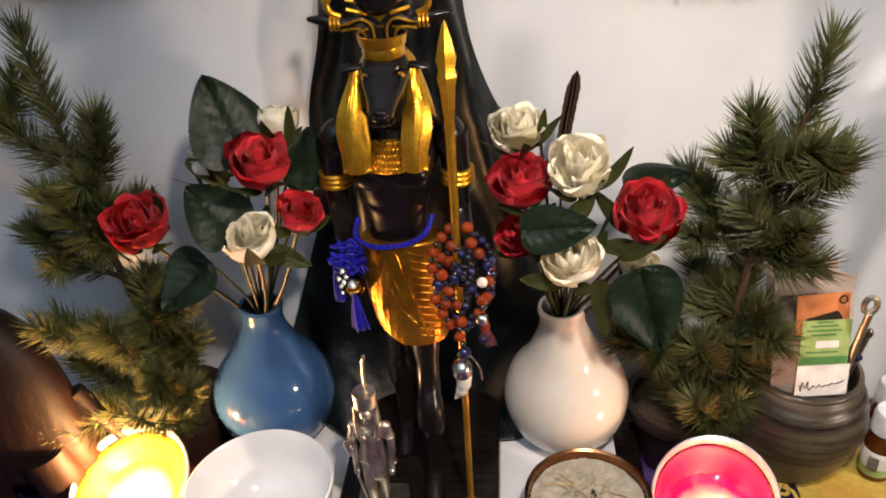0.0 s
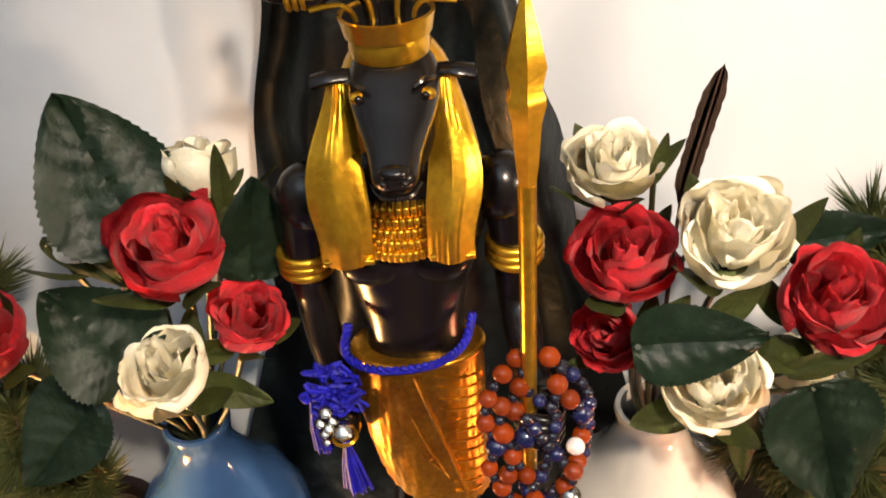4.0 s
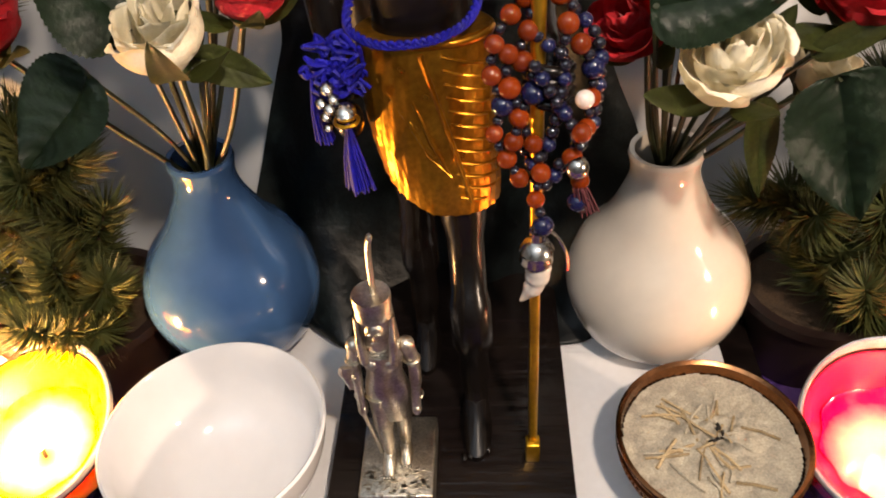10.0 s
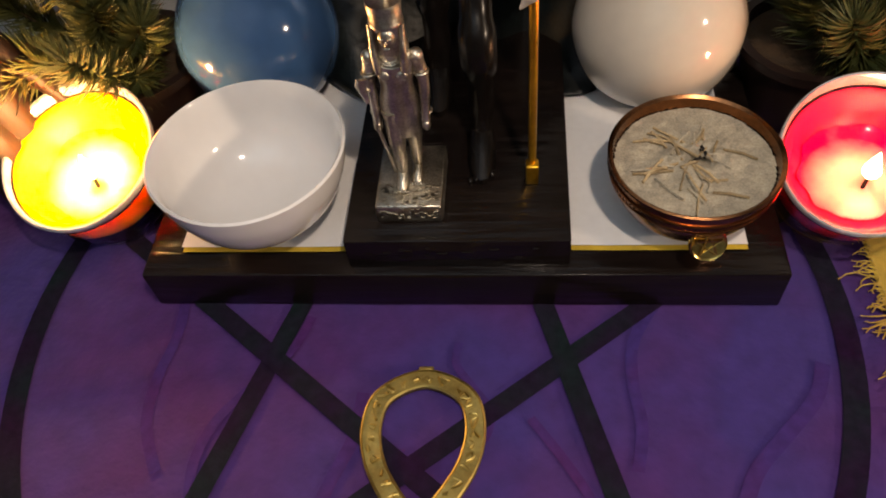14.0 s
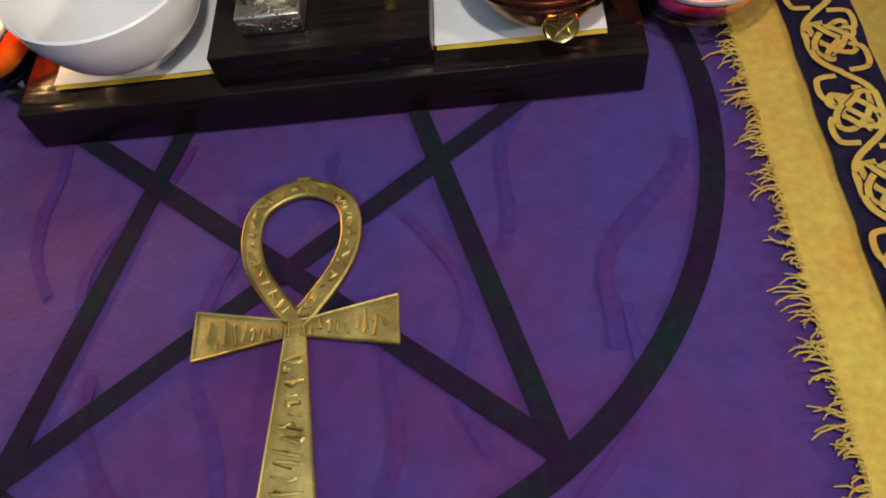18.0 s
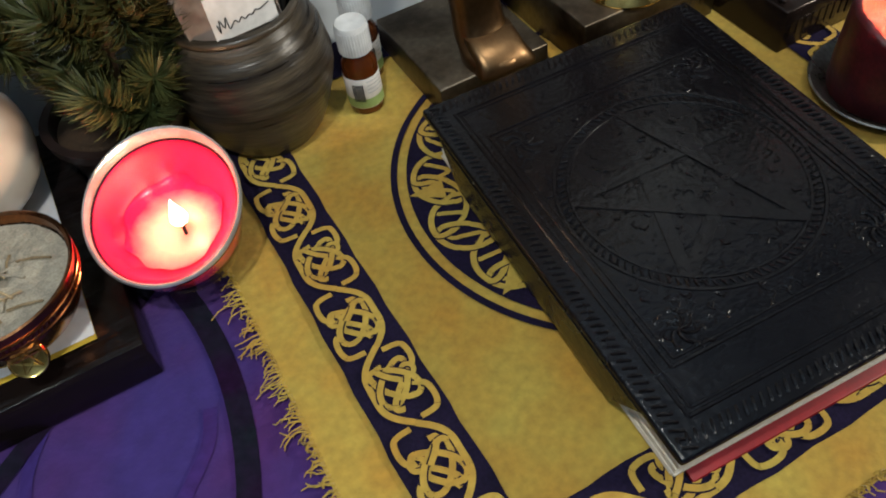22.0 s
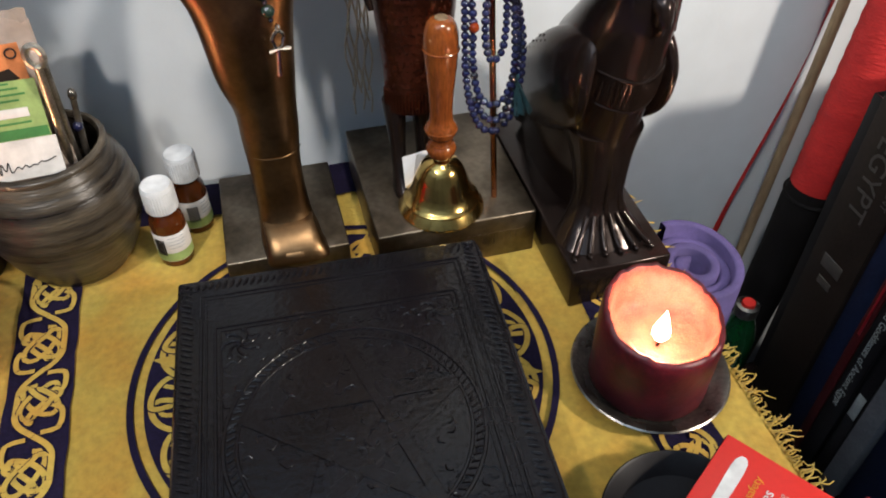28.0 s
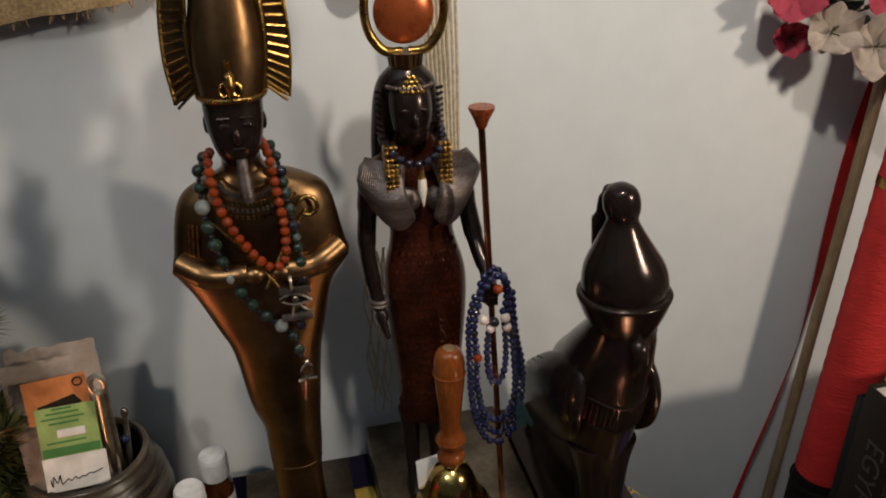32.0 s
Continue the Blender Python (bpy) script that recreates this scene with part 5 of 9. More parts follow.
for p, q in zip(rings, rings[1:]):
    for k in range(28):
        bm.faces.new((p[k], p[(k + 1) % 28], q[(k + 1) % 28], q[k])).material_index = K
bm.faces.new(rings[0]).material_index = K
bm.faces.new(rings[-1]).material_index = K
loft(smooth_sections([(0.330, 0.0002, 0.111, 0.0115, 0.011), (0.340, 0.0003, 0.104, 0.0105, 0.013), (0.350, 0.0004, 0.100, 0.0115, 0.0125), (0.358, 0.0004, 0.101, 0.0115, 0.011)], 4), 26, bm, K)
for s in (-1, 1):
    tube(smooth_line([(0.0006 + s * 0.0070, 0.0735, 0.3470), (0.0006 + s * 0.0045, 0.0690, 0.3458), (0.0006, 0.0672, 0.3458)], 4), 0.0008, 6, bm, K)
    tube(smooth_line([(s * 0.0130, 0.0965, 0.3690), (s * 0.0105, 0.0915, 0.3705), (s * 0.0072, 0.0900, 0.3690)], 4), 0.0009, 6, bm, K)
ball((0.0006, 0.0694, 0.3532), 0.0042, bm, K, 16, 10, (1.1, 0.8, 0.5))
for s in (-1, 1):
    ball((0.0006 + s * 0.0030, 0.0662, 0.3512), 0.0011, bm, K, 8, 6)
    ball((0.0006 + s * 0.0100, 0.0925, 0.3655), 0.0030, bm, GD, 14, 8, (0.95, 0.8, 0.7))
    ball((0.0006 + s * 0.0098, 0.0902, 0.3660), 0.0013, bm, K, 10, 6)
    tube(smooth_line([(s * 0.013, 0.107, 0.3668), (s * 0.019, 0.1055, 0.3672), (s * 0.0255, 0.106, 0.3655)], 5), [0.0036] * 5 + [0.0042] * 5 + [0.001], 10, bm, K, flat=0.55)
# crown: band, cup, wavy horns, panel with black disc, cobras
lathe([(0.0118, 0.0), (0.0126, 0.003), (0.0120, 0.0062), (0.0134, 0.0068), (0.0146, 0.0128), (0.0135, 0.0130), (0.0118, 0.0085), (0, 0.008)], 32, bm, GD, (0.0, 0.108, 0.3728))
lathe([(0.0132, 0.0), (0.0142, 0.0042), (0, 0.004)], 28, bm, K, (0.0, 0.108, 0.3808))
for s in (-1, 1):
    horn = smooth_line([(s * 0.0035, 0.106, 0.3815), (s * 0.0045, 0.105, 0.3905), (s * 0.010, 0.1035, 0.3948), (s * 0.020, 0.1035, 0.3925), (s * 0.030, 0.104, 0.3945), (s * 0.0405, 0.1045, 0.3960)], 7)
    tube(horn, [0.0024] * 20 + [0.0034] * 10 + [0.0030 - 0.0004 * i for i in range(6)], 10, bm, K)
    tube([(x, y - 0.0026, z + 0.0004) for x, y, z in horn[:26]], 0.0008, 6, bm, GD)
    tube(smooth_line([(s * 0.0080, 0.1035, 0.3815), (s * 0.0090, 0.1015, 0.3875), (s * 0.0125, 0.1005, 0.3905), (s * 0.021, 0.1008, 0.3895)], 6), 0.0008, 6, bm, GD)
    for k in range(3):
        tube([(s * (0.0225 + 0.0022 * k) + 0.0033 * 0, 0.1037 + 0.0036 * math.cos(t), 0.3930 + 0.0036 * math.sin(t)) for t in (math.tau * i / 14 for i in range(15))], 0.0009, 6, bm, GD, caps=False)
    tube(smooth_line([(s * 0.0215, 0.104, 0.3965), (s * 0.0268, 0.103, 0.3995), (s * 0.0282, 0.103, 0.4055), (s * 0.0250, 0.103, 0.4105), (s * 0.0268, 0.102, 0.4150)], 6), [0.0019] * 12 + [0.0026] * 8 + [0.0018] * 5, 8, bm, GD)
    ball((s * 0.0268, 0.103, 0.4205), 0.0044, bm, K, 14, 10)
    ball((s * 0.0268, 0.101, 0.4205), 0.0046, bm, GD, 14, 10, (1, 0.3, 1))
hexagon = [(0.0185 * math.cos(math.tau * (k + 0.5) / 6), 0.029 * math.sin(math.tau * (k + 0.5) / 6)) for k in range(6)]
front = [bm.verts.new((x, 0.1045, 0.4215 + z)) for x, z in hexagon]
back = [bm.verts.new((x, 0.1105, 0.4215 + z)) for x, z in hexagon]
for q in [front, back] + [[front[k], front[(k + 1) % 6], back[(k + 1) % 6], back[k]] for k in range(6)]:
    bm.faces.new(q).material_index = GD
for k in range(9):
    for s in (-1, 1):
        z = 0.3975 + 0.0055 * k
        tube([(s * 0.0065, 0.1030, z), (s * 0.0175, 0.1030, z + 0.003)], 0.0011, 6, bm, GD)
ball((0.0, 0.1015, 0.4095), 0.0130, bm, K, 28, 18, (1, 0.55, 1))
# spear
sp0, sp1 = Vector((0.0366, 0.0500, T0)), Vector((0.0378, 0.0722, 0.345))
tube([sp0, sp0.lerp(sp1, 0.35), sp0.lerp(sp1, 0.7), sp1], [0.0021, 0.0022, 0.0025, 0.0028], 8, bm, GD)
block(sp0.x - 0.0034, sp0.x + 0.0034, sp0.y - 0.0034, sp0.y + 0.0034, T0, T0 + 0.014, 0.001, bm, GD)
up = (sp1 - sp0).normalized()
tube([sp1 + up * d for d in (0.0, 0.007, 0.019, 0.0245, 0.0265, 0.0285, 0.035, 0.044, 0.0525, 0.0545)], [0.0028, 0.0037, 0.0046, 0.0060, 0.0058, 0.0048, 0.0062, 0.0040, 0.0014, 0.0005], 6, bm, GD)
part("ram_headed_statue", bm, [BLACK, GOLD, SHADEDGOLD], None, "black and gold Egyptian ram-headed figure holding a spear", category="statue", angle=50)

# ---- strings of beads on the ram-headed statue ----
def bead_string(name, label, path, kinds, seed, sizes, cat="necklace", cord=None):
    """Beads threaded along a path: each bead an object of its own. kinds: materials in turn; sizes: radius for each kind."""
    ob = thing(name, label, cat, at(0, 0, 0))
    pts = [Vector(p) for p in smooth_line(path, 24)]
    r = random.Random(seed)
    s, i, k = 0.0, 0, 0
    cum = [0.0]
    for a, b in zip(pts, pts[1:]):
        cum.append(cum[-1] + (b - a).length)
    total = cum[-1]

    def where(d):
        j = max(0, min(len(cum) - 2, next((q for q in range(len(cum) - 1) if cum[q + 1] >= d), len(cum) - 2)))
        t = (d - cum[j]) / max(1e-9, cum[j + 1] - cum[j])
        return pts[j].lerp(pts[j + 1], t)
    meshes = {}
    while s < total:
        mt = kinds[k % len(kinds)]
        rad = sizes[k % len(kinds)] * r.uniform(0.93, 1.07)
        c = where(min(total, s + rad))
        key = mt.name
        if key not in meshes:
            mb = finish(ball((0, 0, 0), 1.0, None, 0, 16, 10, (1, 1, 0.94)))
            me = bpy.data.meshes.new("bead")
            mb.to_mesh(me)
            mb.free()
            me.materials.append(mt)
            meshes[key] = me
        b = new("bead", meshes[key])
        b.parent = ob
        b.matrix_basis = Matrix.LocRotScale(c, Euler((r.uniform(0, 6), r.uniform(0, 6), 0)), (rad, rad, rad))
        s += rad * 1.98
        k += 1
    if cord:
        part("cord", tube([tuple(p) for p in pts[::4]], 0.0005, 5), cord, ob)
    return ob


mix = [CARNELIAN, ONYX, CARNELIAN, ONYX, CARNELIAN, ONYX, LAPIS, ONYX, CARNELIAN, ONYX]
msz = [0.0036, 0.0020, 0.0036, 0.0019, 0.0036, 0.0020, 0.0040, 0.0020, 0.0035, 0.0019]
dk = [ONYX, LAPIS, ONYX, ONYX, LAPIS]
dsz = [0.0023, 0.0026, 0.0023, 0.0023, 0.0028]
prayer = bead_string("prayer_beads", "carnelian, lapis and onyx beads looped over the statue's fist", [(0.0300, 0.068, 0.262), (0.0335, 0.0625, 0.254), (0.0295, 0.061, 0.243), (0.0345, 0.0575, 0.233), (0.0290, 0.0575, 0.222), (0.0335, 0.056, 0.212), (0.0365, 0.053, 0.2025), (0.0345, 0.051, 0.192), (0.0372, 0.049, 0.181), (0.0362, 0.048, 0.170)], mix, 1, msz)
bead_string("prayer_beads", "carnelian and onyx beads hanging from the statue's fist", [(0.0395, 0.067, 0.262), (0.0460, 0.0610, 0.258), (0.0430, 0.0575, 0.250), (0.0495, 0.0585, 0.246), (0.0535, 0.061, 0.236), (0.0530, 0.060, 0.222), (0.0505, 0.0555, 0.211), (0.0460, 0.0535, 0.203), (0.0505, 0.053, 0.196), (0.0498, 0.052, 0.188)], mix, 2, msz)
bead_string("prayer_beads", "dark onyx and lapis beads hanging from the statue's fist", [(0.0455, 0.067, 0.256), (0.0545, 0.0640, 0.246), (0.0560, 0.063, 0.232), (0.0545, 0.0615, 0.215), (0.0480, 0.0595, 0.205), (0.0430, 0.058, 0.198), (0.0375, 0.057, 0.196), (0.0325, 0.059, 0.203), (0.0300, 0.062, 0.212)], dk, 3, dsz)
bead_string("prayer_beads", "small dark beads wound round the spear", [(0.0335, 0.062, 0.250), (0.0390, 0.0585, 0.246), (0.0440, 0.0575, 0.240), (0.0395, 0.0560, 0.212), (0.0335, 0.0560, 0.200), (0.0390, 0.0535, 0.195), (0.0430, 0.0540, 0.204)], dk, 4, dsz)
bead_string("prayer_beads", "white pearl and carnelian drop beads", [(0.0503, 0.0525, 0.2335), (0.0500, 0.052, 0.2275)], [PEARL], 5, [0.0032])
bead_string("prayer_beads", "carnelian drop beads below a pearl", [(0.0498, 0.052, 0.221), (0.0496, 0.0515, 0.2125)], [CARNELIAN, ONYX], 6, [0.0034, 0.0019])
bead_string("prayer_beads", "carnelian and onyx beads clustered beside the fist", [(0.0290, 0.064, 0.258), (0.0225, 0.061, 0.250), (0.0200, 0.059, 0.238), (0.0235, 0.0575, 0.226), (0.0205, 0.0565, 0.216), (0.0245, 0.0555, 0.206), (0.0290, 0.054, 0.198)], mix, 7, msz)
bead_string("prayer_beads", "carnelian beads bunched on the fist", [(0.0265, 0.0605, 0.247), (0.0250, 0.058, 0.236), (0.0290, 0.0565, 0.224), (0.0270, 0.055, 0.213)], [CARNELIAN, ONYX], 8, [0.0037, 0.002])
bead_string("prayer_beads", "onyx and lapis beads across the fist", [(0.0330, 0.0560, 0.243), (0.0390, 0.0550, 0.232), (0.0450, 0.0545, 0.222), (0.0500, 0.0535, 0.212)], dk, 9, dsz)
tass = thing("bead_tassel", "silver bead with a maroon thread tassel", "tassel", at(0.0488, 0.0515, 0.2035))
part("cap", ball((0, 0, 0), 0.0042, None, 0, 18, 12, (1, 1, 1.05)), SILVERY, tass, "bright silver bead")
bm = bmesh.new()
rng = random.Random(21)
for k in range(40):
    a, q = rng.uniform(0, 6.28), rng.random()
    tube([(0, 0, -0.003), (0.003 * math.cos(a) * q + 0.0015, 0.003 * math.sin(a) * q, -0.009), (0.0055 * math.cos(a) * q + 0.004, 0.005 * math.sin(a) * q, -0.0165 - 0.004 * rng.random())], 0.0003, 4, bm)
part("threads", bm, MAROONTHREAD, tass, kind="stuff")
tooth = thing("tooth_pendant", "curved white tooth pendant in a chased silver cap", "pendant", at(0.0335, 0.0475, 0.1665))
part("tooth", tube(smooth_line([(0.0015, 0, -0.001), (0.0022, 0, -0.008), (0.0008, 0, -0.016), (-0.0045, 0, -0.0245)], 6), [0.0052] * 6 + [0.0048] * 4 + [0.0040] * 4 + [0.003, 0.0022, 0.0015, 0.001, 0.0004], 14), BONE, tooth)
part("cap", lathe([(0.0056, -0.004), (0.0064, -0.002), (0.0058, 0.0), (0.0066, 0.003), (0.005, 0.0062), (0.0022, 0.0075), (0.0016, 0.011), (0, 0.011)], 20, None, 0, (0.0015, 0, 0)), SILVERY, tooth, "chased silver cap")
tube_path = [(0.0015 + 0.0022 * math.cos(t), 0, 0.0125 + 0.0022 * math.sin(t)) for t in (math.tau * k / 16 for k in range(17))]
part("ring", tube(tube_path, 0.0006, 6, caps=False), SILVERY, tooth)
part("chain", tube(smooth_line([(0.0015, 0, 0.0145), (0.0075, 0.001, 0.010), (0.0125, 0.002, 0.0), (0.0135, 0.002, -0.010)], 6), 0.0007, 6), SILVERY, tooth)

# the hanging beads
for ob in [o for o in scene.collection.all_objects if o.parent is None and o.name.split('.')[0] in ('prayer_beads', 'bead_tassel', 'tooth_pendant')]:
    ob.matrix_basis = Matrix.Translation((0.002, 0.004, 0.019)) @ ob.matrix_basis

# blue cord belt with tassels and charms
belt = thing("cord_belt", "royal blue braided cord tied round the statue's waist with tassels", "belt", at(0, 0, 0))
path = [(-0.0275, 0.103, 0.2685), (-0.0295, 0.099, 0.258), (-0.020, 0.0955, 0.2525), (-0.005, 0.0945, 0.2525), (0.008, 0.0955, 0.2555), (0.016, 0.1, 0.260), (0.0195, 0.106, 0.268)]
for ph in (0, 2.1, 4.2):
    pts = [Vector(p) for p in smooth_line(path, 20)]
    part("strand", tube([(p.x + 0.0009 * math.cos(i * 0.55 + ph), p.y - 0.0006, p.z + 0.0011 * math.sin(i * 0.55 + ph)) for i, p in enumerate(pts)], 0.0010, 6), BLUECORD, belt)
rng = random.Random(17)
bm = bmesh.new()
for k in range(36):
    c = Vector((-0.0345 + rng.uniform(-0.009, 0.008), 0.090 + rng.uniform(-0.003, 0.004), 0.2465 + rng.uniform(-0.009, 0.009)))
    pts = [c + Vector((rng.uniform(-0.005, 0.005), rng.uniform(-0.002, 0.002), rng.uniform(-0.005, 0.005))) for _ in range(5)]
    tube(smooth_line([tuple(p) for p in pts], 4), 0.0009, 5, bm)
part("knot", bm, BLUECORD, belt, "tangled cord knot", kind="stuff")
for tx, ty, z0, z1 in ((-0.0330, 0.0855, 0.2275, 0.193), (-0.0445, 0.089, 0.243, 0.214)):
    bm = bmesh.new()
    for k in range(70):
        a, q = rng.uniform(0, 6.28), rng.random() ** 0.5
        sp = 0.0062 if z1 < 0.2 else 0.004
        tube([(tx, ty, z0), (tx + sp * 0.6 * q * math.cos(a), ty + sp * 0.5 * q * math.sin(a), (z0 + z1) / 2), (tx + sp * q * math.cos(a) + 0.001, ty + sp * 0.7 * q * math.sin(a), z1 + rng.uniform(0, 0.003))], 0.00042, 4, bm)
    part("tassel", bm, BLUECORD, belt, "blue thread tassel", kind="stuff")
for c, q in (((-0.0385, 0.0855, 0.2405), 0.0028), ((-0.0415, 0.0855, 0.2345), 0.0024), ((-0.0330, 0.0845, 0.2305), 0.0043), ((-0.0385, 0.0845, 0.2325), 0.0026), ((-0.0405, 0.0850, 0.2290), 0.0022), ((-0.0365, 0.0845, 0.2365), 0.0022), ((-0.0405, 0.0850, 0.2240), 0.0018)):
    part("charm", lathe([(0, -q), (q * 0.8, -q * 0.6), (q, 0), (q * 0.85, q * 0.2), (q, q * 0.35), (q * 0.5, q * 0.9), (0, q)], 14), SILVERY, belt, "bright gilt charm", m=at(*c))
part("ring_bands", tube([(-0.0330 + 0.0045 * math.cos(t), 0.0845 + 0.0045 * math.sin(t), 0.2270) for t in (math.tau * k / 20 for k in range(21))], 0.0008, 6, caps=False), GOLD, belt)

# ---- small pewter figure ----
bm = block(-0.0465, -0.0115, 0.0175, 0.062, 0.0, 0.0125, 0.0012)
rng = random.Random(6)
for k in range(90):
    x, y = rng.uniform(-0.0445, -0.0135), rng.uniform(0.0185, 0.033)
    block(x - 0.0009, x + 0.0009, y - 0.0007, y + 0.0007, 0.0122, 0.0129, 0.0, bm)
for k in range(40):
    x, z = rng.uniform(-0.0445, -0.0135), rng.uniform(0.002, 0.010)
    block(x - 0.0008, x + 0.0008, 0.0171, 0.0178, z - 0.001, z + 0.001, 0.0, bm)
cx, cy, b0 = -0.0290, 0.043, 0.0122
for sd, dy in ((-1, -0.004), (1, 0.002)):
    tube(smooth_line([(cx + sd * 0.0036, cy + dy, b0 + 0.003), (cx + sd * 0.0040, cy + dy * 0.9, b0 + 0.020), (cx + sd * 0.0046, cy + dy * 0.4, b0 + 0.046)], 5), [0.0027] * 3 + [0.0034] * 3 + [0.0044] * 4 + [0.0054], 14, bm)
    loft([(b0, cx + sd * 0.0038, cy + dy - 0.005, 0.0034, 0.0080), (b0 + 0.0022, cx + sd * 0.0038, cy + dy - 0.0045, 0.0032, 0.0076), (b0 + 0.0055, cx + sd * 0.0038, cy + dy, 0.0026, 0.003)], 14, bm)
    for k in range(4):
        ball((cx + sd * 0.0038 - 0.0022 + 0.0015 * k, cy + dy - 0.0122, b0 + 0.0013), 0.0010, bm, 0, 6, 5, (0.8, 1.3, 0.9))
    arm = [(cx + sd * 0.0108, cy, b0 + 0.0765), (cx + sd * 0.0128, cy + 0.001, b0 + 0.063), (cx + sd * 0.0126, cy - 0.001, b0 + 0.050), (cx + sd * 0.0120, cy - 0.003, b0 + 0.040)]
    tube(smooth_line(arm, 5), [0.0032] * 5 + [0.0027] * 5 + [0.0022] * 5 + [0.0024], 12, bm)
    ball((cx + sd * 0.0120, cy - 0.0035, b0 + 0.0375), 0.0029, bm, 0, 12, 8, (0.8, 1, 1.2))
    ball((cx + sd * 0.0108, cy, b0 + 0.0770), 0.0037, bm, 0, 14, 10)
    for z, r in ((0.068, 0.0034), (0.0435, 0.0028)):
        tube([(cx + sd * 0.0123 + r * math.cos(t), cy + r * math.sin(t), b0 + z) for t in (math.tau * k / 14 for k in range(15))], 0.0006, 5, bm, caps=False)
    # wig lappet on the breast, breast, eye
    tube(smooth_line([(cx + sd * 0.0070, cy - 0.0020, b0 + 0.096), (cx + sd * 0.0068, cy - 0.0050, b0 + 0.086), (cx + sd * 0.0060, cy - 0.0068, b0 + 0.0735)], 5), [0.0020] * 5 + [0.0026] * 5 + [0.0022], 10, bm, flat=0.7)
    ball((cx + sd * 0.0042, cy - 0.0048, b0 + 0.0695), 0.0030, bm, 0, 12, 8, (1, 0.6, 0.9))
    ball((cx + sd * 0.0021, cy - 0.0084, b0 + 0.0920), 0.0010, bm, 0, 8, 6, (1.3, 0.6, 0.6))
loft(smooth_sections([(b0 + 0.030, cx, cy, 0.0088, 0.0055), (b0 + 0.045, cx, cy, 0.0100, 0.0064), (b0 + 0.052, cx, cy, 0.0096, 0.0060), (b0 + 0.061, cx, cy, 0.0078, 0.0052), (b0 + 0.070, cx, cy, 0.0094, 0.0058), (b0 + 0.078, cx, cy, 0.0100, 0.0048), (b0 + 0.083, cx, cy, 0.0042, 0.004)], 4), 22, bm)
for j in range(3):
    tube([(cx + (0.0040 + 0.0013 * j) * math.cos(a), cy - 0.0050 - 0.0004 * j, b0 + 0.0800 + (0.0030 + 0.0014 * j) * math.sin(a)) for a in (radians(195 + 15 * k) for k in range(11))], 0.0006, 5, bm)
# wig, face, flat-topped cap with its rim, plume
loft(smooth_sections([(b0 + 0.078, cx, cy + 0.0015, 0.0085, 0.0058), (b0 + 0.088, cx, cy + 0.0010, 0.0080, 0.0066), (b0 + 0.097, cx, cy + 0.0005, 0.0076, 0.0070)], 4), 20, bm)
ball((cx, cy - 0.0042, b0 + 0.0905), 0.0050, bm, 0, 18, 12, (0.86, 0.84, 1.2))
ball((cx, cy - 0.0088, b0 + 0.0898), 0.0010, bm, 0, 8, 6, (0.7, 1, 1.5))
tube([(cx - 0.0014, cy - 0.0080, b0 + 0.0868), (cx + 0.0014, cy - 0.0080, b0 + 0.0868)], 0.0005, 5, bm)
lathe([(0.0070, 0), (0.0078, 0.0006), (0.0078, 0.0020), (0.0074, 0.0024), (0.0080, 0.0105), (0.0076, 0.0116), (0.0060, 0.0112), (0, 0.0112)], 28, bm, 0, (cx, cy + 0.0002, b0 + 0.0955))
tube(smooth_line([(cx + 0.0008, cy + 0.002, b0 + 0.105), (cx + 0.0012, cy + 0.002, b0 + 0.122), (cx + 0.0026, cy + 0.0005, b0 + 0.1345), (cx + 0.0038, cy - 0.0018, b0 + 0.1360)], 5), [0.0025] * 10 + [0.0021] * 5 + [0.0016], 10, bm, flat=0.5)
tube([(cx - 0.0128, cy - 0.004, b0 + 0.060), (cx - 0.0120, cy - 0.005, b0 + 0.038), (cx - 0.0075, cy - 0.004, b0 + 0.004)], 0.0010, 6, bm)
loft([(b0 + 0.052, cx - 0.0150, cy - 0.003, 0.0012, 0.0010), (b0 + 0.062, cx - 0.0160, cy - 0.003, 0.0036, 0.0010), (b0 + 0.066, cx - 0.0155, cy - 0.003, 0.0030, 0.0010)], 12, bm)
part("pewter_figurine", bm, PEWTER, None, "small pewter Egyptian figure with a tall plume on its base", m=at(0.0015, 0.004, 0.0526), category="figurine", angle=50)

# ---- bowls ----
STICKASH = mat("pale_burnt_stick", (0.40, 0.30, 0.17), 0.9, vary=0.3, scale=120, second=(0.24, 0.17, 0.09), per_object=0.3)
bowl = thing("white_bowl", "empty white glazed china bowl on white paper", "bowl", at(-0.1135, 0.0455, 0.0338))
part("body", lathe([(0, 0.004), (0.021, 0.004), (0.0225, 0.0), (0.0245, 0.0005), (0.0255, 0.005)] + curve_profile([(0.027, 0.006), (0.042, 0.019), (0.050, 0.036), (0.0532, 0.051)], 5) + [(0.0534, 0.0525), (0.0522, 0.0535), (0.0510, 0.0522)] + curve_profile([(0.0492, 0.044), (0.043, 0.024), (0.029, 0.0105), (0.012, 0.0075)], 5) + [(0, 0.007)], 72), WHITEGLAZE, bowl)
cense = thing("incense_bowl", "copper bowl with a pentacle medallion, full of pale ash", "bowl", at(0.1185, 0.0455, 0.0338))
part("body", lathe([(0, 0.003), (0.017, 0.003), (0.0185, 0.0), (0.0205, 0.001)] + curve_profile([(0.022, 0.004), (0.033, 0.012), (0.0405, 0.026), (0.0430, 0.0405)], 5) + [(0.0438, 0.0412), (0.0438, 0.0425), (0.0428, 0.0430), (0.0412, 0.0418), (0.0395, 0.030), (0, 0.0255)], 64), COPPER, cense)
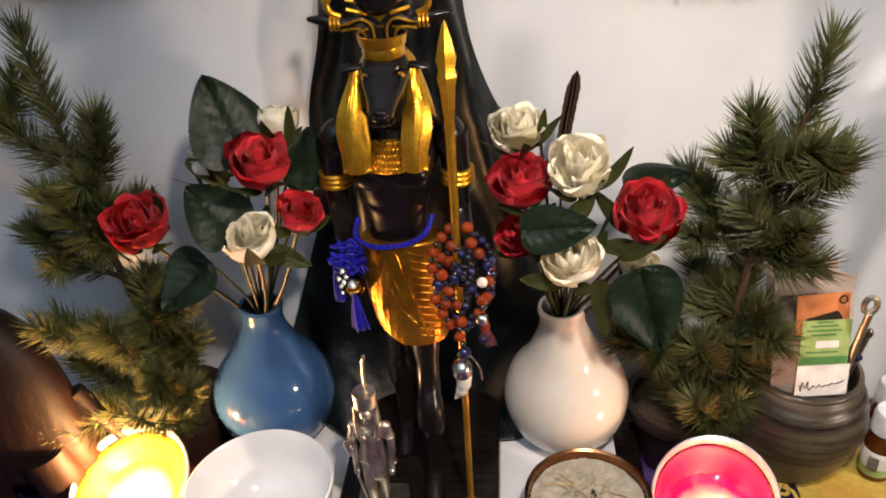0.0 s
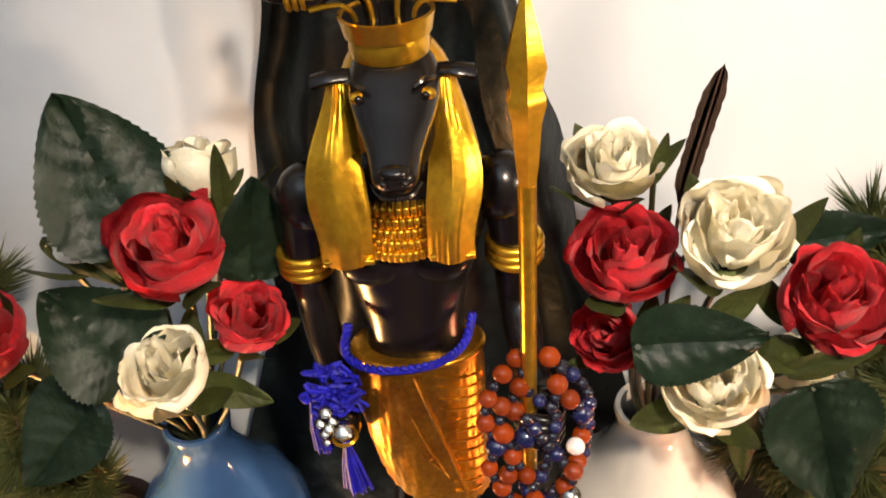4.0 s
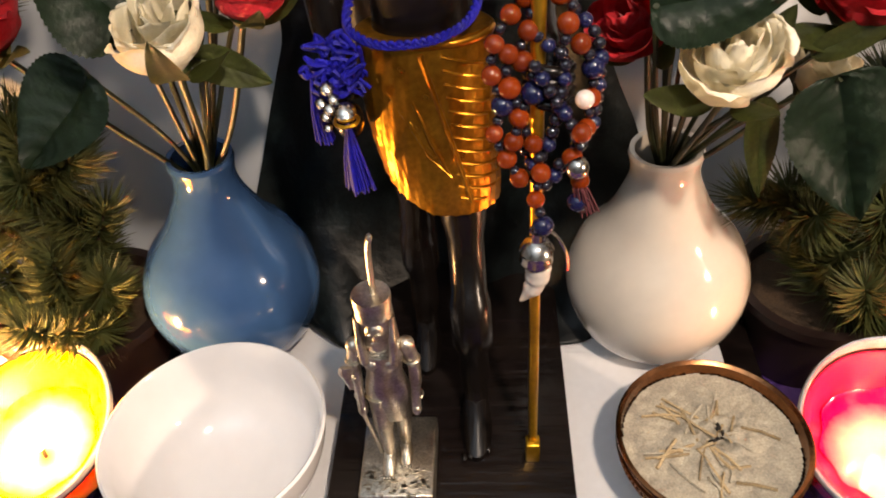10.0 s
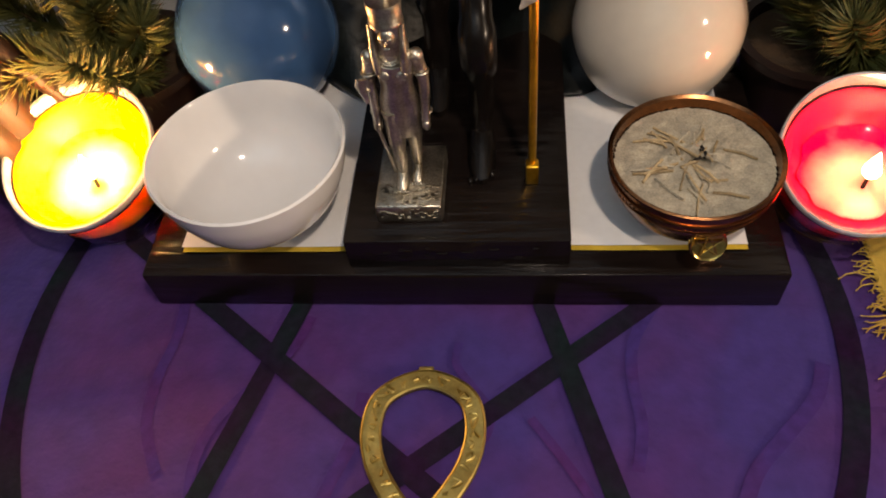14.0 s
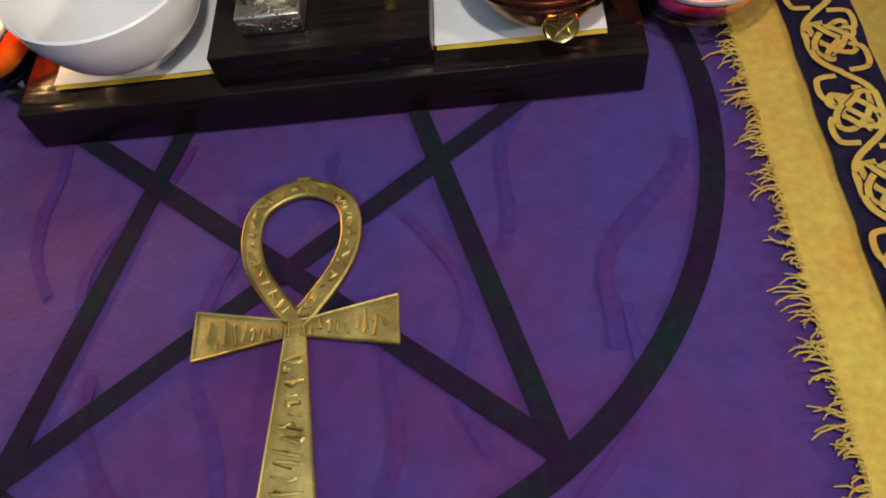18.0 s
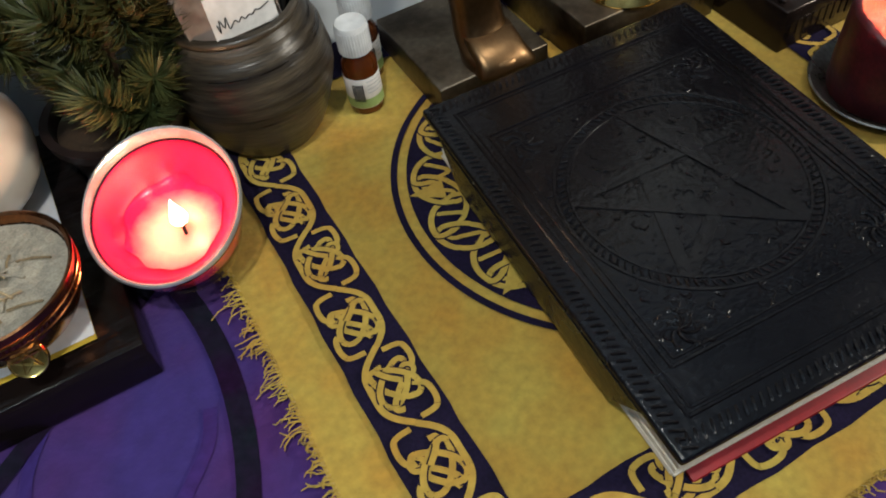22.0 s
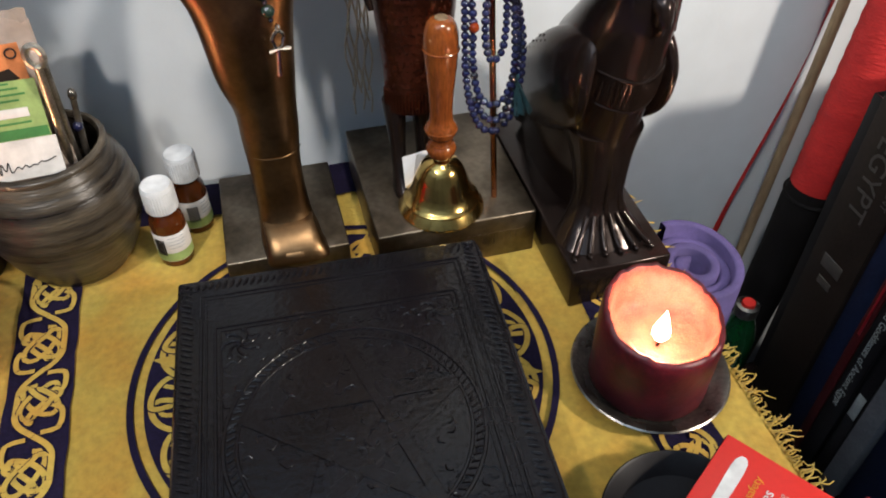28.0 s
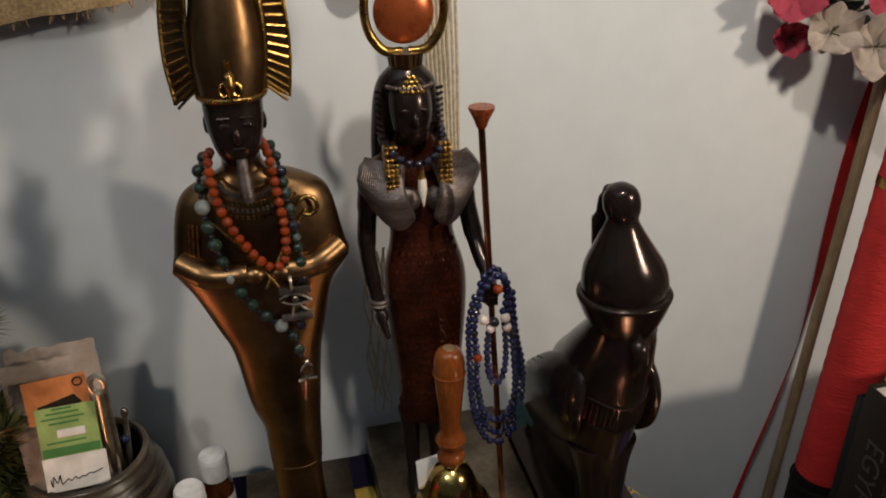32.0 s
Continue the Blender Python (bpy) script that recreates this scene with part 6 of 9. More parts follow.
for z, r0 in ((0.0355, 0.0428), (0.0300, 0.0416)):
    part("relief_band", tube([(r0 * math.cos(t), r0 * math.sin(t), z) for t in (math.tau * k / 64 for k in range(65))], 0.0006, 6, caps=False), COPPER, cense)
bm = bmesh.new()
for k in range(90):
    t = math.tau * k / 90
    tube([(0.0422 * math.cos(t), 0.0422 * math.sin(t), 0.0312), (0.0424 * math.cos(t + 0.02), 0.0424 * math.sin(t + 0.02), 0.0343)], 0.0006, 4, bm)
part("relief_frieze", bm, COPPER, cense, kind="stuff")
rng = random.Random(31)
ash = sheet(-0.0418, 0.0418, -0.0418, 0.0418, 0, 0.0016, 100, 100, 60, 2)
for v in list(ash.verts):
    rr = math.hypot(v.co.x, v.co.y)
    if rr > 0.0403:
        ash.verts.remove(v)
    else:
        near = math.exp(-((v.co.x - 0.002) ** 2 + (v.co.y - 0.003) ** 2) / 0.00022)
        v.co.z = 0.0360 + v.co.z * 0.6 + 0.0005 * noise.noise(v.co * 300) + near * (0.0022 + 0.0045 * noise.noise(v.co * 190)) - 0.006 * math.exp(-((v.co.x - 0.003) ** 2 + (v.co.y - 0.001) ** 2) / 0.000012)
part("ash", ash, ASH, cense, "pale grey incense ash")
for k in range(40):
    a, q = rng.uniform(0, 6.28), rng.uniform(0.004, 0.028)
    c = Vector((q * math.cos(a), q * math.sin(a), 0.0372 + 0.0014 * math.exp(-q * q / 0.0002)))
    turn = a + rng.gauss(0, 0.5)
    d = Vector((math.cos(turn), math.sin(turn), rng.uniform(-0.10, 0.04))) * min(rng.uniform(0.004, 0.011), 0.037 - q)
    part("incense_ash_stick", tube([tuple(c - d), tuple(c + Vector((rng.uniform(-0.001, 0.001), rng.uniform(-0.001, 0.001), 0.0004))), tuple(c + d)], rng.uniform(0.0005, 0.0009), 5), STICKASH if k % 3 else ASH, cense)
for k in range(9):
    c = Vector((0.002 + rng.uniform(-0.005, 0.005), 0.003 + rng.uniform(-0.005, 0.005), 0.0372))
    part("charred_stub", tube([tuple(c), tuple(c + Vector((rng.uniform(-0.002, 0.002), rng.uniform(-0.002, 0.002), 0.003)))], 0.0008, 5), WICK, cense)
med = part("medallion", lathe([(0, 0.0022), (0.0075, 0.0022), (0.0085, 0.0028), (0.0092, 0.002), (0.0095, 0)], 28), BRIGHT_BRASS, cense, "round brass pentacle medallion", m=pose(0.004, -0.0395, 0.0195, 62, 0, 4))
st = [(0.0068 * math.cos(radians(90 + 144 * k)), 0.0068 * math.sin(radians(90 + 144 * k))) for k in range(6)]
for a, b in zip(st, st[1:]):
    part("star_bar", tube([(*a, 0.0026), (*b, 0.0026)], 0.0006, 5), BRIGHT_BRASS, med)

# ---- glass candles ----
def flame_bm(h, r):
    return lathe(curve_profile([(0, 0), (r * 0.75, h * 0.16), (r, h * 0.33), (r * 0.6, h * 0.62), (r * 0.18, h * 0.88), (0, h)], 5), 16)


def glass_candle(name, label, wax, colours, m, a, h, lean, tilt, level, power, tint):
    """A tapered thick-rimmed glass holding wax; lean: how far the rim's centre stands off the base, tilt: the slope of the rim's plane; the flame is a real lamp."""
    ob = thing(name, label, "candle", m)

    def slope(bm2):
        for v in bm2.verts:
            q = v.co.z / h
            v.co.z += q * (tilt[0] * v.co.x + tilt[1] * v.co.y)
            v.co.x, v.co.y = v.co.x + lean[0] * q, v.co.y + lean[1] * q
        return bm2

    def melt(bm2, lo, hi):
        for v in bm2.verts:
            q = math.hypot(v.co.x, v.co.y) / a
            if lo < q < hi and v.co.z > level - 0.006:
                t = math.atan2(v.co.y, v.co.x)
                f = 1 + 0.13 * noise.noise(Vector((math.cos(t) * 2.6, math.sin(t) * 2.6, 7.0)))
                v.co.x, v.co.y = v.co.x * f, v.co.y * f
        return slope(bm2)
    glass = part("glass", slope(lathe([(0, 0), (a * 0.60, 0.0), (a * 0.66, h * 0.04), (a * 0.76, h * 0.25), (a * 0.87, h * 0.55), (a * 0.97, h * 0.88), (a * 0.93, h * 0.90), (a * 0.83, h * 0.55), (a * 0.72, h * 0.27), (a * 0.5, h * 0.14), (0, h * 0.13)], 72)), GLASS, ob, "clear glass body")
    glass.visible_shadow = False
    part("rim", slope(lathe([(a * 0.965, h * 0.90), (a * 0.995, h * 0.94), (a, h * 0.98), (a * 0.985, h), (a * 0.96, h * 0.997), (a * 0.94, h * 0.975), (a * 0.93, h * 0.93), (a * 0.94, h * 0.90), (a * 0.965, h * 0.90)], 72)), RIMGLASS, ob, "thick silvery glass rim")
    part("wax", melt(lathe([(0, h * 0.14), (a * 0.48, h * 0.15), (a * 0.71, h * 0.28), (a * 0.82, h * 0.56), (a * 0.915, h * 0.90), (a * 0.90, h * 0.90), (a * 0.84, level + 0.012), (a * 0.76, level + 0.003), (a * 0.66, level), (a * 0.60, level - 0.003), (0, level - 0.004)], 72), 0.45, 0.70), wax, ob)
    # the pool's pale centre puts the flame's glow into the colour
    part("molten_pool", melt(lathe([(a * 0.64, level + 0.0002), (a * 0.58, level - 0.0016), (a * 0.25, level - 0.0024), (0, level - 0.0026)], 48), 0.45, 0.70), pool_wax(name + "_pool", *colours, lean, a * 0.64), ob, "pale molten wax pool")
    q = Vector((lean[0] * level / h + 0.004, lean[1] * level / h - 0.008, level))
    part("wick", tube([tuple(q - Vector((0, 0, 0.004))), tuple(q + Vector((0.0005, 0, 0.004)))], 0.0011, 6), WICK, ob, "charred wick")
    part("flame", flame_bm(0.020, 0.0046), FLAME, ob, "bright candle flame", m=Matrix.Translation(q + Vector((0.0005, 0, 0.003))))
    lamp(name + "_light", "POINT", power, tint, Matrix.Translation(m @ (q + Vector((0.0005, 0, 0.021)))), 0.006)
    return ob


RIMGLASS = mat("thick_rim_glass", (0.55, 0.56, 0.58), 0.12, metal=0.55, vary=0.1, scale=60, second=(0.30, 0.31, 0.33))
glass_candle("red_glass_candle", "lit red wax candle in a clear glass with a thick rim", WAX_RED, ((0.82, 0.004, 0.060), (0.90, 0.30, 0.26)), at(0.2080, 0.0720, 0.001), 0.0432, 0.064, (-0.0005, -0.0165), (0.15, 0.36), 0.043, 0.30, (1.0, 0.52, 0.26))
glass_candle("yellow_glass_candle", "lit yellow wax candle in a clear glass with a thick rim", WAX_YELLOW, ((0.90, 0.32, 0.015), (0.92, 0.62, 0.22)), at(-0.2245, 0.0755, 0.001), 0.0460, 0.062, (-0.0022, -0.0078), (0.0, 0.36), 0.042, 2.6, (1.0, 0.58, 0.24))

# carved dark wood at the far end of the table
drift = thing("carved_wood_ornament", "dark polished carved wooden ornament on the table", "ornament", at(-0.315, 0.095, 0.001))
bm = bmesh.new()
loft(smooth_sections([(0.06, 0.0, 0.0, 0.055, 0.03), (0.10, -0.004, 0.0, 0.055, 0.032), (0.15, -0.006, 0.002, 0.048, 0.030), (0.185, -0.008, 0.004, 0.034, 0.024), (0.200, -0.01, 0.005, 0.016, 0.012)], 4), 28, bm)
part("body", bm, DRIFT, drift)
for x, y, s in ((0.028, -0.018, 1), (-0.030, -0.02, 1), (0.032, 0.02, 1), (-0.03, 0.02, 1)):
    part("leg", tube(smooth_line([(x * 0.8, y, 0.085), (x * 1.1, y, 0.045), (x * 1.25, y * 1.1, 0.0)], 5), [0.02] * 5 + [0.015] * 5 + [0.012], 12), DRIFT, drift)
part("tail", tube(smooth_line([(0.045, 0.01, 0.12), (0.062, 0.014, 0.08), (0.075, 0.018, 0.045)], 6), [0.008] * 6 + [0.006] * 6 + [0.004], 10), DRIFT, drift)

# ---- black leather book ----
GRIMOIRE_M = pose(0.3530, -0.190, 0.0042, 0.4, -0.6, -3.0)
book = thing("leather_book", "thick black tooled leather book lying on yellow cloth", "book", GRIMOIRE_M)
BW, BL, BT = 0.187, 0.247, 0.042
part("back_cover", block(0.012, BW, -0.001, BL - 0.01, 0.0, 0.003, 0.0012), REDCOVER, book, "red lower cover board")
part("cover_flap", loft([(0.013, -0.0008, 0.125, 0.0012, 0.078), (0.022, -0.0016, 0.125, 0.0014, 0.084), (0.038, -0.0008, 0.125, 0.0014, 0.100)], 24, power=7), LEATHER, book, "leather turned down over the page edges")
rng = random.Random(12)
for k in range(26):
    z0 = 0.0032 + 0.0325 * k / 26
    o = rng.uniform(-0.0012, 0.0016)
    s = 0.004 * (k / 26) ** 1.5
    part("page_sheaf", block(0.005 + s + rng.uniform(-0.0008, 0.0008), BW - 0.006 + s, 0.0055 + o, BL - 0.005 + o * 0.5, z0, z0 + 0.0325 / 26 * 0.93, 0.0), PAGES, book, smooth=False)
part("spine", loft([(0.002, BW - 0.002, BL / 2, 0.0045, BL / 2), (0.02, BW + 0.001, BL / 2, 0.0055, BL / 2), (0.040, BW - 0.001, BL / 2, 0.0045, BL / 2)], 24, power=8), LEATHER, book)
cover = part("front_cover", block(-0.0015, BW + 0.002, -0.002, BL + 0.002, 0.0362, BT, 0.0022, segments=3), LEATHER, book, "tooled black leather cover")
cz = BT
# whip-stitched border, rectangle and circle borders, pentagram, foliage relief
bm = bmesh.new()
edge = [(0.0, 0.0), (BW, 0.0), (BW, BL), (0.0, BL), (0.0, 0.0)]
for (ax, ay), (bx, by) in zip(edge, edge[1:]):
    ln = math.hypot(bx - ax, by - ay)
    k = int(ln / 0.0042)
    ux_, uy_ = (bx - ax) / ln, (by - ay) / ln
    for i in range(k):
        t = (i + 0.5) / k
        x, y = ax + (bx - ax) * t, ay + (by - ay) * t
        nx, ny = -(by - ay) / ln, (bx - ax) / ln
        tube([(x + nx * 0.0022 - ux_ * 0.001, y + ny * 0.0022 - uy_ * 0.001, cz - 0.0004), (x + nx * 0.0050, y + ny * 0.0050, cz + 0.0003), (x + nx * 0.0082 + ux_ * 0.0016, y + ny * 0.0082 + uy_ * 0.0016, cz - 0.0004)], 0.0009, 5, bm)
part("rope_border", bm, LEATHER, cover, "tooled rope border round the cover", kind="stuff")


def frame_line(pts, r, nm):
    part(nm, tube([(x, y, cz - r * 0.15) for x, y in pts], r, 6, caps=False, flat=0.75), LEATHER, cover)


for d, r in ((0.0135, 0.0013), (0.0165, 0.0009)):
    frame_line([(d, d), (BW - d, d), (BW - d, BL - d), (d, BL - d), (d, d)], r, "border_line")
FX0, FX1, FY0, FY1 = 0.0215, BW - 0.0215, 0.036, BL - 0.040
for d, r in ((0.0, 0.0013), (0.0032, 0.0009)):
    frame_line([(FX0 + d, FY0 + d), (FX1 - d, FY0 + d), (FX1 - d, FY1 - d), (FX0 + d, FY1 - d), (FX0 + d, FY0 + d)], r, "frame_line")
CX, CY, CR = BW / 2, (FY0 + FY1) / 2, 0.0685
for r0, w in ((CR, 0.0014), (CR - 0.007, 0.0012)):
    frame_line([(CX + r0 * math.cos(t), CY + r0 * math.sin(t)) for t in (math.tau * k / 72 for k in range(73))], w, "ring_line")
star = [(CX + (CR - 0.007) * math.cos(radians(90 + 144 * k)), CY + (CR - 0.007) * math.sin(radians(90 + 144 * k))) for k in range(6)]
for a, b in zip(star, star[1:]):
    d = Vector((b[0] - a[0], b[1] - a[1])).normalized()
    n2 = Vector((-d.y, d.x)) * 0.0034
    part("star_band", plate([(a[0] + n2.x, a[1] + n2.y), (a[0] - n2.x, a[1] - n2.y), (b[0] - n2.x, b[1] - n2.y), (b[0] + n2.x, b[1] + n2.y)], cz - 0.0004, cz + 0.0004 + 0.00012 * star.index(a)), LEATHER, cover)
    for s in (-1, 1):
        frame_line([(a[0] + n2.x * s, a[1] + n2.y * s), (b[0] + n2.x * s, b[1] + n2.y * s)], 0.00055, "star_edge")
bm = bmesh.new()
for k in range(96):
    t = math.tau * k / 96
    r0 = CR - 0.0035
    tube([(CX + (r0 - 0.0018) * math.cos(t), CY + (r0 - 0.0018) * math.sin(t), cz), (CX + (r0 + 0.0018) * math.cos(t + 0.03), CY + (r0 + 0.0018) * math.sin(t + 0.03), cz)], 0.0008, 5, bm)
rng = random.Random(9)
for k in range(520):
    a, q = rng.uniform(0, math.tau), math.sqrt(rng.random()) * (CR - 0.009)
    ball((CX + q * math.cos(a), CY + q * math.sin(a), cz - 0.0002), 0.0008, bm, 0, 6, 4, (1, 1, 0.6))
part("stippling", bm, LEATHER, cover, kind="stuff")
bm = bmesh.new()
for sx in (-1, 1):
    for sy in (-1, 1):
        ox, oy = CX + sx * (FX1 - FX0) / 2 * 0.80, CY + sy * (FY1 - FY0) / 2 * 0.83
        for k in range(7):
            a = radians(51 * k + 20)
            pts = [(ox + 0.0035 * j * math.cos(a + 0.35 * j) * 1.0, oy + 0.0035 * j * math.sin(a + 0.35 * j), cz) for j in range(4)]
            tube(smooth_line(pts, 4), 0.0009, 5, bm)
            ball((pts[-1][0], pts[-1][1], cz), 0.0019, bm, 0, 8, 5, (1, 1, 0.45))
rng = random.Random(19)
for k in range(420):
    x, y = rng.uniform(FX0 + 0.004, FX1 - 0.004), rng.uniform(FY0 + 0.004, FY1 - 0.004)
    if math.hypot(x - CX, y - CY) > CR + 0.002 or rng.random() < 0.5:
        a = rng.uniform(0, 6.28)
        tube(smooth_line([(x, y, cz - 0.0002), (x + 0.003 * math.cos(a), y + 0.003 * math.sin(a), cz + 0.0001), (x + 0.005 * math.cos(a + 0.7), y + 0.005 * math.sin(a + 0.7), cz - 0.0002)], 3), 0.0006, 5, bm)
part("corner_foliage", bm, LEATHER, cover, "embossed corner scrolls", kind="stuff")

# ---- stoneware pot with its contents ----
PX, PY = 0.291, 0.150
pot = thing("stoneware_pot", "round grey-brown wheel-thrown stoneware pot on yellow cloth", "pot", at(PX, PY, 0.0032))
out = curve_profile([(0.030, 0.0), (0.040, 0.014), (0.0500, 0.040), (0.0525, 0.058), (0.0490, 0.078), (0.0425, 0.090), (0.0400, 0.095)], 6)
out = [(r + 0.0004 * math.sin(z * 780) + 0.0002 * math.sin(z * 2100), z) for r, z in out]
part("body", lathe([(0, 0.0)] + out + [(0.0405, 0.0995), (0.0385, 0.1005), (0.0370, 0.098), (0.0375, 0.088), (0.044, 0.07), (0.030, 0.01), (0, 0.008)], 72), POTTERY, pot)
part("rim", tube([(0.0398 * math.cos(t), 0.0398 * math.sin(t), 0.0975) for t in (math.tau * k / 48 for k in range(49))], 0.0026, 10, caps=False), POTTERY, pot)
bag = thing("herb_bag", "clear plastic bag of brown herbs with printed labels, in the pot", "bag", pose(0.288, 0.128, 0.098, -14, 0, 8))


def bag_sheet(w0, w1, h, depth, seed):
    b2 = bmesh.new()
    rows = []
    nz, nx = 16, 14
    for s in (-1, 1):
        g2 = []
        for j in range(nz + 1):
            v = j / nz
            w = w0 + (w1 - w0) * v
            g2.append([b2.verts.new(((i / nx - 0.5) * w, s * depth * (1 - v * 0.75) * math.cos((i / nx - 0.5) * math.pi) + 0.0022 * noise.noise(Vector((i * 0.35, j * 0.4, seed + s))), v * h + (0.004 * noise.noise(Vector((i * 0.5, 3, seed))) if j == nz else 0))) for i in range(nx + 1)])
        for a, b in zip(g2, g2[1:]):
            for i in range(nx):
                b2.faces.new((a[i], a[i + 1], b[i + 1], b[i]))
        rows.append(g2)
    return b2


part("film", bag_sheet(0.056, 0.060, 0.108, 0.008, 4), CLEARBAG, bag, "crinkled clear plastic film", m=at(0, 0, -0.018), angle=180)
part("inner_film", bag_sheet(0.050, 0.056, 0.112, 0.005, 9), CLEARBAG, bag, m=pose(-0.006, 0.012, -0.018, -3, 3, 4), angle=180)
part("herbs", bag_sheet(0.050, 0.044, 0.062, 0.006, 6), INCENSEBAG, bag, "brown dried herbs", m=at(0.001, 0.0, -0.016), angle=180)


def flat_label(nm, w, h, mt, m, lbl):
    return part(nm, block(-w / 2, w / 2, -0.00025, 0.00025, 0, h, 0.0001, segments=1), mt, bag, lbl, m=m)


flat_label("orange_band", 0.0385, 0.030, LABELORANGE, pose(0.0015, -0.0098, 0.050, 0, 0, 0), "orange printed band")
part("round_mark", tube([(0.0155 + 0.0028 * math.cos(t), -0.0104, 0.0745 + 0.0028 * math.sin(t)) for t in (math.tau * k / 18 for k in range(19))], 0.0005, 5, caps=False), BLACKINK, bag)
part("dark_print", plate([(-0.011, 0.062), (0.012, 0.0665), (0.016, 0.060), (-0.009, 0.054)], 0, 0.0003), BOOKBROWN, bag, m=Matrix.Translation((0, -0.0103, 0)) @ pose(0, 0, 0, 90, 0, 0))
g = flat_label("green_label", 0.0365, 0.036, LABELGREEN, pose(0.003, -0.0108, 0.024, 0, 3, 0), "light green printed label")
part("deep_green_stripe", block(-0.0175, 0.0175, -0.0006, -0.0002, 0.0015, 0.0075, 0), LABELDEEP, g)
for k, (w, z) in enumerate(((0.024, 0.0105), (0.018, 0.024), (0.026, 0.0275), (0.020, 0.031), (0.012, 0.0340))):
    part("print_line", block(-w / 2 - 0.002, w / 2 - 0.002, -0.0006, -0.0003, z, z + 0.0012, 0), LABELDEEP, g)
part("print_block", block(-0.007, 0.010, -0.0006, -0.0003, 0.0145, 0.020, 0.0004), LABELWHITE, g)
wl = flat_label("white_label", 0.0390, 0.0245, LABELWHITE, pose(0.0025, -0.0115, 0.0005, 0, 3, 0), "white label with handwriting")
pen = [(-0.0165, 0.0095), (-0.0155, 0.0045), (-0.0145, 0.0115), (-0.0125, 0.0065), (-0.0105, 0.0120), (-0.0098, 0.0052), (-0.0060, 0.0082), (-0.0040, 0.0066), (-0.0015, 0.0088), (0.0002, 0.0070), (0.0030, 0.0084), (0.0050, 0.0078), (0.0075, 0.0098), (0.0100, 0.0090), (0.0160, 0.0112)]
part("handwriting", tube(smooth_line([(x, -0.0004, z) for x, z in pen], 5), 0.00055, 5, flat=0.6), BLACKINK, wl, "black handwritten scrawl")
for nm, p0, p1, r, mt, lbl in (("metal_scoop", (0.309, 0.136, 0.06), (0.3165, 0.128, 0.168), 0.0024, PEWTER, "metal tongs with a looped end standing in the pot"), ("metal_rod", (0.316, 0.145, 0.06), (0.326, 0.138, 0.142), 0.0018, PEWTERDARK, "dark metal rod with a blue bead in the pot")):
    ob = thing(nm, lbl, "tool", at(0, 0, 0))
    part("shaft", tube([p0, tuple(Vector(p0).lerp(Vector(p1), 0.5)), p1], [r, r * 1.2, r], 10), mt, ob)
    if nm == "metal_scoop":
        q = Vector(p1)
        part("loop", tube([tuple(q + Vector((0.0045 * math.cos(t), 0.001, 0.006 + 0.0065 * math.sin(t)))) for t in (math.tau * k / 20 for k in range(21))], 0.0021, 8, caps=False), mt, ob)
        part("twin_shaft", tube([(p0[0] + 0.005, p0[1] + 0.004, p0[2]), (p1[0] + 0.003, p1[1] + 0.003, p1[2])], 0.0019, 8), mt, ob)
    else:
        part("bead", ball((0.3225, 0.1375, 0.120), 0.0032, None, 0, 12, 8), LAPIS, ob, "blue glass bead")
        part("tip", ball(p1, 0.0028, None, 0, 12, 8, (1, 1, 1.5)), mt, ob)


# ---- small oil bottles ----
def oil_bottle(x, y, rz):
    b = thing("oil_bottle", "small amber glass bottle with white label and ribbed cap", "bottle", at(x, y, 0.0032, rz), "oil bottles")
    part("glass", lathe([(0, 0), (0.0105, 0), (0.0118, 0.001), (0.0120, 0.003), (0.0120, 0.036), (0.0112, 0.0395), (0.0085, 0.0435), (0.0078, 0.047), (0, 0.047)], 36), AMBER, b, "amber glass")
    lb = part("label", lathe([(0.01215, 0.006), (0.0123, 0.0062), (0.0123, 0.030), (0.01215, 0.0302)], 48), LABELWHITE, b, "white paper label")
    part("green_print", lathe([(0.01238, 0.0065), (0.01238, 0.014)], 48), LABELGREEN, lb)
    for k in range(14):
        a = radians(215 + k * 2.6)
        part("barcode_bar", tube([(0.01242 * math.cos(a), 0.01242 * math.sin(a), 0.012), (0.01242 * math.cos(a), 0.01242 * math.sin(a), 0.026)], 0.00017 if k % 3 else 0.0003, 4), BLACKINK, lb)
    for z in (0.0275, 0.0245, 0.0215, 0.0185):
        part("print_line", tube([(0.01242 * math.cos(radians(t)), 0.01242 * math.sin(radians(t)), z) for t in range(262, 318, 6)], 0.0003, 4), GREYINK, lb)
    cap = part("cap", lathe([(0.0107, 0.047), (0.0107, 0.0655), (0.0098, 0.0672), (0.0085, 0.0668), (0, 0.0668)], 36), CAPWHITE, b, "white ribbed cap")
    bm2 = bmesh.new()
    for k in range(36):
        a = math.tau * k / 36
        tube([(0.0107 * math.cos(a), 0.0107 * math.sin(a), 0.0475), (0.0107 * math.cos(a), 0.0107 * math.sin(a), 0.064)], 0.00045, 5, bm2)
    part("ribs", bm2, CAPWHITE, cap, kind="stuff")


oil_bottle(0.356, 0.1335, 0)
oil_bottle(0.3715, 0.1655, 40)

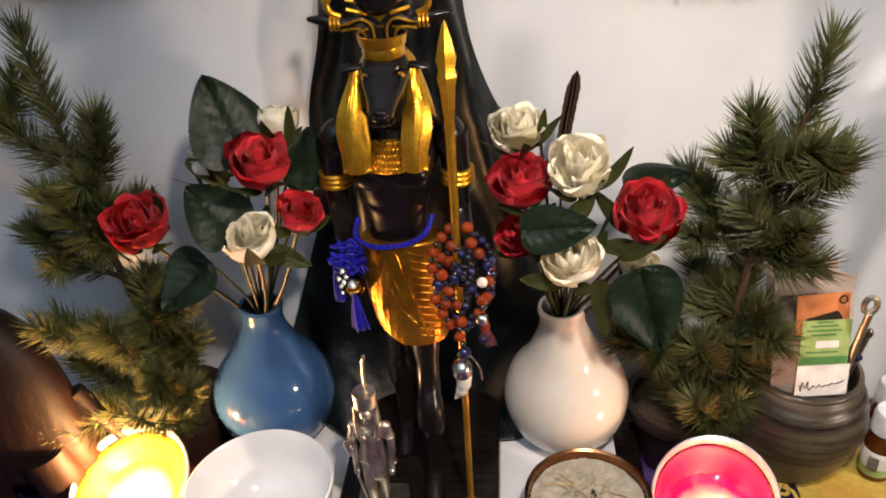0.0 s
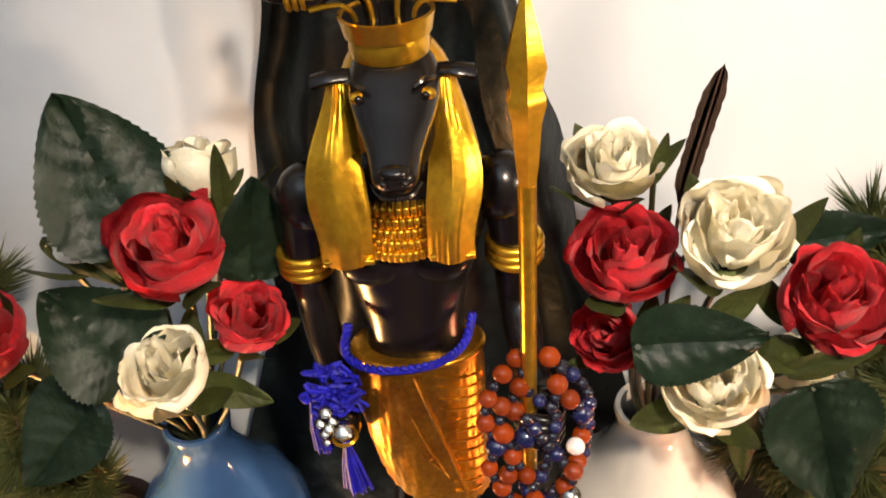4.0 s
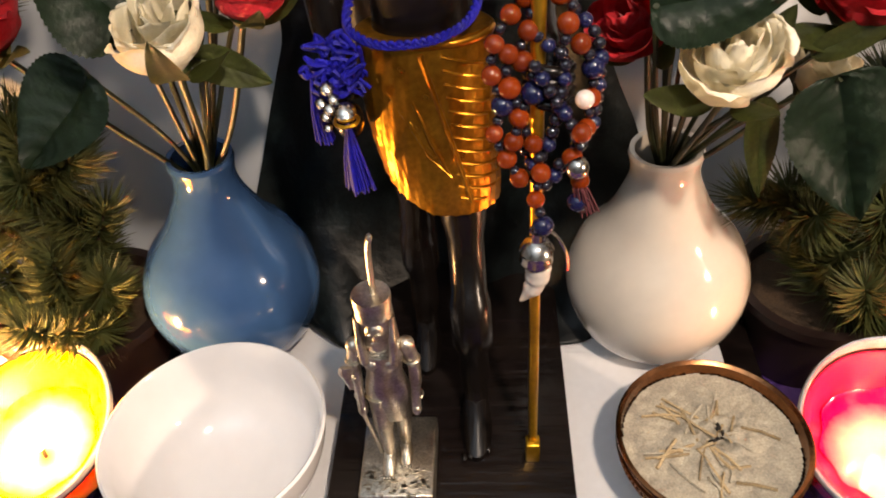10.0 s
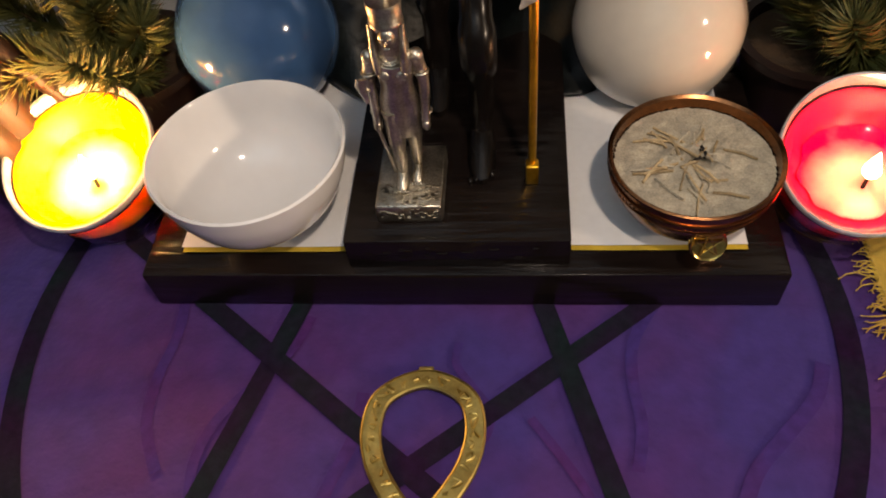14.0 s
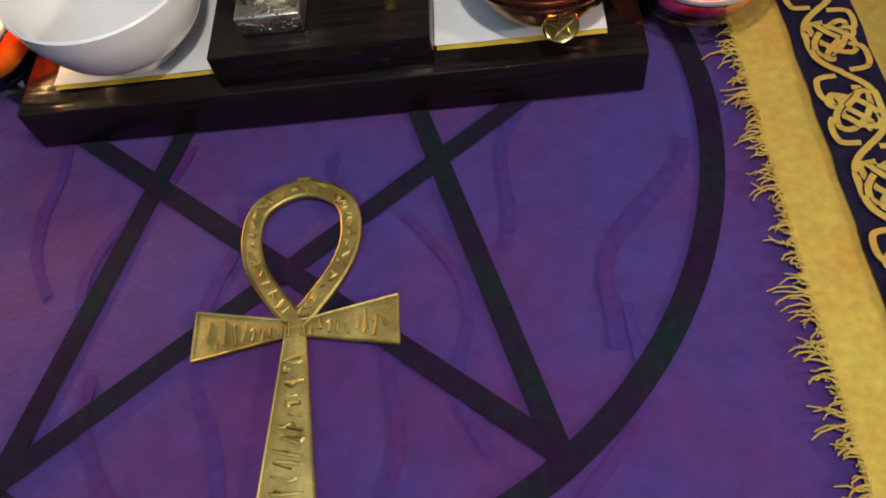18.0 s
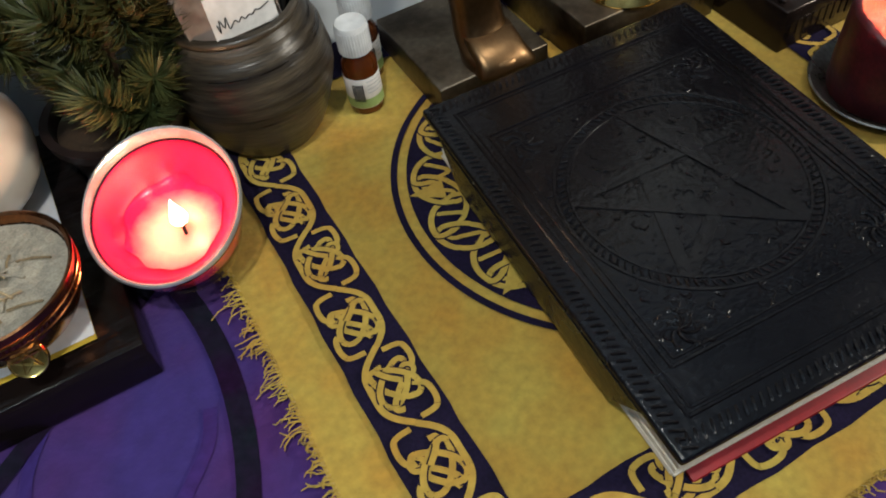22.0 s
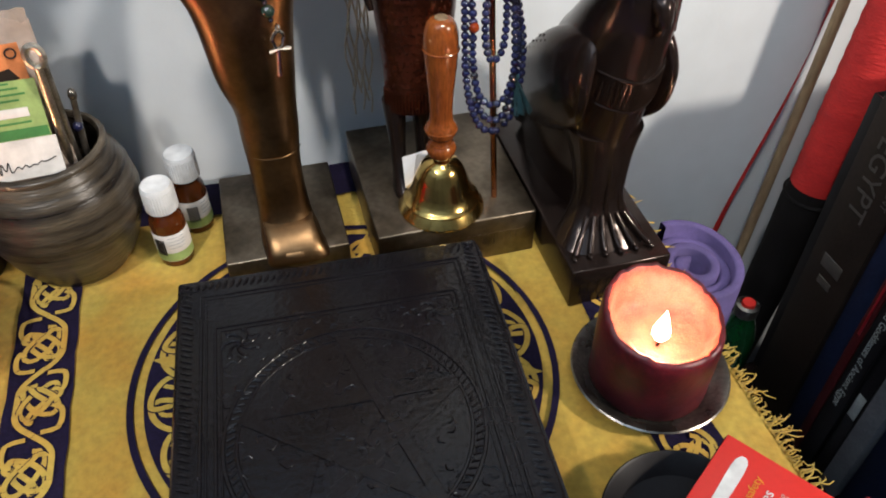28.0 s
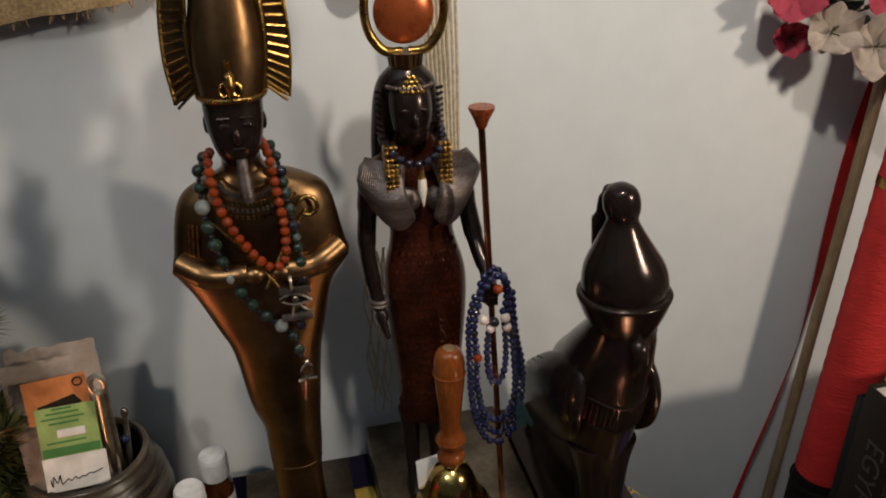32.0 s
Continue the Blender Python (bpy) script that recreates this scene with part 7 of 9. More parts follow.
# ---- mummiform statue with tall feathered crown ----
O, OG, OD, OS = 0, 1, 2, 3
bm = block(0.392, 0.476, 0.089, 0.186, 0.0032, 0.027, 0.0012)
for f in bm.faces:
    f.material_index = 4
oy = 0.122
body = smooth_sections([(0.0265, 0.4385, 0.100, 0.0205, 0.022), (0.034, 0.4383, 0.102, 0.0205, 0.021), (0.042, 0.4372, 0.111, 0.0185, 0.0145), (0.060, 0.4365, 0.116, 0.0170, 0.0125), (0.085, 0.4360, 0.118, 0.0170, 0.0130), (0.108, 0.4365, 0.118, 0.0185, 0.0150), (0.118, 0.4368, 0.118, 0.0188, 0.0145), (0.130, 0.4365, 0.119, 0.0197, 0.0150), (0.150, 0.4345, 0.120, 0.0237, 0.0165), (0.190, 0.4340, 0.121, 0.0285, 0.0185), (0.210, 0.4330, 0.122, 0.0350, 0.0190), (0.236, 0.4310, 0.122, 0.0435, 0.0195), (0.2525, 0.4320, 0.122, 0.0535, 0.0190), (0.264, 0.4320, 0.122, 0.0515, 0.0198), (0.280, 0.4320, 0.122, 0.0488, 0.0195), (0.294, 0.4322, 0.122, 0.0455, 0.0175), (0.303, 0.4320, 0.122, 0.0400, 0.0150), (0.3095, 0.4310, 0.122, 0.0285, 0.0128), (0.316, 0.4285, 0.122, 0.0130, 0.0110), (0.326, 0.4275, 0.121, 0.0112, 0.0110)], 4)
loft(body, 44, bm, O, 2.25)
loft([(0.0265, 0.4405, 0.089, 0.0215, 0.011), (0.0295, 0.4405, 0.089, 0.0210, 0.011), (0.036, 0.4390, 0.096, 0.0185, 0.013), (0.046, 0.4378, 0.106, 0.0172, 0.010)], 24, bm, O, 4)
# wrapped knee and shin
tube([(0.4378 + 0.0172 * math.cos(a), front_y(body, 0.4378 + 0.0172 * math.cos(a), 0.098) - 0.0002, 0.098 - 0.0012 * math.sin(a)) for a in (radians(20 + 10 * k) for k in range(15))], 0.0006, 6, bm, O)
# head, beard, ears
loft(smooth_sections([(0.322, 0.4278, 0.116, 0.0095, 0.0110), (0.331, 0.4278, 0.113, 0.0128, 0.0125), (0.342, 0.4278, 0.114, 0.0155, 0.0140), (0.353, 0.4278, 0.116, 0.0165, 0.0145), (0.362, 0.4280, 0.117, 0.0165, 0.0145)], 4), 28, bm, OD)
ball((0.4285, 0.0995, 0.3405), 0.0032, bm, OD, 10, 8, (0.8, 1, 1.6))
for s in (-1, 1):
    ball((0.4285 + s * 0.0062, 0.1015, 0.3465), 0.0026, bm, OD, 10, 6, (1.3, 0.5, 0.7))
    tube([(0.4285 + s * 0.0025, 0.1005, 0.351), (0.4285 + s * 0.0095, 0.1025, 0.3505)], 0.0008, 6, bm, OD)
    ball((0.4278 + s * 0.0158, 0.117, 0.344), 0.0045, bm, OD, 10, 8, (0.4, 0.7, 1.2))
tube([(0.4255, 0.1005, 0.3335), (0.4315, 0.1005, 0.3335)], 0.0010, 6, bm, OD)
tube([(0.4290, 0.1015, 0.327), (0.4295, 0.0985, 0.314), (0.4300, 0.0985, 0.303)], [0.0030, 0.0040, 0.0036], 10, bm, 5)
# crown with feathers at both sides
loft(smooth_sections([(0.358, 0.4282, 0.117, 0.0178, 0.0160), (0.364, 0.4282, 0.117, 0.0182, 0.0165), (0.380, 0.4290, 0.119, 0.0205, 0.0175), (0.400, 0.4300, 0.121, 0.0195, 0.0165), (0.425, 0.4305, 0.123, 0.0150, 0.0130), (0.445, 0.4305, 0.124, 0.0095, 0.0090), (0.455, 0.4305, 0.124, 0.0085, 0.0085), (0.463, 0.4305, 0.124, 0.0040, 0.0040)], 4), 32, bm, O)
tube([(0.4282 + 0.0183 * math.cos(t), 0.117 + 0.0168 * math.sin(t), 0.3605) for t in (math.tau * k / 40 for k in range(41))], 0.0015, 8, bm, OG, caps=False)
for s in (-1, 1):
    fe = smooth_line([(0.4285 + s * 0.017, 0.362), (0.429 + s * 0.020, 0.385), (0.430 + s * 0.0185, 0.415), (0.4305 + s * 0.013, 0.440)], 6)
    fo = smooth_line([(0.4285 + s * 0.0310, 0.3555), (0.429 + s * 0.0335, 0.385), (0.430 + s * 0.0300, 0.420), (0.4305 + s * 0.018, 0.455)], 6)
    tube([(x, 0.116, z) for x, z in fe], 0.0014, 6, bm, OG)
    tube([(x, 0.120, z) for x, z in fo], 0.0012, 6, bm, OG)
    row0 = None
    for (ax, az), (bx, bz) in zip(fe, fo):
        r2 = [bm.verts.new((ax, 0.1195, az)), bm.verts.new((bx, 0.1195, bz)), bm.verts.new((bx, 0.1235, bz)), bm.verts.new((ax, 0.1235, az))]
        if row0:
            for k in range(4):
                bm.faces.new((row0[k], row0[(k + 1) % 4], r2[(k + 1) % 4], r2[k])).material_index = O
        else:
            bm.faces.new(r2).material_index = O
        row0 = r2
        tube([(ax + s * 0.002, 0.1190, az + 0.001), (bx - s * 0.001, 0.1190, bz - 0.002)], 0.0009, 5, bm, OG)
# uraeus, collar, arms, crook and flail
tube(smooth_line([(0.4285, 0.1005, 0.360), (0.4285, 0.0985, 0.368), (0.4285, 0.1000, 0.376), (0.4285, 0.0985, 0.382)], 5), [0.0016] * 5 + [0.003] * 5 + [0.0016] * 6, 8, bm, OG)
for s in (-1, 1):
    tube([(0.4285 + s * (0.0035 + 0.0022 * math.cos(t)), 0.1000, 0.3665 + 0.0035 * math.sin(t)) for t in (math.tau * k / 14 for k in range(15))], 0.0009, 6, bm, OG, caps=False)
for j in range(5):
    rr = 0.0150 + 0.0026 * j
    for k in range(21):
        a = radians(200 + 7 * k)
        x, z = 0.4310 + rr * 1.05 * math.cos(a), 0.3155 - 0.004 * j * 0.6 + rr * 0.62 * math.sin(a)
        y = front_y(body, x, min(z, 0.312)) - 0.0006
        block(x - 0.00075, x + 0.00075, y - 0.0008, y + 0.001, z - 0.0010, z + 0.0010, 0, bm, OG if j % 2 == 0 else 5)
for s in (-1, 1):
    pts = [(0.432 + s * 0.047, 0.112, 0.262), (0.432 + s * 0.030, 0.1025, 0.2555), (0.4335 + s * 0.010, 0.0985, 0.2565)]
    tube(smooth_line(pts, 6), [0.0085] * 6 + [0.0072] * 6 + [0.0062], 12, bm, O)
    ball((0.4345 + s * 0.0075, 0.0965, 0.2565), 0.0062, bm, O, 12, 8, (1.2, 0.9, 0.9))
    tube([(0.4365 - s * 0.004, 0.0925, 0.2480), (0.4345 + s * 0.012, 0.0995, 0.272), (0.4335 + s * 0.028, 0.1060, 0.291)], 0.0011, 8, bm, OG)
tube([(0.4625 + 0.0055 * math.cos(t), 0.1045, 0.2935 + 0.0060 * math.sin(t)) for t in (radians(a) for a in range(-130, 181, 15))], 0.0014, 8, bm, OG)
for k in range(3):
    tube([(0.3985 - 0.0025 * k, 0.1045 + 0.002 * k, 0.288), (0.3965 - 0.0025 * k, 0.1055 + 0.002 * k, 0.268)], 0.0007, 6, bm, OG)
part("mummiform_statue", bm, [BRONZE, GLINTGOLD, DARKBRONZE, GLINTGOLD, BRONZE_GREY, GREYWING], None, "bronze Egyptian mummiform figure with tall feathered crown on a plinth", category="statue", angle=50)


def chest_y(x, z, lift=0.006):
    return front_y(body, x, z) - lift


def hang(pts, lift=0.006):
    return [(x, chest_y(x, z, lift), z) for x, z in pts]


bead_string("carnelian_necklace", "polished carnelian bead necklace hung on the bronze statue", [(0.411, 0.128, 0.3245), (0.4095, 0.115, 0.3235)] + hang([(0.4115, 0.306), (0.418, 0.289), (0.428, 0.272), (0.4375, 0.262), (0.4455, 0.2655), (0.4475, 0.285), (0.4460, 0.303)], 0.0095) + [(0.4435, 0.112, 0.3245), (0.440, 0.128, 0.328)], [CARNELIAN], 41, [0.0030])
bead_string("agate_necklace", "moss agate and onyx bead necklace hung on the bronze statue", [(0.4075, 0.130, 0.3225), (0.4035, 0.115, 0.316)] + hang([(0.4040, 0.296), (0.4085, 0.274), (0.4155, 0.251), (0.4245, 0.235), (0.4345, 0.223), (0.4430, 0.214), (0.4465, 0.203), (0.4480, 0.1935)], 0.0075), [JADE, ONYX, JADE, ONYX, JADE, ONYX, PALEBEAD, ONYX], 42, [0.0038, 0.0016, 0.0040, 0.0016, 0.0038, 0.0016, 0.0046, 0.0015])
bead_string("agate_necklace", "dark agate bead strand over the bronze statue's shoulder", [(0.4445, 0.130, 0.3265), (0.4485, 0.115, 0.318)] + hang([(0.4515, 0.298), (0.4535, 0.276), (0.4545, 0.255), (0.4530, 0.235), (0.4500, 0.217)], 0.0075), [JADE, ONYX, JADE, ONYX, ONYX, JADE], 43, [0.0034, 0.0016, 0.0035, 0.0016, 0.0038, 0.0033])
horus = thing("eye_pendant", "square pewter eye-shaped pendant on a bail", "pendant", at(0.4490, chest_y(0.449, 0.237, 0.013), 0.237))
bm = bmesh.new()
for z, w in ((0.0085, 0.0095), (-0.0100, 0.0095)):
    block(-w, w, -0.001, 0.001, z - 0.0022, z + 0.0022, 0.0005, bm)
tube(smooth_line([(-0.0095, 0, 0.0035), (-0.003, 0, 0.0062), (0.004, 0, 0.0045), (0.0095, 0, 0.0005)], 5), 0.0010, 6, bm)
tube(smooth_line([(-0.0085, 0, 0.0015), (-0.002, 0, -0.0012), (0.005, 0, -0.0005), (0.0095, 0, 0.0005)], 5), 0.0008, 6, bm)
ball((-0.0005, 0, 0.0022), 0.0022, bm, 0, 10, 6, (1, 0.6, 1))
tube([(-0.0015, 0, -0.001), (-0.003, 0, -0.008)], 0.0009, 6, bm)
tube(smooth_line([(0.002, 0, -0.0008), (0.0045, 0, -0.0045), (0.009, 0, -0.0065)], 4), 0.0009, 6, bm)
for k in range(8):
    block(-0.0085 + 0.0023 * k, -0.0073 + 0.0023 * k, -0.0014, -0.0008, -0.0112, -0.0088, 0, bm)
part("plate", bm, PEWTERDARK, horus)
part("bail", tube([(-0.002, -0.001 + 0.0025 * math.sin(t), 0.0145 + 0.004 * math.cos(t)) for t in (math.tau * k / 16 for k in range(17))], 0.0011, 8, caps=False), PEWTER, horus)
ank = thing("ankh_pendant", "pale silver ankh pendant at the end of the agate beads", "pendant", pose(0.4495, chest_y(0.4495, 0.175, 0.009), 0.1745, 0, 6, 20))
bm = bmesh.new()
tube([(0.0036 * math.cos(t) * (1 if math.sin(t) > 0 else 0.8), 0, 0.0075 + 0.0050 * math.sin(t)) for t in (math.tau * k / 24 for k in range(25))], 0.0011, 8, bm, caps=False)
tube([(0, 0, 0.003), (0.0004, 0, -0.0145)], [0.0011, 0.0016], 8, bm)
tube([(-0.0062, 0, 0.0012), (0, 0, 0.002), (0.0068, 0, 0.0012)], [0.0017, 0.0011, 0.0017], 8, bm)
part("charm", bm, SILVERY, ank)
part("ring", tube([(0, 0.0024 * math.cos(t), 0.0145 + 0.0024 * math.sin(t)) for t in (math.tau * k / 14 for k in range(15))], 0.0005, 6, caps=False), SILVERY, ank)

# ---- goddess statue with horned sun disc and staff ----
ISB = bmesh.new()
block(0.494, 0.6075, 0.0735, 0.203, 0.0032, 0.041, 0.0012, ISB, 4)
rng = random.Random(3)
for k in range(12):
    x = 0.553 + 0.004 * k
    block(x, x + 0.0024, 0.0731, 0.0737, 0.016 + 0.003 * rng.random(), 0.027, 0, ISB, 4)
iy = 0.140
for s, yy in ((-1, 0.128), (1, 0.135)):
    loft([(0.0405, 0.5315 + s * 0.010, yy - 0.008, 0.0065, 0.016), (0.046, 0.5315 + s * 0.010, yy - 0.006, 0.0060, 0.013), (0.054, 0.5315 + s * 0.0098, yy, 0.0050, 0.007), (0.075, 0.5315 + s * 0.0098, yy + 0.003, 0.0056, 0.0065), (0.105, 0.5320 + s * 0.0098, iy, 0.0085, 0.009)], 16, ISB, 2)
dress = smooth_sections([(0.099, 0.5360, iy, 0.0195, 0.0150), (0.104, 0.5365, iy, 0.0200, 0.0150), (0.137, 0.5385, iy, 0.0230, 0.0165), (0.175, 0.5385, iy, 0.0270, 0.0185), (0.205, 0.5385, iy, 0.0285, 0.0190), (0.225, 0.5380, iy, 0.0275, 0.0180), (0.250, 0.5370, iy, 0.0215, 0.0150), (0.268, 0.5360, iy, 0.0225, 0.0150), (0.285, 0.5345, iy, 0.0265, 0.0160), (0.300, 0.5335, iy, 0.0300, 0.0140), (0.312, 0.5325, iy, 0.0180, 0.0110), (0.330, 0.5315, iy - 0.002, 0.0095, 0.0100)], 4)
loft(dress, 36, ISB, 0)
rng = random.Random(15)
for j in range(22):
    z = 0.108 + 0.0066 * j
    for k in range(13):
        x = 0.5375 + (k - 6 + 0.5 * (j % 2)) * 0.0040
        c = front_y(dress, x, z)
        if abs(x - 0.5375) < 0.021:
            ball((x, c + 0.0003, z), 0.0019, ISB, 0, 6, 4, (0.9, 0.28, 1.25))
for k in range(26):
    a = radians(185 + 6.7 * k)
    tube([(0.536 + 0.0200 * math.cos(a), iy + 0.0153 * math.sin(a), 0.1165), (0.536 + 0.0200 * math.cos(a), iy + 0.0153 * math.sin(a), 0.1005)], 0.0011, 5, ISB, 0)
# feathered cape: overlapping long feathers on both shoulders, crossing at the breast
for s in (-1, 1):
    for k in range(22):
        u = k / 21
        a = Vector((0.5335 + s * (0.010 + 0.021 * (1 - u)), 0.131 - 0.004 * u, 0.309 - 0.006 * u))
        b = Vector((0.5345 + s * (0.0335 - 0.026 * u), 0.132 - 0.016 * math.sin(u * 1.5), 0.284 - 0.020 * math.sin(u * math.pi * 0.75)))
        m2 = (a + b) / 2 + Vector((s * 0.0045, -0.007, 0.003))
        tube(smooth_line([tuple(a), tuple(m2), tuple(b)], 5), [0.0022] * 5 + [0.0030] * 5 + [0.0012], 6, ISB, 5)
    ball((0.5340 + s * 0.027, iy, 0.297), 0.0098, ISB, 5, 16, 10, (1, 1, 0.85))
    ball((0.5355 + s * 0.0115, 0.125, 0.281), 0.0105, ISB, 5, 16, 10, (1.05, 0.55, 0.85))
# arms
tube(smooth_line([(0.5050, iy, 0.297), (0.5015, iy + 0.001, 0.268), (0.4995, iy - 0.001, 0.243), (0.5020, iy - 0.006, 0.216), (0.5045, iy - 0.010, 0.200)], 6), [0.0072] * 6 + [0.0064] * 6 + [0.0056] * 6 + [0.0046] * 6 + [0.0042], 12, ISB, 2)
ball((0.5050, iy - 0.011, 0.195), 0.0058, ISB, 2, 12, 8, (0.8, 0.9, 1.2))
tube([(0.5050, iy - 0.012, 0.192), (0.5085, iy - 0.013, 0.178)], [0.0032, 0.0018], 8, ISB, 2)
for z in (0.2045, 0.2075):
    tube([(0.5040 + 0.0056 * math.cos(t), iy - 0.009 + 0.0056 * math.sin(t), z) for t in (math.tau * k / 18 for k in range(19))], 0.0013, 6, ISB, 5, caps=False)
tube(smooth_line([(0.5630, iy, 0.297), (0.5670, iy - 0.004, 0.270), (0.5700, iy - 0.015, 0.248), (0.5730, 0.110, 0.233), (0.5735, 0.100, 0.225)], 6), [0.0072] * 6 + [0.0064] * 6 + [0.0056] * 6 + [0.0048] * 6 + [0.0042], 12, ISB, 2)
ball((0.5728, 0.0985, 0.222), 0.0065, ISB, 2, 14, 8, (1, 1, 1.15))
for k in range(4):
    tube([(0.5665, 0.0985, 0.2265 - 0.003 * k), (0.5695, 0.0905, 0.2265 - 0.003 * k), (0.5755, 0.0905, 0.2262 - 0.003 * k)], 0.0017, 6, ISB, 2)
# head, wig, lappets, headband, modius, horns and disc
loft(smooth_sections([(0.318, 0.5310, 0.131, 0.0085, 0.0095), (0.326, 0.5310, 0.1285, 0.0112, 0.0112), (0.338, 0.5308, 0.1290, 0.0132, 0.0128), (0.350, 0.5306, 0.132, 0.0128, 0.0130), (0.358, 0.5306, 0.135, 0.0100, 0.010)], 4), 26, ISB, 2)
loft(smooth_sections([(0.300, 0.5320, 0.150, 0.0245, 0.0110), (0.315, 0.5315, 0.147, 0.0240, 0.0130), (0.330, 0.5310, 0.145, 0.0225, 0.0140), (0.345, 0.5306, 0.142, 0.0205, 0.0150), (0.356, 0.5304, 0.139, 0.0170, 0.0140), (0.363, 0.5304, 0.138, 0.0105, 0.0095)], 4), 30, ISB, 2)
ball((0.5308, 0.1150, 0.3355), 0.0028, ISB, 2, 10, 8, (0.75, 0.9, 1.6))
for s in (-1, 1):
    ball((0.5308 + s * 0.0056, 0.1175, 0.3410), 0.0022, ISB, 2, 8, 6, (1.3, 0.5, 0.7))
    for j in range(9):
        for i in range(3):
            x = 0.5325 + s * (0.0140 + 0.0028 * i)
            z = 0.318 - 0.0034 * j
            block(x - 0.00125, x + 0.00125, 0.1185 - 0.003 * (j > 1), 0.128, z - 0.0015, z + 0.0015, 0.0003, ISB, 1, segments=1)
        tube([(0.5308 + s * 0.0170, 0.131 - 0.0006 * j, 0.350 - 0.0037 * j), (0.5310 + s * 0.0205, 0.133, 0.350 - 0.0037 * j)], 0.0012, 5, ISB, 2)
ball((0.5308, 0.1165, 0.3288), 0.0024, ISB, 2, 12, 8, (1.1, 0.5, 0.35))
for k in range(15):
    a = radians(205 + 9.3 * k)
    ball((0.5305 + 0.0148 * math.cos(a), 0.1345 + 0.0146 * math.sin(a), 0.3535), 0.0015, ISB, 5, 6, 4)
for j in range(4):
    for k in range(5 - j):
        ball((0.5305 + (k - (4 - j) / 2) * 0.0030, 0.1193 + 0.0010 * j + 0.25 * abs((k - (4 - j) / 2) * 0.0030), 0.3515 + 0.0026 * j), 0.0018, ISB, 1, 8, 5, (1, 0.6, 1))
lathe([(0.0085, 0), (0.0092, 0.002), (0.0088, 0.004), (0.0102, 0.0105), (0, 0.0105)], 28, ISB, 6, (0.5304, 0.137, 0.3615))
for k in range(16):
    a = math.tau * k / 16
    tube([(0.5304 + 0.0094 * math.cos(a), 0.137 + 0.0094 * math.sin(a), 0.364), (0.5304 + 0.0103 * math.cos(a), 0.137 + 0.0103 * math.sin(a), 0.372)], 0.0009, 5, ISB, 6)
for s in (-1, 1):
    hp = [(0.5305 + s * a, 0.137 - b, c) for a, b, c in ((0.002, 0, 0.3718), (0.013, 0.001, 0.3735), (0.0215, 0.002, 0.385), (0.0235, 0.003, 0.400), (0.0205, 0.004, 0.417), (0.0185, 0.005, 0.428))]
    tube(smooth_line(hp, 6), [0.0030] * 12 + [0.0027] * 8 + [0.0022] * 6 + [0.0016] * 4 + [0.001], 10, ISB, 1)
ball((0.5305, 0.137, 0.3945), 0.0182, ISB, 3, 36, 22, (1, 0.34, 1))
# staff
s0, s1 = Vector((0.583, 0.096, 0.0405)), Vector((0.566, 0.095, 0.334))
tube([s0, s0.lerp(s1, 0.5), s1], [0.0021, 0.0021, 0.0021], 10, ISB, 7)
lathe([(0, -0.002), (0.0024, 0.0), (0.0036, 0.002), (0.0040, 0.004), (0.0050, 0.006), (0.0078, 0.0115), (0.0076, 0.0130), (0, 0.0132)], 20, ISB, 3, tuple(s1))
part("goddess_statue", ISB, [DARKRED, GLINTGOLD, DARKBRONZE, SUNDISC, BRONZE_GREY, GREYWING, BRONZE, COPPER], None, "dark copper Egyptian goddess figure with horned sun disc and staff", category="statue", angle=50)

bead_string("black_necklace", "black bead necklace on the goddess statue", [(0.5130, 0.140, 0.319), (0.5150, 0.124, 0.3165), (0.5220, 0.1155, 0.311), (0.5320, 0.1135, 0.3085), (0.5420, 0.1155, 0.3115), (0.5490, 0.124, 0.318), (0.5510, 0.138, 0.323)], [ONYX], 51, [0.0030])
tooth2 = thing("bone_pendant", "pointed white bone pendant on the goddess statue", "pendant", at(0.5335, 0.1145, 0.302))
part("point", tube([(0, 0, -0.0035), (0, -0.001, -0.010), (0.0004, -0.001, -0.0215)], [0.0026, 0.0030, 0.0005], 10), BONE, tooth2)
part("cap", tube([(0, 0, 0.005), (0, 0, 0.0), (0, 0, -0.0045)], [0.0010, 0.0016, 0.0027], 10), GLINTGOLD, tooth2, "gilt cap")

# lapis prayer beads hanging from the staff hand
LB = [LAPIS]
bead_string("lapis_prayer_beads", "lapis bead loop with pearls hung on the staff", [(0.5720, 0.0885, 0.243), (0.5640, 0.0855, 0.239), (0.5620, 0.0850, 0.225), (0.5585, 0.0850, 0.205), (0.5600, 0.0850, 0.183), (0.5605, 0.0850, 0.158), (0.5650, 0.0850, 0.135), (0.5740, 0.0850, 0.126), (0.5830, 0.0860, 0.131), (0.5875, 0.0865, 0.150), (0.5860, 0.0865, 0.180), (0.5830, 0.0865, 0.205), (0.5800, 0.0865, 0.225), (0.5775, 0.0870, 0.240), (0.5720, 0.0885, 0.244)], LB * 9 + [ONYX], 60, [0.0026] * 10, "prayer beads")
bead_string("lapis_prayer_beads", "inner lapis bead loop hung on the staff", [(0.5690, 0.0845, 0.2060), (0.5672, 0.0845, 0.190), (0.5680, 0.0845, 0.170), (0.5720, 0.0845, 0.158), (0.5780, 0.0845, 0.163), (0.5800, 0.0845, 0.180), (0.5790, 0.0845, 0.204)], LB, 61, [0.0025], "prayer beads")
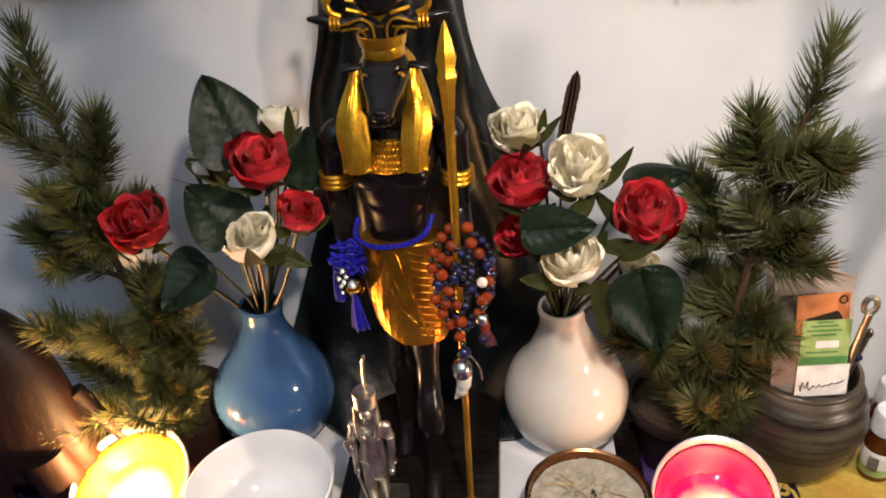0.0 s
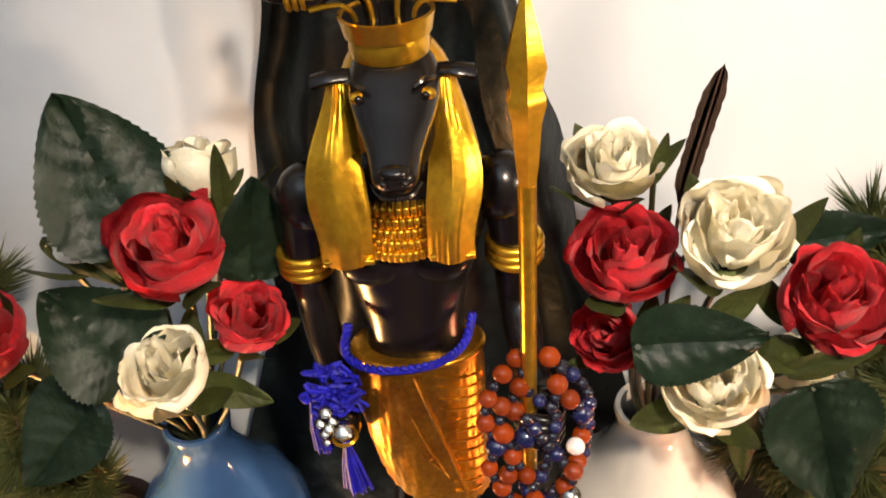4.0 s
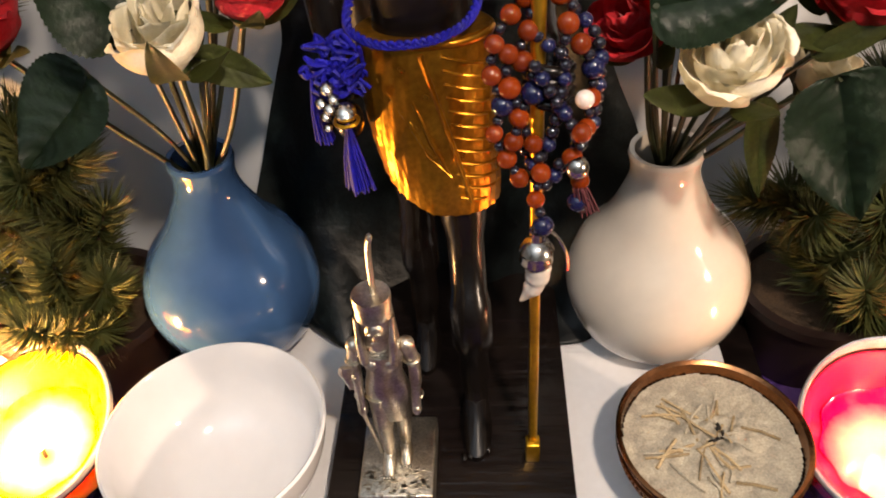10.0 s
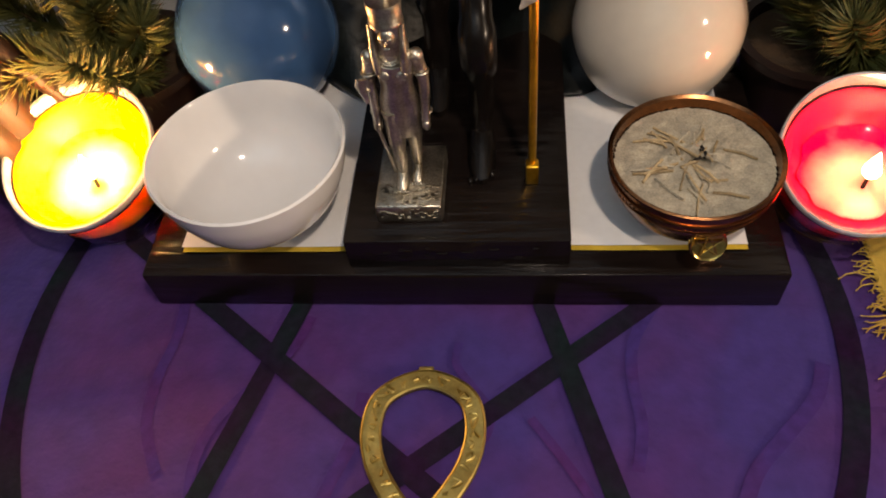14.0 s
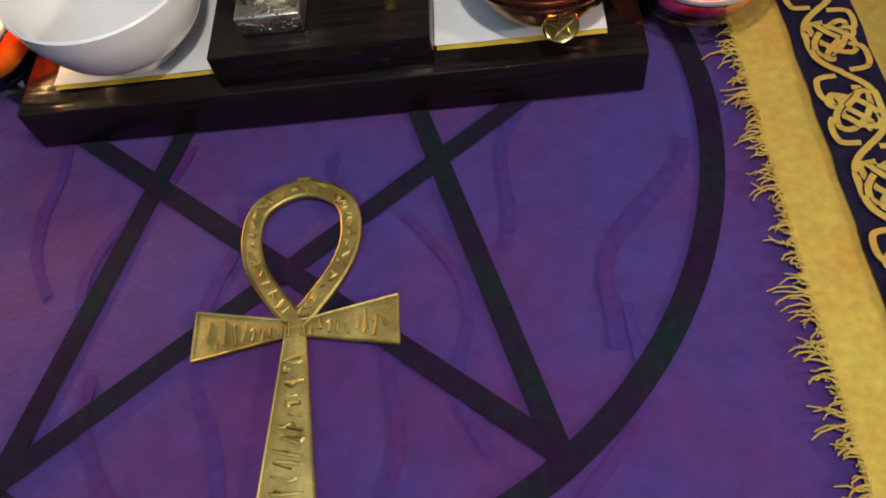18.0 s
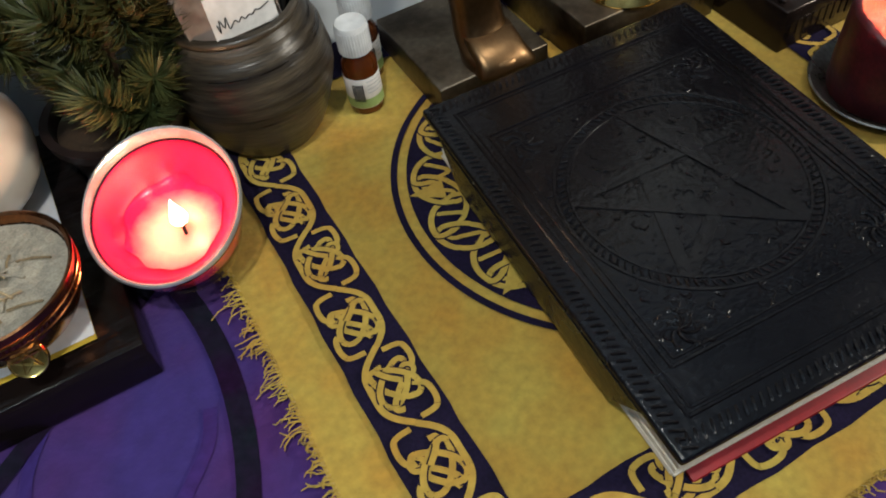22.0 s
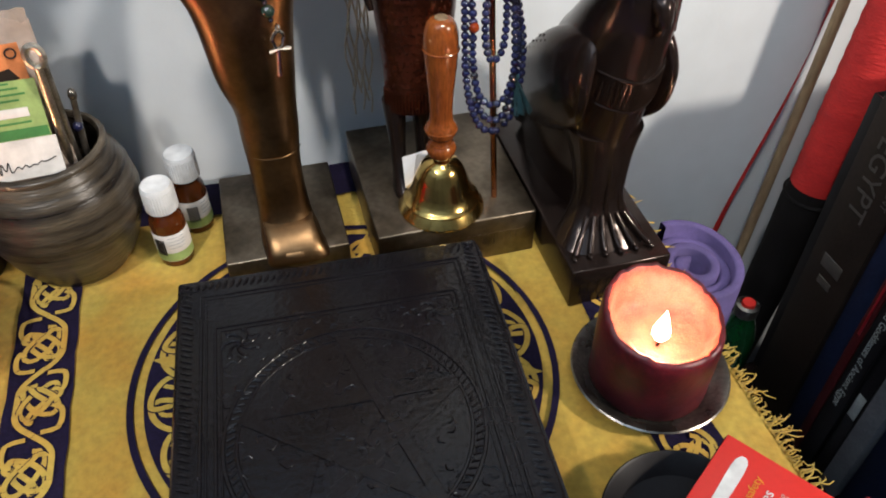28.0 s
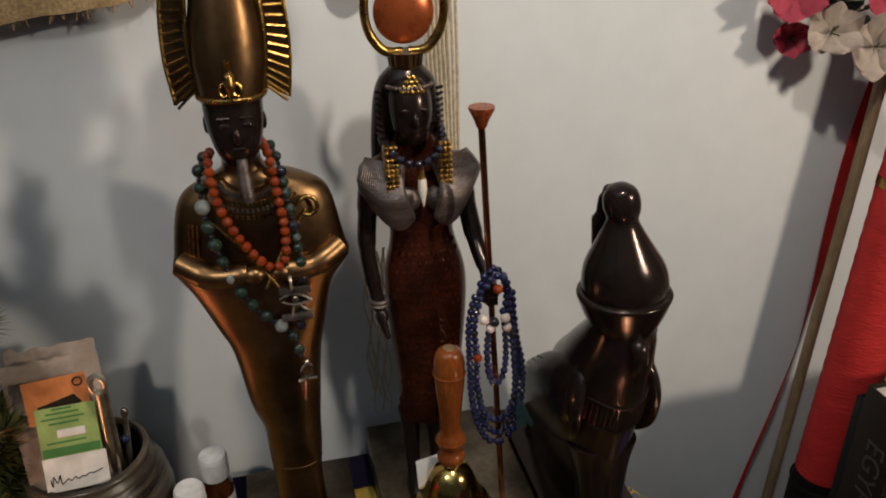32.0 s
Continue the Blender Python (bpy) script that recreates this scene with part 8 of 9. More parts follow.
bead_string("lapis_prayer_beads", "lapis bead loop round the staff hand", [(0.5650, 0.0850, 0.232), (0.5690, 0.0830, 0.240), (0.5750, 0.0830, 0.241), (0.5800, 0.0850, 0.234), (0.5805, 0.0860, 0.222), (0.5780, 0.0850, 0.213)], LB, 62, [0.0027], "prayer beads")
bead_string("lapis_prayer_beads", "long lapis bead strand hung on the staff", [(0.5830, 0.0885, 0.224), (0.5860, 0.0890, 0.200), (0.5895, 0.0895, 0.170), (0.5890, 0.0890, 0.145), (0.5850, 0.0880, 0.122), (0.5790, 0.0870, 0.113), (0.5700, 0.0865, 0.117), (0.5630, 0.0870, 0.130)], LB * 6 + [ONYX], 63, [0.0026] * 7, "prayer beads")
bead_string("lapis_prayer_beads", "lapis bead strand hanging outside the staff", [(0.5600, 0.0870, 0.228), (0.5555, 0.0870, 0.205), (0.5560, 0.0870, 0.175), (0.5575, 0.0870, 0.145), (0.5620, 0.0870, 0.122), (0.5690, 0.0865, 0.108), (0.5780, 0.0865, 0.105)], LB, 64, [0.0026], "prayer beads")
bead_string("lapis_prayer_beads", "lapis bead strand behind the staff", [(0.5850, 0.0900, 0.226), (0.5880, 0.0905, 0.195), (0.5935, 0.0910, 0.165), (0.5940, 0.0910, 0.140), (0.5900, 0.0900, 0.117), (0.5840, 0.0890, 0.107)], LB, 65, [0.0026], "prayer beads")
acc = thing("accent_beads", "pearl and orange beads on the lapis strings", "beads", at(0, 0, 0))
for c, r, mt in (((0.5640, 0.0830, 0.2105), 0.0033, PEARL), ((0.5785, 0.0825, 0.2100), 0.0033, PEARL), ((0.5690, 0.0830, 0.2030), 0.0030, PEARL), ((0.5800, 0.0830, 0.2025), 0.0030, PEARL), ((0.5730, 0.0815, 0.2325), 0.0032, CARNELIAN), ((0.5600, 0.0825, 0.1820), 0.0030, CARNELIAN), ((0.5712, 0.0825, 0.2080), 0.0034, ONYX)):
    part("bead", ball(c, r, None, 0, 14, 10), mt, acc)
tl = thing("teal_tassel", "teal thread tassel hanging from the lapis beads", "tassel", at(0.5895, 0.0885, 0.142))
bm = bmesh.new()
for k in range(46):
    a, q = rng.uniform(0, 6.28), rng.random() ** 0.5
    tube([(0, 0, 0), (0.004 * q * math.cos(a) + 0.003, 0.003 * q * math.sin(a), -0.012), (0.008 * q * math.cos(a) + 0.006, 0.005 * q * math.sin(a), -0.025 - 0.004 * rng.random())], 0.0003, 4, bm)
part("threads", bm, TEALTHREAD, tl, kind="stuff")
part("knot", ball((0, 0, 0), 0.0026, None, 0, 10, 8), TEALTHREAD, tl)
mac = thing("macrame_hanging", "cream knotted macrame strands hanging behind the goddess statue", "macrame", at(0, 0, 0))
for k in range(9):
    x0 = 0.502 + 0.0019 * k
    pts = [(x0 + 0.0022 * math.sin(j * 1.3 + k * 1.9) - 0.002 * (j / 12), 0.190 + 0.003 * math.sin(k), 0.215 - 0.0145 * j * (0.8 + 0.2 * ((k * 7) % 5) / 5)) for j in range(12)]
    part("strand", tube(smooth_line(pts, 4), 0.00075, 5), CREAMTHREAD, mac)
part("woven_strip", block(0.555, 0.572, 0.196, 0.199, 0.26, 0.43, 0.001), CREAMTHREAD, mac, "beige woven strip")
for k in range(8):
    part("strand", tube(smooth_line([(0.553 + 0.003 * k + 0.001 * math.sin(k), 0.194, 0.43), (0.555 + 0.003 * k, 0.193, 0.36), (0.559 + 0.0025 * k, 0.194, 0.30), (0.563 + 0.002 * k, 0.195, 0.24)], 6), 0.0013, 5), CREAMTHREAD, mac)
fan = thing("dark_wall_ornament", "dark round ornament hung behind the goddess statue", "ornament", pose(0.510, 0.205, 0.412, 90, 0, 0))
part("disc", lathe([(0, 0.004), (0.010, 0.004), (0.012, 0.002), (0.012, -0.002), (0, -0.004)], 28), BOOKBLACK, fan)
tagp = thing("paper_tag", "white folded paper tag at the goddess statue's feet", "paper", pose(0.531, 0.113, 0.0415, -8, 0, 12))
part("sheet", block(-0.009, 0.011, -0.0004, 0.0004, 0, 0.032, 0.0002), PAPER, tagp)
part("fold", block(-0.006, 0.010, -0.0004, 0.0004, 0, 0.020, 0.0002), PAPER, tagp, m=pose(0.004, -0.003, 0, -25, 12, 14))

# ---- brass handbell ----
bell = thing("handbell", "brass handbell with a turned red wooden handle", "bell", at(0.544, 0.0965, 0.041))
part("bell_body", lathe([(0.0250, 0.0005), (0.0295, 0.0), (0.0300, 0.0015), (0.0285, 0.004), (0.0260, 0.0075), (0.0262, 0.0088), (0.0248, 0.0100), (0.0235, 0.0108), (0.0205, 0.018), (0.0178, 0.027), (0.0150, 0.034), (0.0110, 0.0395), (0.0055, 0.042), (0.0045, 0.046), (0, 0.046)], 56), BRIGHT_BRASS, bell, "polished brass bell")
part("handle", lathe(curve_profile([(0.0058, 0.042), (0.0090, 0.046), (0.0100, 0.051), (0.0072, 0.0555), (0.0066, 0.058), (0.0098, 0.062), (0.0102, 0.067), (0.0076, 0.074), (0.0080, 0.090), (0.0100, 0.112), (0.0108, 0.125), (0.0104, 0.134), (0.0078, 0.1405), (0.0035, 0.1425), (0, 0.1425)], 5), 36), WOODHANDLE, bell, "turned varnished wooden handle")
for z, r in ((0.0545, 0.0080), (0.0655, 0.0104), (0.123, 0.0110)):
    part("turned_ring", tube([(r * math.cos(t), r * math.sin(t), z) for t in (math.tau * k / 32 for k in range(33))], 0.0006, 6, caps=False), WOODHANDLE, bell)
part("end_cap", lathe([(0, 0.1432), (0.0038, 0.1430), (0.0042, 0.142), (0, 0.1418)], 20), CANEWOOD, bell)

# ---- crowned falcon statue ----
FB = block(0.611, 0.6815, 0.013, 0.202, 0.0032, 0.036, 0.0015)
rng = random.Random(24)
for k in range(9):
    x = 0.617 + 0.0065 * k
    block(x, x + 0.0035, 0.0125, 0.0135, 0.012 + 0.003 * rng.random(), 0.026, 0, FB)
loft(smooth_sections([(0.0355, 0.6435, 0.046, 0.0310, 0.021), (0.041, 0.6435, 0.049, 0.0265, 0.0185), (0.050, 0.6435, 0.054, 0.0205, 0.0145), (0.062, 0.6435, 0.058, 0.0170, 0.0130), (0.080, 0.6435, 0.061, 0.0175, 0.0150), (0.097, 0.6435, 0.066, 0.0205, 0.0195), (0.114, 0.6435, 0.073, 0.0255, 0.028)], 4), 32, FB, 0, 2.8)
for sd in (-1, 0, 1):
    tube(smooth_line([(0.6435 + sd * 0.0125, 0.0405 + 0.002 * abs(sd), 0.050), (0.6435 + sd * 0.0095, 0.0446 + 0.002 * abs(sd), 0.062), (0.6435 + sd * 0.0090, 0.0462 + 0.003 * abs(sd), 0.082), (0.6435 + sd * 0.0100, 0.0480 + 0.003 * abs(sd), 0.100)], 4), 0.0013, 6, FB)
for k in range(6):
    o = (k - 2.5) / 2.5
    tube(smooth_line([(0.6435 + 0.0130 * o, 0.0425, 0.0545), (0.6435 + 0.0205 * o, 0.0335, 0.0445), (0.6435 + 0.0265 * o, 0.0255, 0.0385)], 5), [0.0019] * 5 + [0.0022] * 5 + [0.0019], 10, FB)
    ball((0.6435 + 0.0275 * o, 0.0235, 0.0378), 0.0022, FB, 0, 10, 6, (0.9, 1.4, 0.9))
bird = smooth_sections([(0.098, 0.6435, 0.068, 0.0205, 0.020), (0.110, 0.6435, 0.075, 0.0245, 0.030), (0.125, 0.6432, 0.081, 0.0272, 0.040), (0.145, 0.6430, 0.081, 0.0290, 0.046), (0.162, 0.6430, 0.076, 0.0285, 0.0445), (0.178, 0.6432, 0.068, 0.0272, 0.037), (0.192, 0.6440, 0.061, 0.0255, 0.0315), (0.205, 0.6448, 0.055, 0.0228, 0.0255), (0.216, 0.6450, 0.051, 0.0200, 0.0205)], 5)
loft(bird, 44, FB)
# folded wings against the sides, running back to the tail
for sd in (-1, 1):
    wing = smooth_sections([(0.048, 0.6435 + sd * 0.0080, 0.186, 0.0040, 0.010), (0.072, 0.6435 + sd * 0.0160, 0.156, 0.0060, 0.026), (0.102, 0.6435 + sd * 0.0225, 0.122, 0.0075, 0.042), (0.128, 0.6434 + sd * 0.0265, 0.096, 0.0085, 0.047), (0.150, 0.6432 + sd * 0.0275, 0.080, 0.0090, 0.039), (0.166, 0.6432 + sd * 0.0260, 0.071, 0.0085, 0.029), (0.178, 0.6432 + sd * 0.0230, 0.064, 0.0065, 0.017), (0.184, 0.6432 + sd * 0.0210, 0.060, 0.0030, 0.006)], 4)
    loft(wing, 28, FB)
    for j, (z, wx, wy, wa, wb) in enumerate(wing[4:-10]):
        for k in range(9):
            u = (k - 4 + 0.5 * (j % 2)) / 5.2
            ball((wx + sd * (wa * math.sqrt(max(0, 1 - u * u)) - 0.0010), wy + wb * u, z + 0.0012 * noise.noise(Vector((k, j, sd)))), 0.0023, FB, 0, 6, 4, (0.35, 1.1, 1.25))
loft(smooth_sections([(0.0355, 0.6435, 0.128, 0.0170, 0.062), (0.052, 0.6435, 0.124, 0.0185, 0.060), (0.072, 0.6435, 0.116, 0.0210, 0.054), (0.096, 0.6435, 0.102, 0.0225, 0.044), (0.110, 0.6435, 0.094, 0.0235, 0.036)], 3), 28, FB)
tube(smooth_line([(0.6435, 0.112, 0.112), (0.6435, 0.150, 0.078), (0.6435, 0.190, 0.0405)], 6), [0.020] * 6 + [0.016] * 6 + [0.009], 14, FB, flat=0.7)
# breast collar relief, beak, eyes
for j in range(4):
    for k in range(21):
        a = radians(212 + 5.8 * k)
        x = 0.6425 + 0.028 * math.cos(a)
        z = 0.158 - 0.0046 * j + 0.006 * abs(math.cos(a))
        y = front_y(bird, x, z)
        block(x - 0.0009, x + 0.0009, y - 0.0011, y + 0.001, z - 0.0017, z + 0.0017, 0, FB)
for z in (0.1625, 0.1400):
    pts = []
    for k in range(22):
        a = radians(208 + 6 * k)
        x = 0.6425 + 0.029 * math.cos(a)
        zz = z + 0.006 * abs(math.cos(a))
        pts.append((x, front_y(bird, x, zz) - 0.0004, zz))
    tube(pts, 0.0010, 6, FB)
tube(smooth_line([(0.6452, 0.0335, 0.2115), (0.6455, 0.0270, 0.2075), (0.6455, 0.0268, 0.1995), (0.6455, 0.0290, 0.1945)], 5), [0.0062] * 5 + [0.0050] * 5 + [0.0030] * 5 + [0.0008], 12, FB)
for s in (-1, 1):
    ball((0.6452 + s * 0.0145, 0.0390, 0.2075), 0.0036, FB, 0, 12, 8, (0.6, 0.8, 0.8))
    tube(smooth_line([(0.6452 + s * 0.0145, 0.0375, 0.2035), (0.6452 + s * 0.0150, 0.0380, 0.195), (0.6452 + s * 0.0170, 0.0405, 0.188)], 5), 0.0013, 6, FB)
    tube([(0.6452 + s * 0.0075, 0.0325, 0.2145), (0.6452 + s * 0.0175, 0.0415, 0.2125)], 0.0012, 6, FB)
# crown of two parts with a tall back
loft(smooth_sections([(0.2150, 0.6440, 0.0495, 0.0200, 0.0195), (0.222, 0.6435, 0.0495, 0.0235, 0.0225), (0.235, 0.6430, 0.0495, 0.0285, 0.0265), (0.2385, 0.6430, 0.0495, 0.0292, 0.0272), (0.2400, 0.6430, 0.0495, 0.0275, 0.0255), (0.2405, 0.6430, 0.0495, 0.0255, 0.0235)], 4), 44, FB)
loft(smooth_sections([(0.2400, 0.6430, 0.0495, 0.0262, 0.0242), (0.248, 0.6425, 0.0497, 0.0263, 0.0243), (0.258, 0.6415, 0.0500, 0.0240, 0.0220), (0.270, 0.6400, 0.0505, 0.0175, 0.0165), (0.281, 0.6385, 0.0508, 0.0118, 0.0112), (0.287, 0.6378, 0.0510, 0.0095, 0.0092), (0.293, 0.6370, 0.0510, 0.0108, 0.0105), (0.300, 0.6363, 0.0512, 0.0108, 0.0105), (0.306, 0.6360, 0.0512, 0.0080, 0.0080), (0.309, 0.6360, 0.0512, 0.0025, 0.0025)], 4), 40, FB)
tube(smooth_line([(0.6420, 0.070, 0.234), (0.6395, 0.071, 0.258), (0.6355, 0.066, 0.286), (0.6340, 0.0605, 0.299), (0.6340, 0.0585, 0.304)], 6), [0.0125] * 6 + [0.0100] * 6 + [0.0072] * 6 + [0.0058] * 6 + [0.0035], 14, FB, flat=0.6, up=(0, 1, 0))
part("falcon_statue", FB, DARKBRONZE, None, "glossy dark bronze crowned falcon figure on a plinth", category="statue", angle=50)

# ---- pillar candle on its dish ----
dish = thing("candle_dish", "shallow dull grey metal candle dish on yellow cloth", "dish", at(0.637, -0.054, 0.0032))
part("bowl", lathe([(0, 0.001), (0.028, 0.0), (0.037, 0.002), (0.044, 0.0075), (0.0478, 0.0095), (0.0486, 0.0105), (0.0476, 0.0112), (0.043, 0.0092), (0.037, 0.0042), (0, 0.003)], 64), PEWTERDARK, dish)
pil = thing("pillar_candle", "lit maroon pillar candle with a hollowed top on the dish", "candle", at(0.6365, -0.054, 0.0058))
bm = bmesh.new()
seg, rings = 64, []
prof = [(0, 0.0), (0.0345, 0.0), (0.0362, 0.003), (0.0362, 0.02), (0.0364, 0.042), (0.0358, 0.053), (0.0342, 0.0575), (0.0322, 0.0568), (0.0302, 0.050), (0.0285, 0.042), (0.0250, 0.036), (0.012, 0.0335), (0, 0.0328)]
for j, (r, z) in enumerate(prof):
    ring = []
    for k in range(seg):
        t = math.tau * k / seg
        lift = (0.0075 * max(0, math.sin(t - 0.2)) - 0.004 * max(0, -math.sin(t))) if 4 <= j <= 8 else 0
        wob = 1 + (0.02 * noise.noise(Vector((math.cos(t) * 3, math.sin(t) * 3, z * 60))) + 0.045 * noise.noise(Vector((math.cos(t) * 9, math.sin(t) * 9, z * 90))) * (j > 6)) * (r > 0)
        ring.append(bm.verts.new((r * wob * math.cos(t), r * wob * math.sin(t), z + lift + (0.0035 * noise.noise(Vector((math.cos(t) * 5, math.sin(t) * 5, 2))) if 5 <= j <= 8 else 0))) if r > 0 else None)
    rings.append(ring if r > 0 else [bm.verts.new((0, 0, z))])
for a, b in zip(rings, rings[1:]):
    for i in range(seg):
        j = (i + 1) % seg
        f = bm.faces.new([a[0], b[i], b[j]] if len(a) == 1 else [a[i], b[0], a[j]] if len(b) == 1 else [a[i], b[i], b[j], a[j]])
        # the hollow takes the paler copy that carries the flame's light
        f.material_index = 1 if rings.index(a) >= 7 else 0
part("wax", bm, [WAX_MAROON, WAX_FLAMELIT], pil, "maroon wax, its hollow coloured pink as if flamelit", angle=180)
part("wick", tube([(-0.001, -0.003, 0.032), (-0.0015, -0.004, 0.038)], 0.0011, 6), WICK, pil, "charred wick")
part("flame", flame_bm(0.027, 0.0052), FLAME, pil, "bright candle flame", m=at(-0.0012, -0.0035, 0.037))
lamp("pillar_candle_light", "POINT", 2.0, (1.0, 0.6, 0.34), Matrix.Translation((0.6353, -0.0575, 0.052)), 0.006)

# ---- dark bowl and matchbox ----
db = thing("dark_bowl", "small dark wooden bowl under the matchbox", "bowl", at(0.606, -0.157, 0.0032))
part("body", lathe([(0, 0.0), (0.022, 0.0), (0.024, 0.002), (0.040, 0.012), (0.0440, 0.0185), (0.0432, 0.0192), (0.0415, 0.0180), (0.034, 0.009), (0, 0.005)], 56), BOOKBLACK, db)
A, B, C, D = Vector((0.645, -0.1225, 0.038)), Vector((0.543, -0.193, 0.030)), Vector((0.582, -0.2445, 0.030)), Vector((0.6815, -0.174, 0.038))
ux = (A - B).normalized()
uy = (B - C).normalized()
uz = ux.cross(uy).normalized()
uy = uz.cross(ux)
mc = (A + B + C + D) / 4
MB = Matrix.Translation(mc) @ Matrix((ux, uy, uz)).transposed().to_4x4()
mbx = thing("matchbox", "red cardboard box of long safety matches resting on a bowl", "matchbox", MB)
hl, hw = 0.0615, 0.0322
sleeve = part("sleeve", block(-hl, hl, -hw, hw, -0.018, 0.0, 0.0006), REDCARD, mbx, "red printed card sleeve")
part("tray_end", block(-hl - 0.0006, -hl + 0.001, -hw + 0.0008, hw - 0.0008, -0.0174, -0.0006, 0.0003), GREYCARD, mbx, "grey card tray end")
part("striker_strip", block(-hl + 0.001, hl - 0.001, hw - 0.0002, hw + 0.0005, -0.016, -0.002, 0.0001), BROWNFELT, mbx, "dark brown striking strip")
Z1 = 0.0003
text_mesh("45 extra long safety", 0.0062, sleeve, ORANGEINK, at(0.0235, 0.0085, Z1), "lettering", "orange printed words")
text_mesh("matches", 0.0078, sleeve, WHITEINK, at(0.0315, 0.0012, Z1), "lettering", "white printed word")
text_mesh("90mm long", 0.0056, sleeve, PALEINK, at(0.0345, -0.0050, Z1), "lettering", "pale printed words")
# the maker's mark as plain strokes
part("maker_mark", plate(smooth_line([(-0.0075, 0.0140), (-0.0045, 0.0262), (0.0010, 0.0275), (0.0030, 0.0225), (0.0200, 0.0222), (0.0500, 0.0225), (0.0505, 0.0160), (0.0200, 0.0158), (-0.0010, 0.0165)], 5, True), 0.0001, 0.0004), WHITEINK, sleeve, "plain white bar in place of the maker's mark")
part("pale_shape", plate(smooth_line([(-0.006, 0.018), (-0.014, 0.0135), (-0.0245, 0.020), (-0.030, 0.010), (-0.043, 0.004), (-0.050, 0.006), (-0.049, -0.004), (-0.052, -0.022), (-0.044, -0.0235), (-0.036, -0.0120), (-0.0245, -0.0150), (-0.0145, -0.0060), (-0.005, 0.006)], 5, True), 0.0001, 0.0004), WHITEINK, sleeve, "plain white printed shape")
part("round_badge", lathe([(0, 0.0005), (0.0052, 0.0005), (0.0056, 0.0001)], 28), GREYINK, sleeve, "grey round badge", m=at(0.0345, -0.0135, 0))
part("green_badge", block(0.0165, 0.0255, -0.0185, -0.0095, 0.0001, 0.0005, 0.0001), GREENINK, sleeve, "dark green square badge")
part("badge_mark", lathe([(0, 0.0008), (0.0022, 0.0008), (0.0022, 0.0004)], 3), WHITEINK, sleeve, m=at(0.0205, -0.014, 0))
part("printed_match", block(-0.001, 0.044, -0.0255, -0.0225, 0.0001, 0.0004, 0), LABELWHITE, sleeve, "printed match stick")
part("printed_flame", plate(smooth_line([(-0.006, -0.0240), (-0.003, -0.0195), (0.003, -0.0105), (-0.0005, -0.0130), (-0.0055, -0.0195)], 5, True), 0.0001, 0.0005), ORANGEINK, sleeve, "printed orange flame")
part("printed_head", lathe([(0, 0.0007), (0.0016, 0.0007), (0.0018, 0.0003)], 14), REDCOVER, sleeve, m=at(-0.001, -0.024, 0))
for k in range(2):
    mt_ = thing("loose_match", "pale wooden match lying by the matchbox", "match", Matrix.Translation((0, 0, 0)))
    p0 = Vector((0.640 + 0.014 * k, -0.200 - 0.005 * k, 0.0055))
    part("stick", tube([tuple(p0), tuple(p0 + Vector((0.062, 0.030 + 0.012 * k, 0.0)))], 0.0013, 6), CANEWOOD, mt_)
    part("head", ball(tuple(p0 + Vector((0.062, 0.030 + 0.012 * k, 0))), 0.0019, None, 0, 8, 6), REDCOVER, mt_)

# ---- rolled foam mat, bottle, wrapped roll and canes ----
roll = thing("foam_roll", "mauve purple foam mat rolled up, standing on the floor", "mat", at(0.748, 0.068, -0.750))
sp = []
for k in range(150):
    t = k / 149 * math.tau * 3.1
    r0 = 0.009 + 0.0265 * k / 149
    sp.append((r0 * math.cos(t + 1.2), r0 * 1.2 * math.sin(t + 1.2)))
bm = bmesh.new()
prev = None
for k, (x, y) in enumerate(sp):
    a = sp[min(k + 1, 149)]
    b = sp[max(k - 1, 0)]
    d = Vector((a[0] - b[0], a[1] - b[1])).normalized()
    n2 = Vector((d.y, -d.x)) * 0.0038
    z = 0.712 + 0.004 * math.sin(k * 0.05) - 0.010 * (1 - k / 149)
    row = [bm.verts.new(v) for v in ((x + n2.x, y + n2.y, 0), (x + n2.x, y + n2.y, z - 0.001), (x + n2.x * 0.6, y + n2.y * 0.6, z), (x - n2.x * 0.6, y - n2.y * 0.6, z), (x - n2.x, y - n2.y, z - 0.001), (x - n2.x, y - n2.y, 0))]
    if prev:
        for i in range(5):
            bm.faces.new((prev[i], prev[i + 1], row[i + 1], row[i]))
    prev = row
part("foam", bm, PURPLEFELT, roll, angle=60)
grb = thing("green_bottle", "dark green bottle with a red cap beside the books", "bottle", pose(0.828, 0.078, -0.2548, 0, 0, 0))
part("glass", lathe([(0, 0), (0.016, 0), (0.0175, 0.003), (0.0175, 0.085), (0.013, 0.105), (0.0095, 0.115), (0.0095, 0.122), (0, 0.122)], 32), GREENGLASS, grb)
part("cap", lathe([(0.0105, 0.118), (0.0105, 0.129), (0.0075, 0.1305), (0.0065, 0.1290), (0, 0.1290)], 24), PEWTERDARK, grb, "metal ring cap")
part("cap_centre", lathe([(0.0062, 0.1290), (0.0058, 0.1325), (0, 0.1330)], 20), REDCARD, grb, "red cap centre")


def lean(name, lbl, cat, p0, p1, r, mt, kind_part="shaft", seg=24, wrap=0.0):
    ob = thing(name, lbl, cat, at(0, 0, 0))
    a, b = Vector(p0), Vector(p1)
    n2 = 60 if wrap else 8
    part(kind_part, tube([tuple(a.lerp(b, i / n2)) for i in range(n2 + 1)], [r + (wrap if i % 2 else 0) for i in range(n2 + 1)], seg), mt, ob)
    return ob


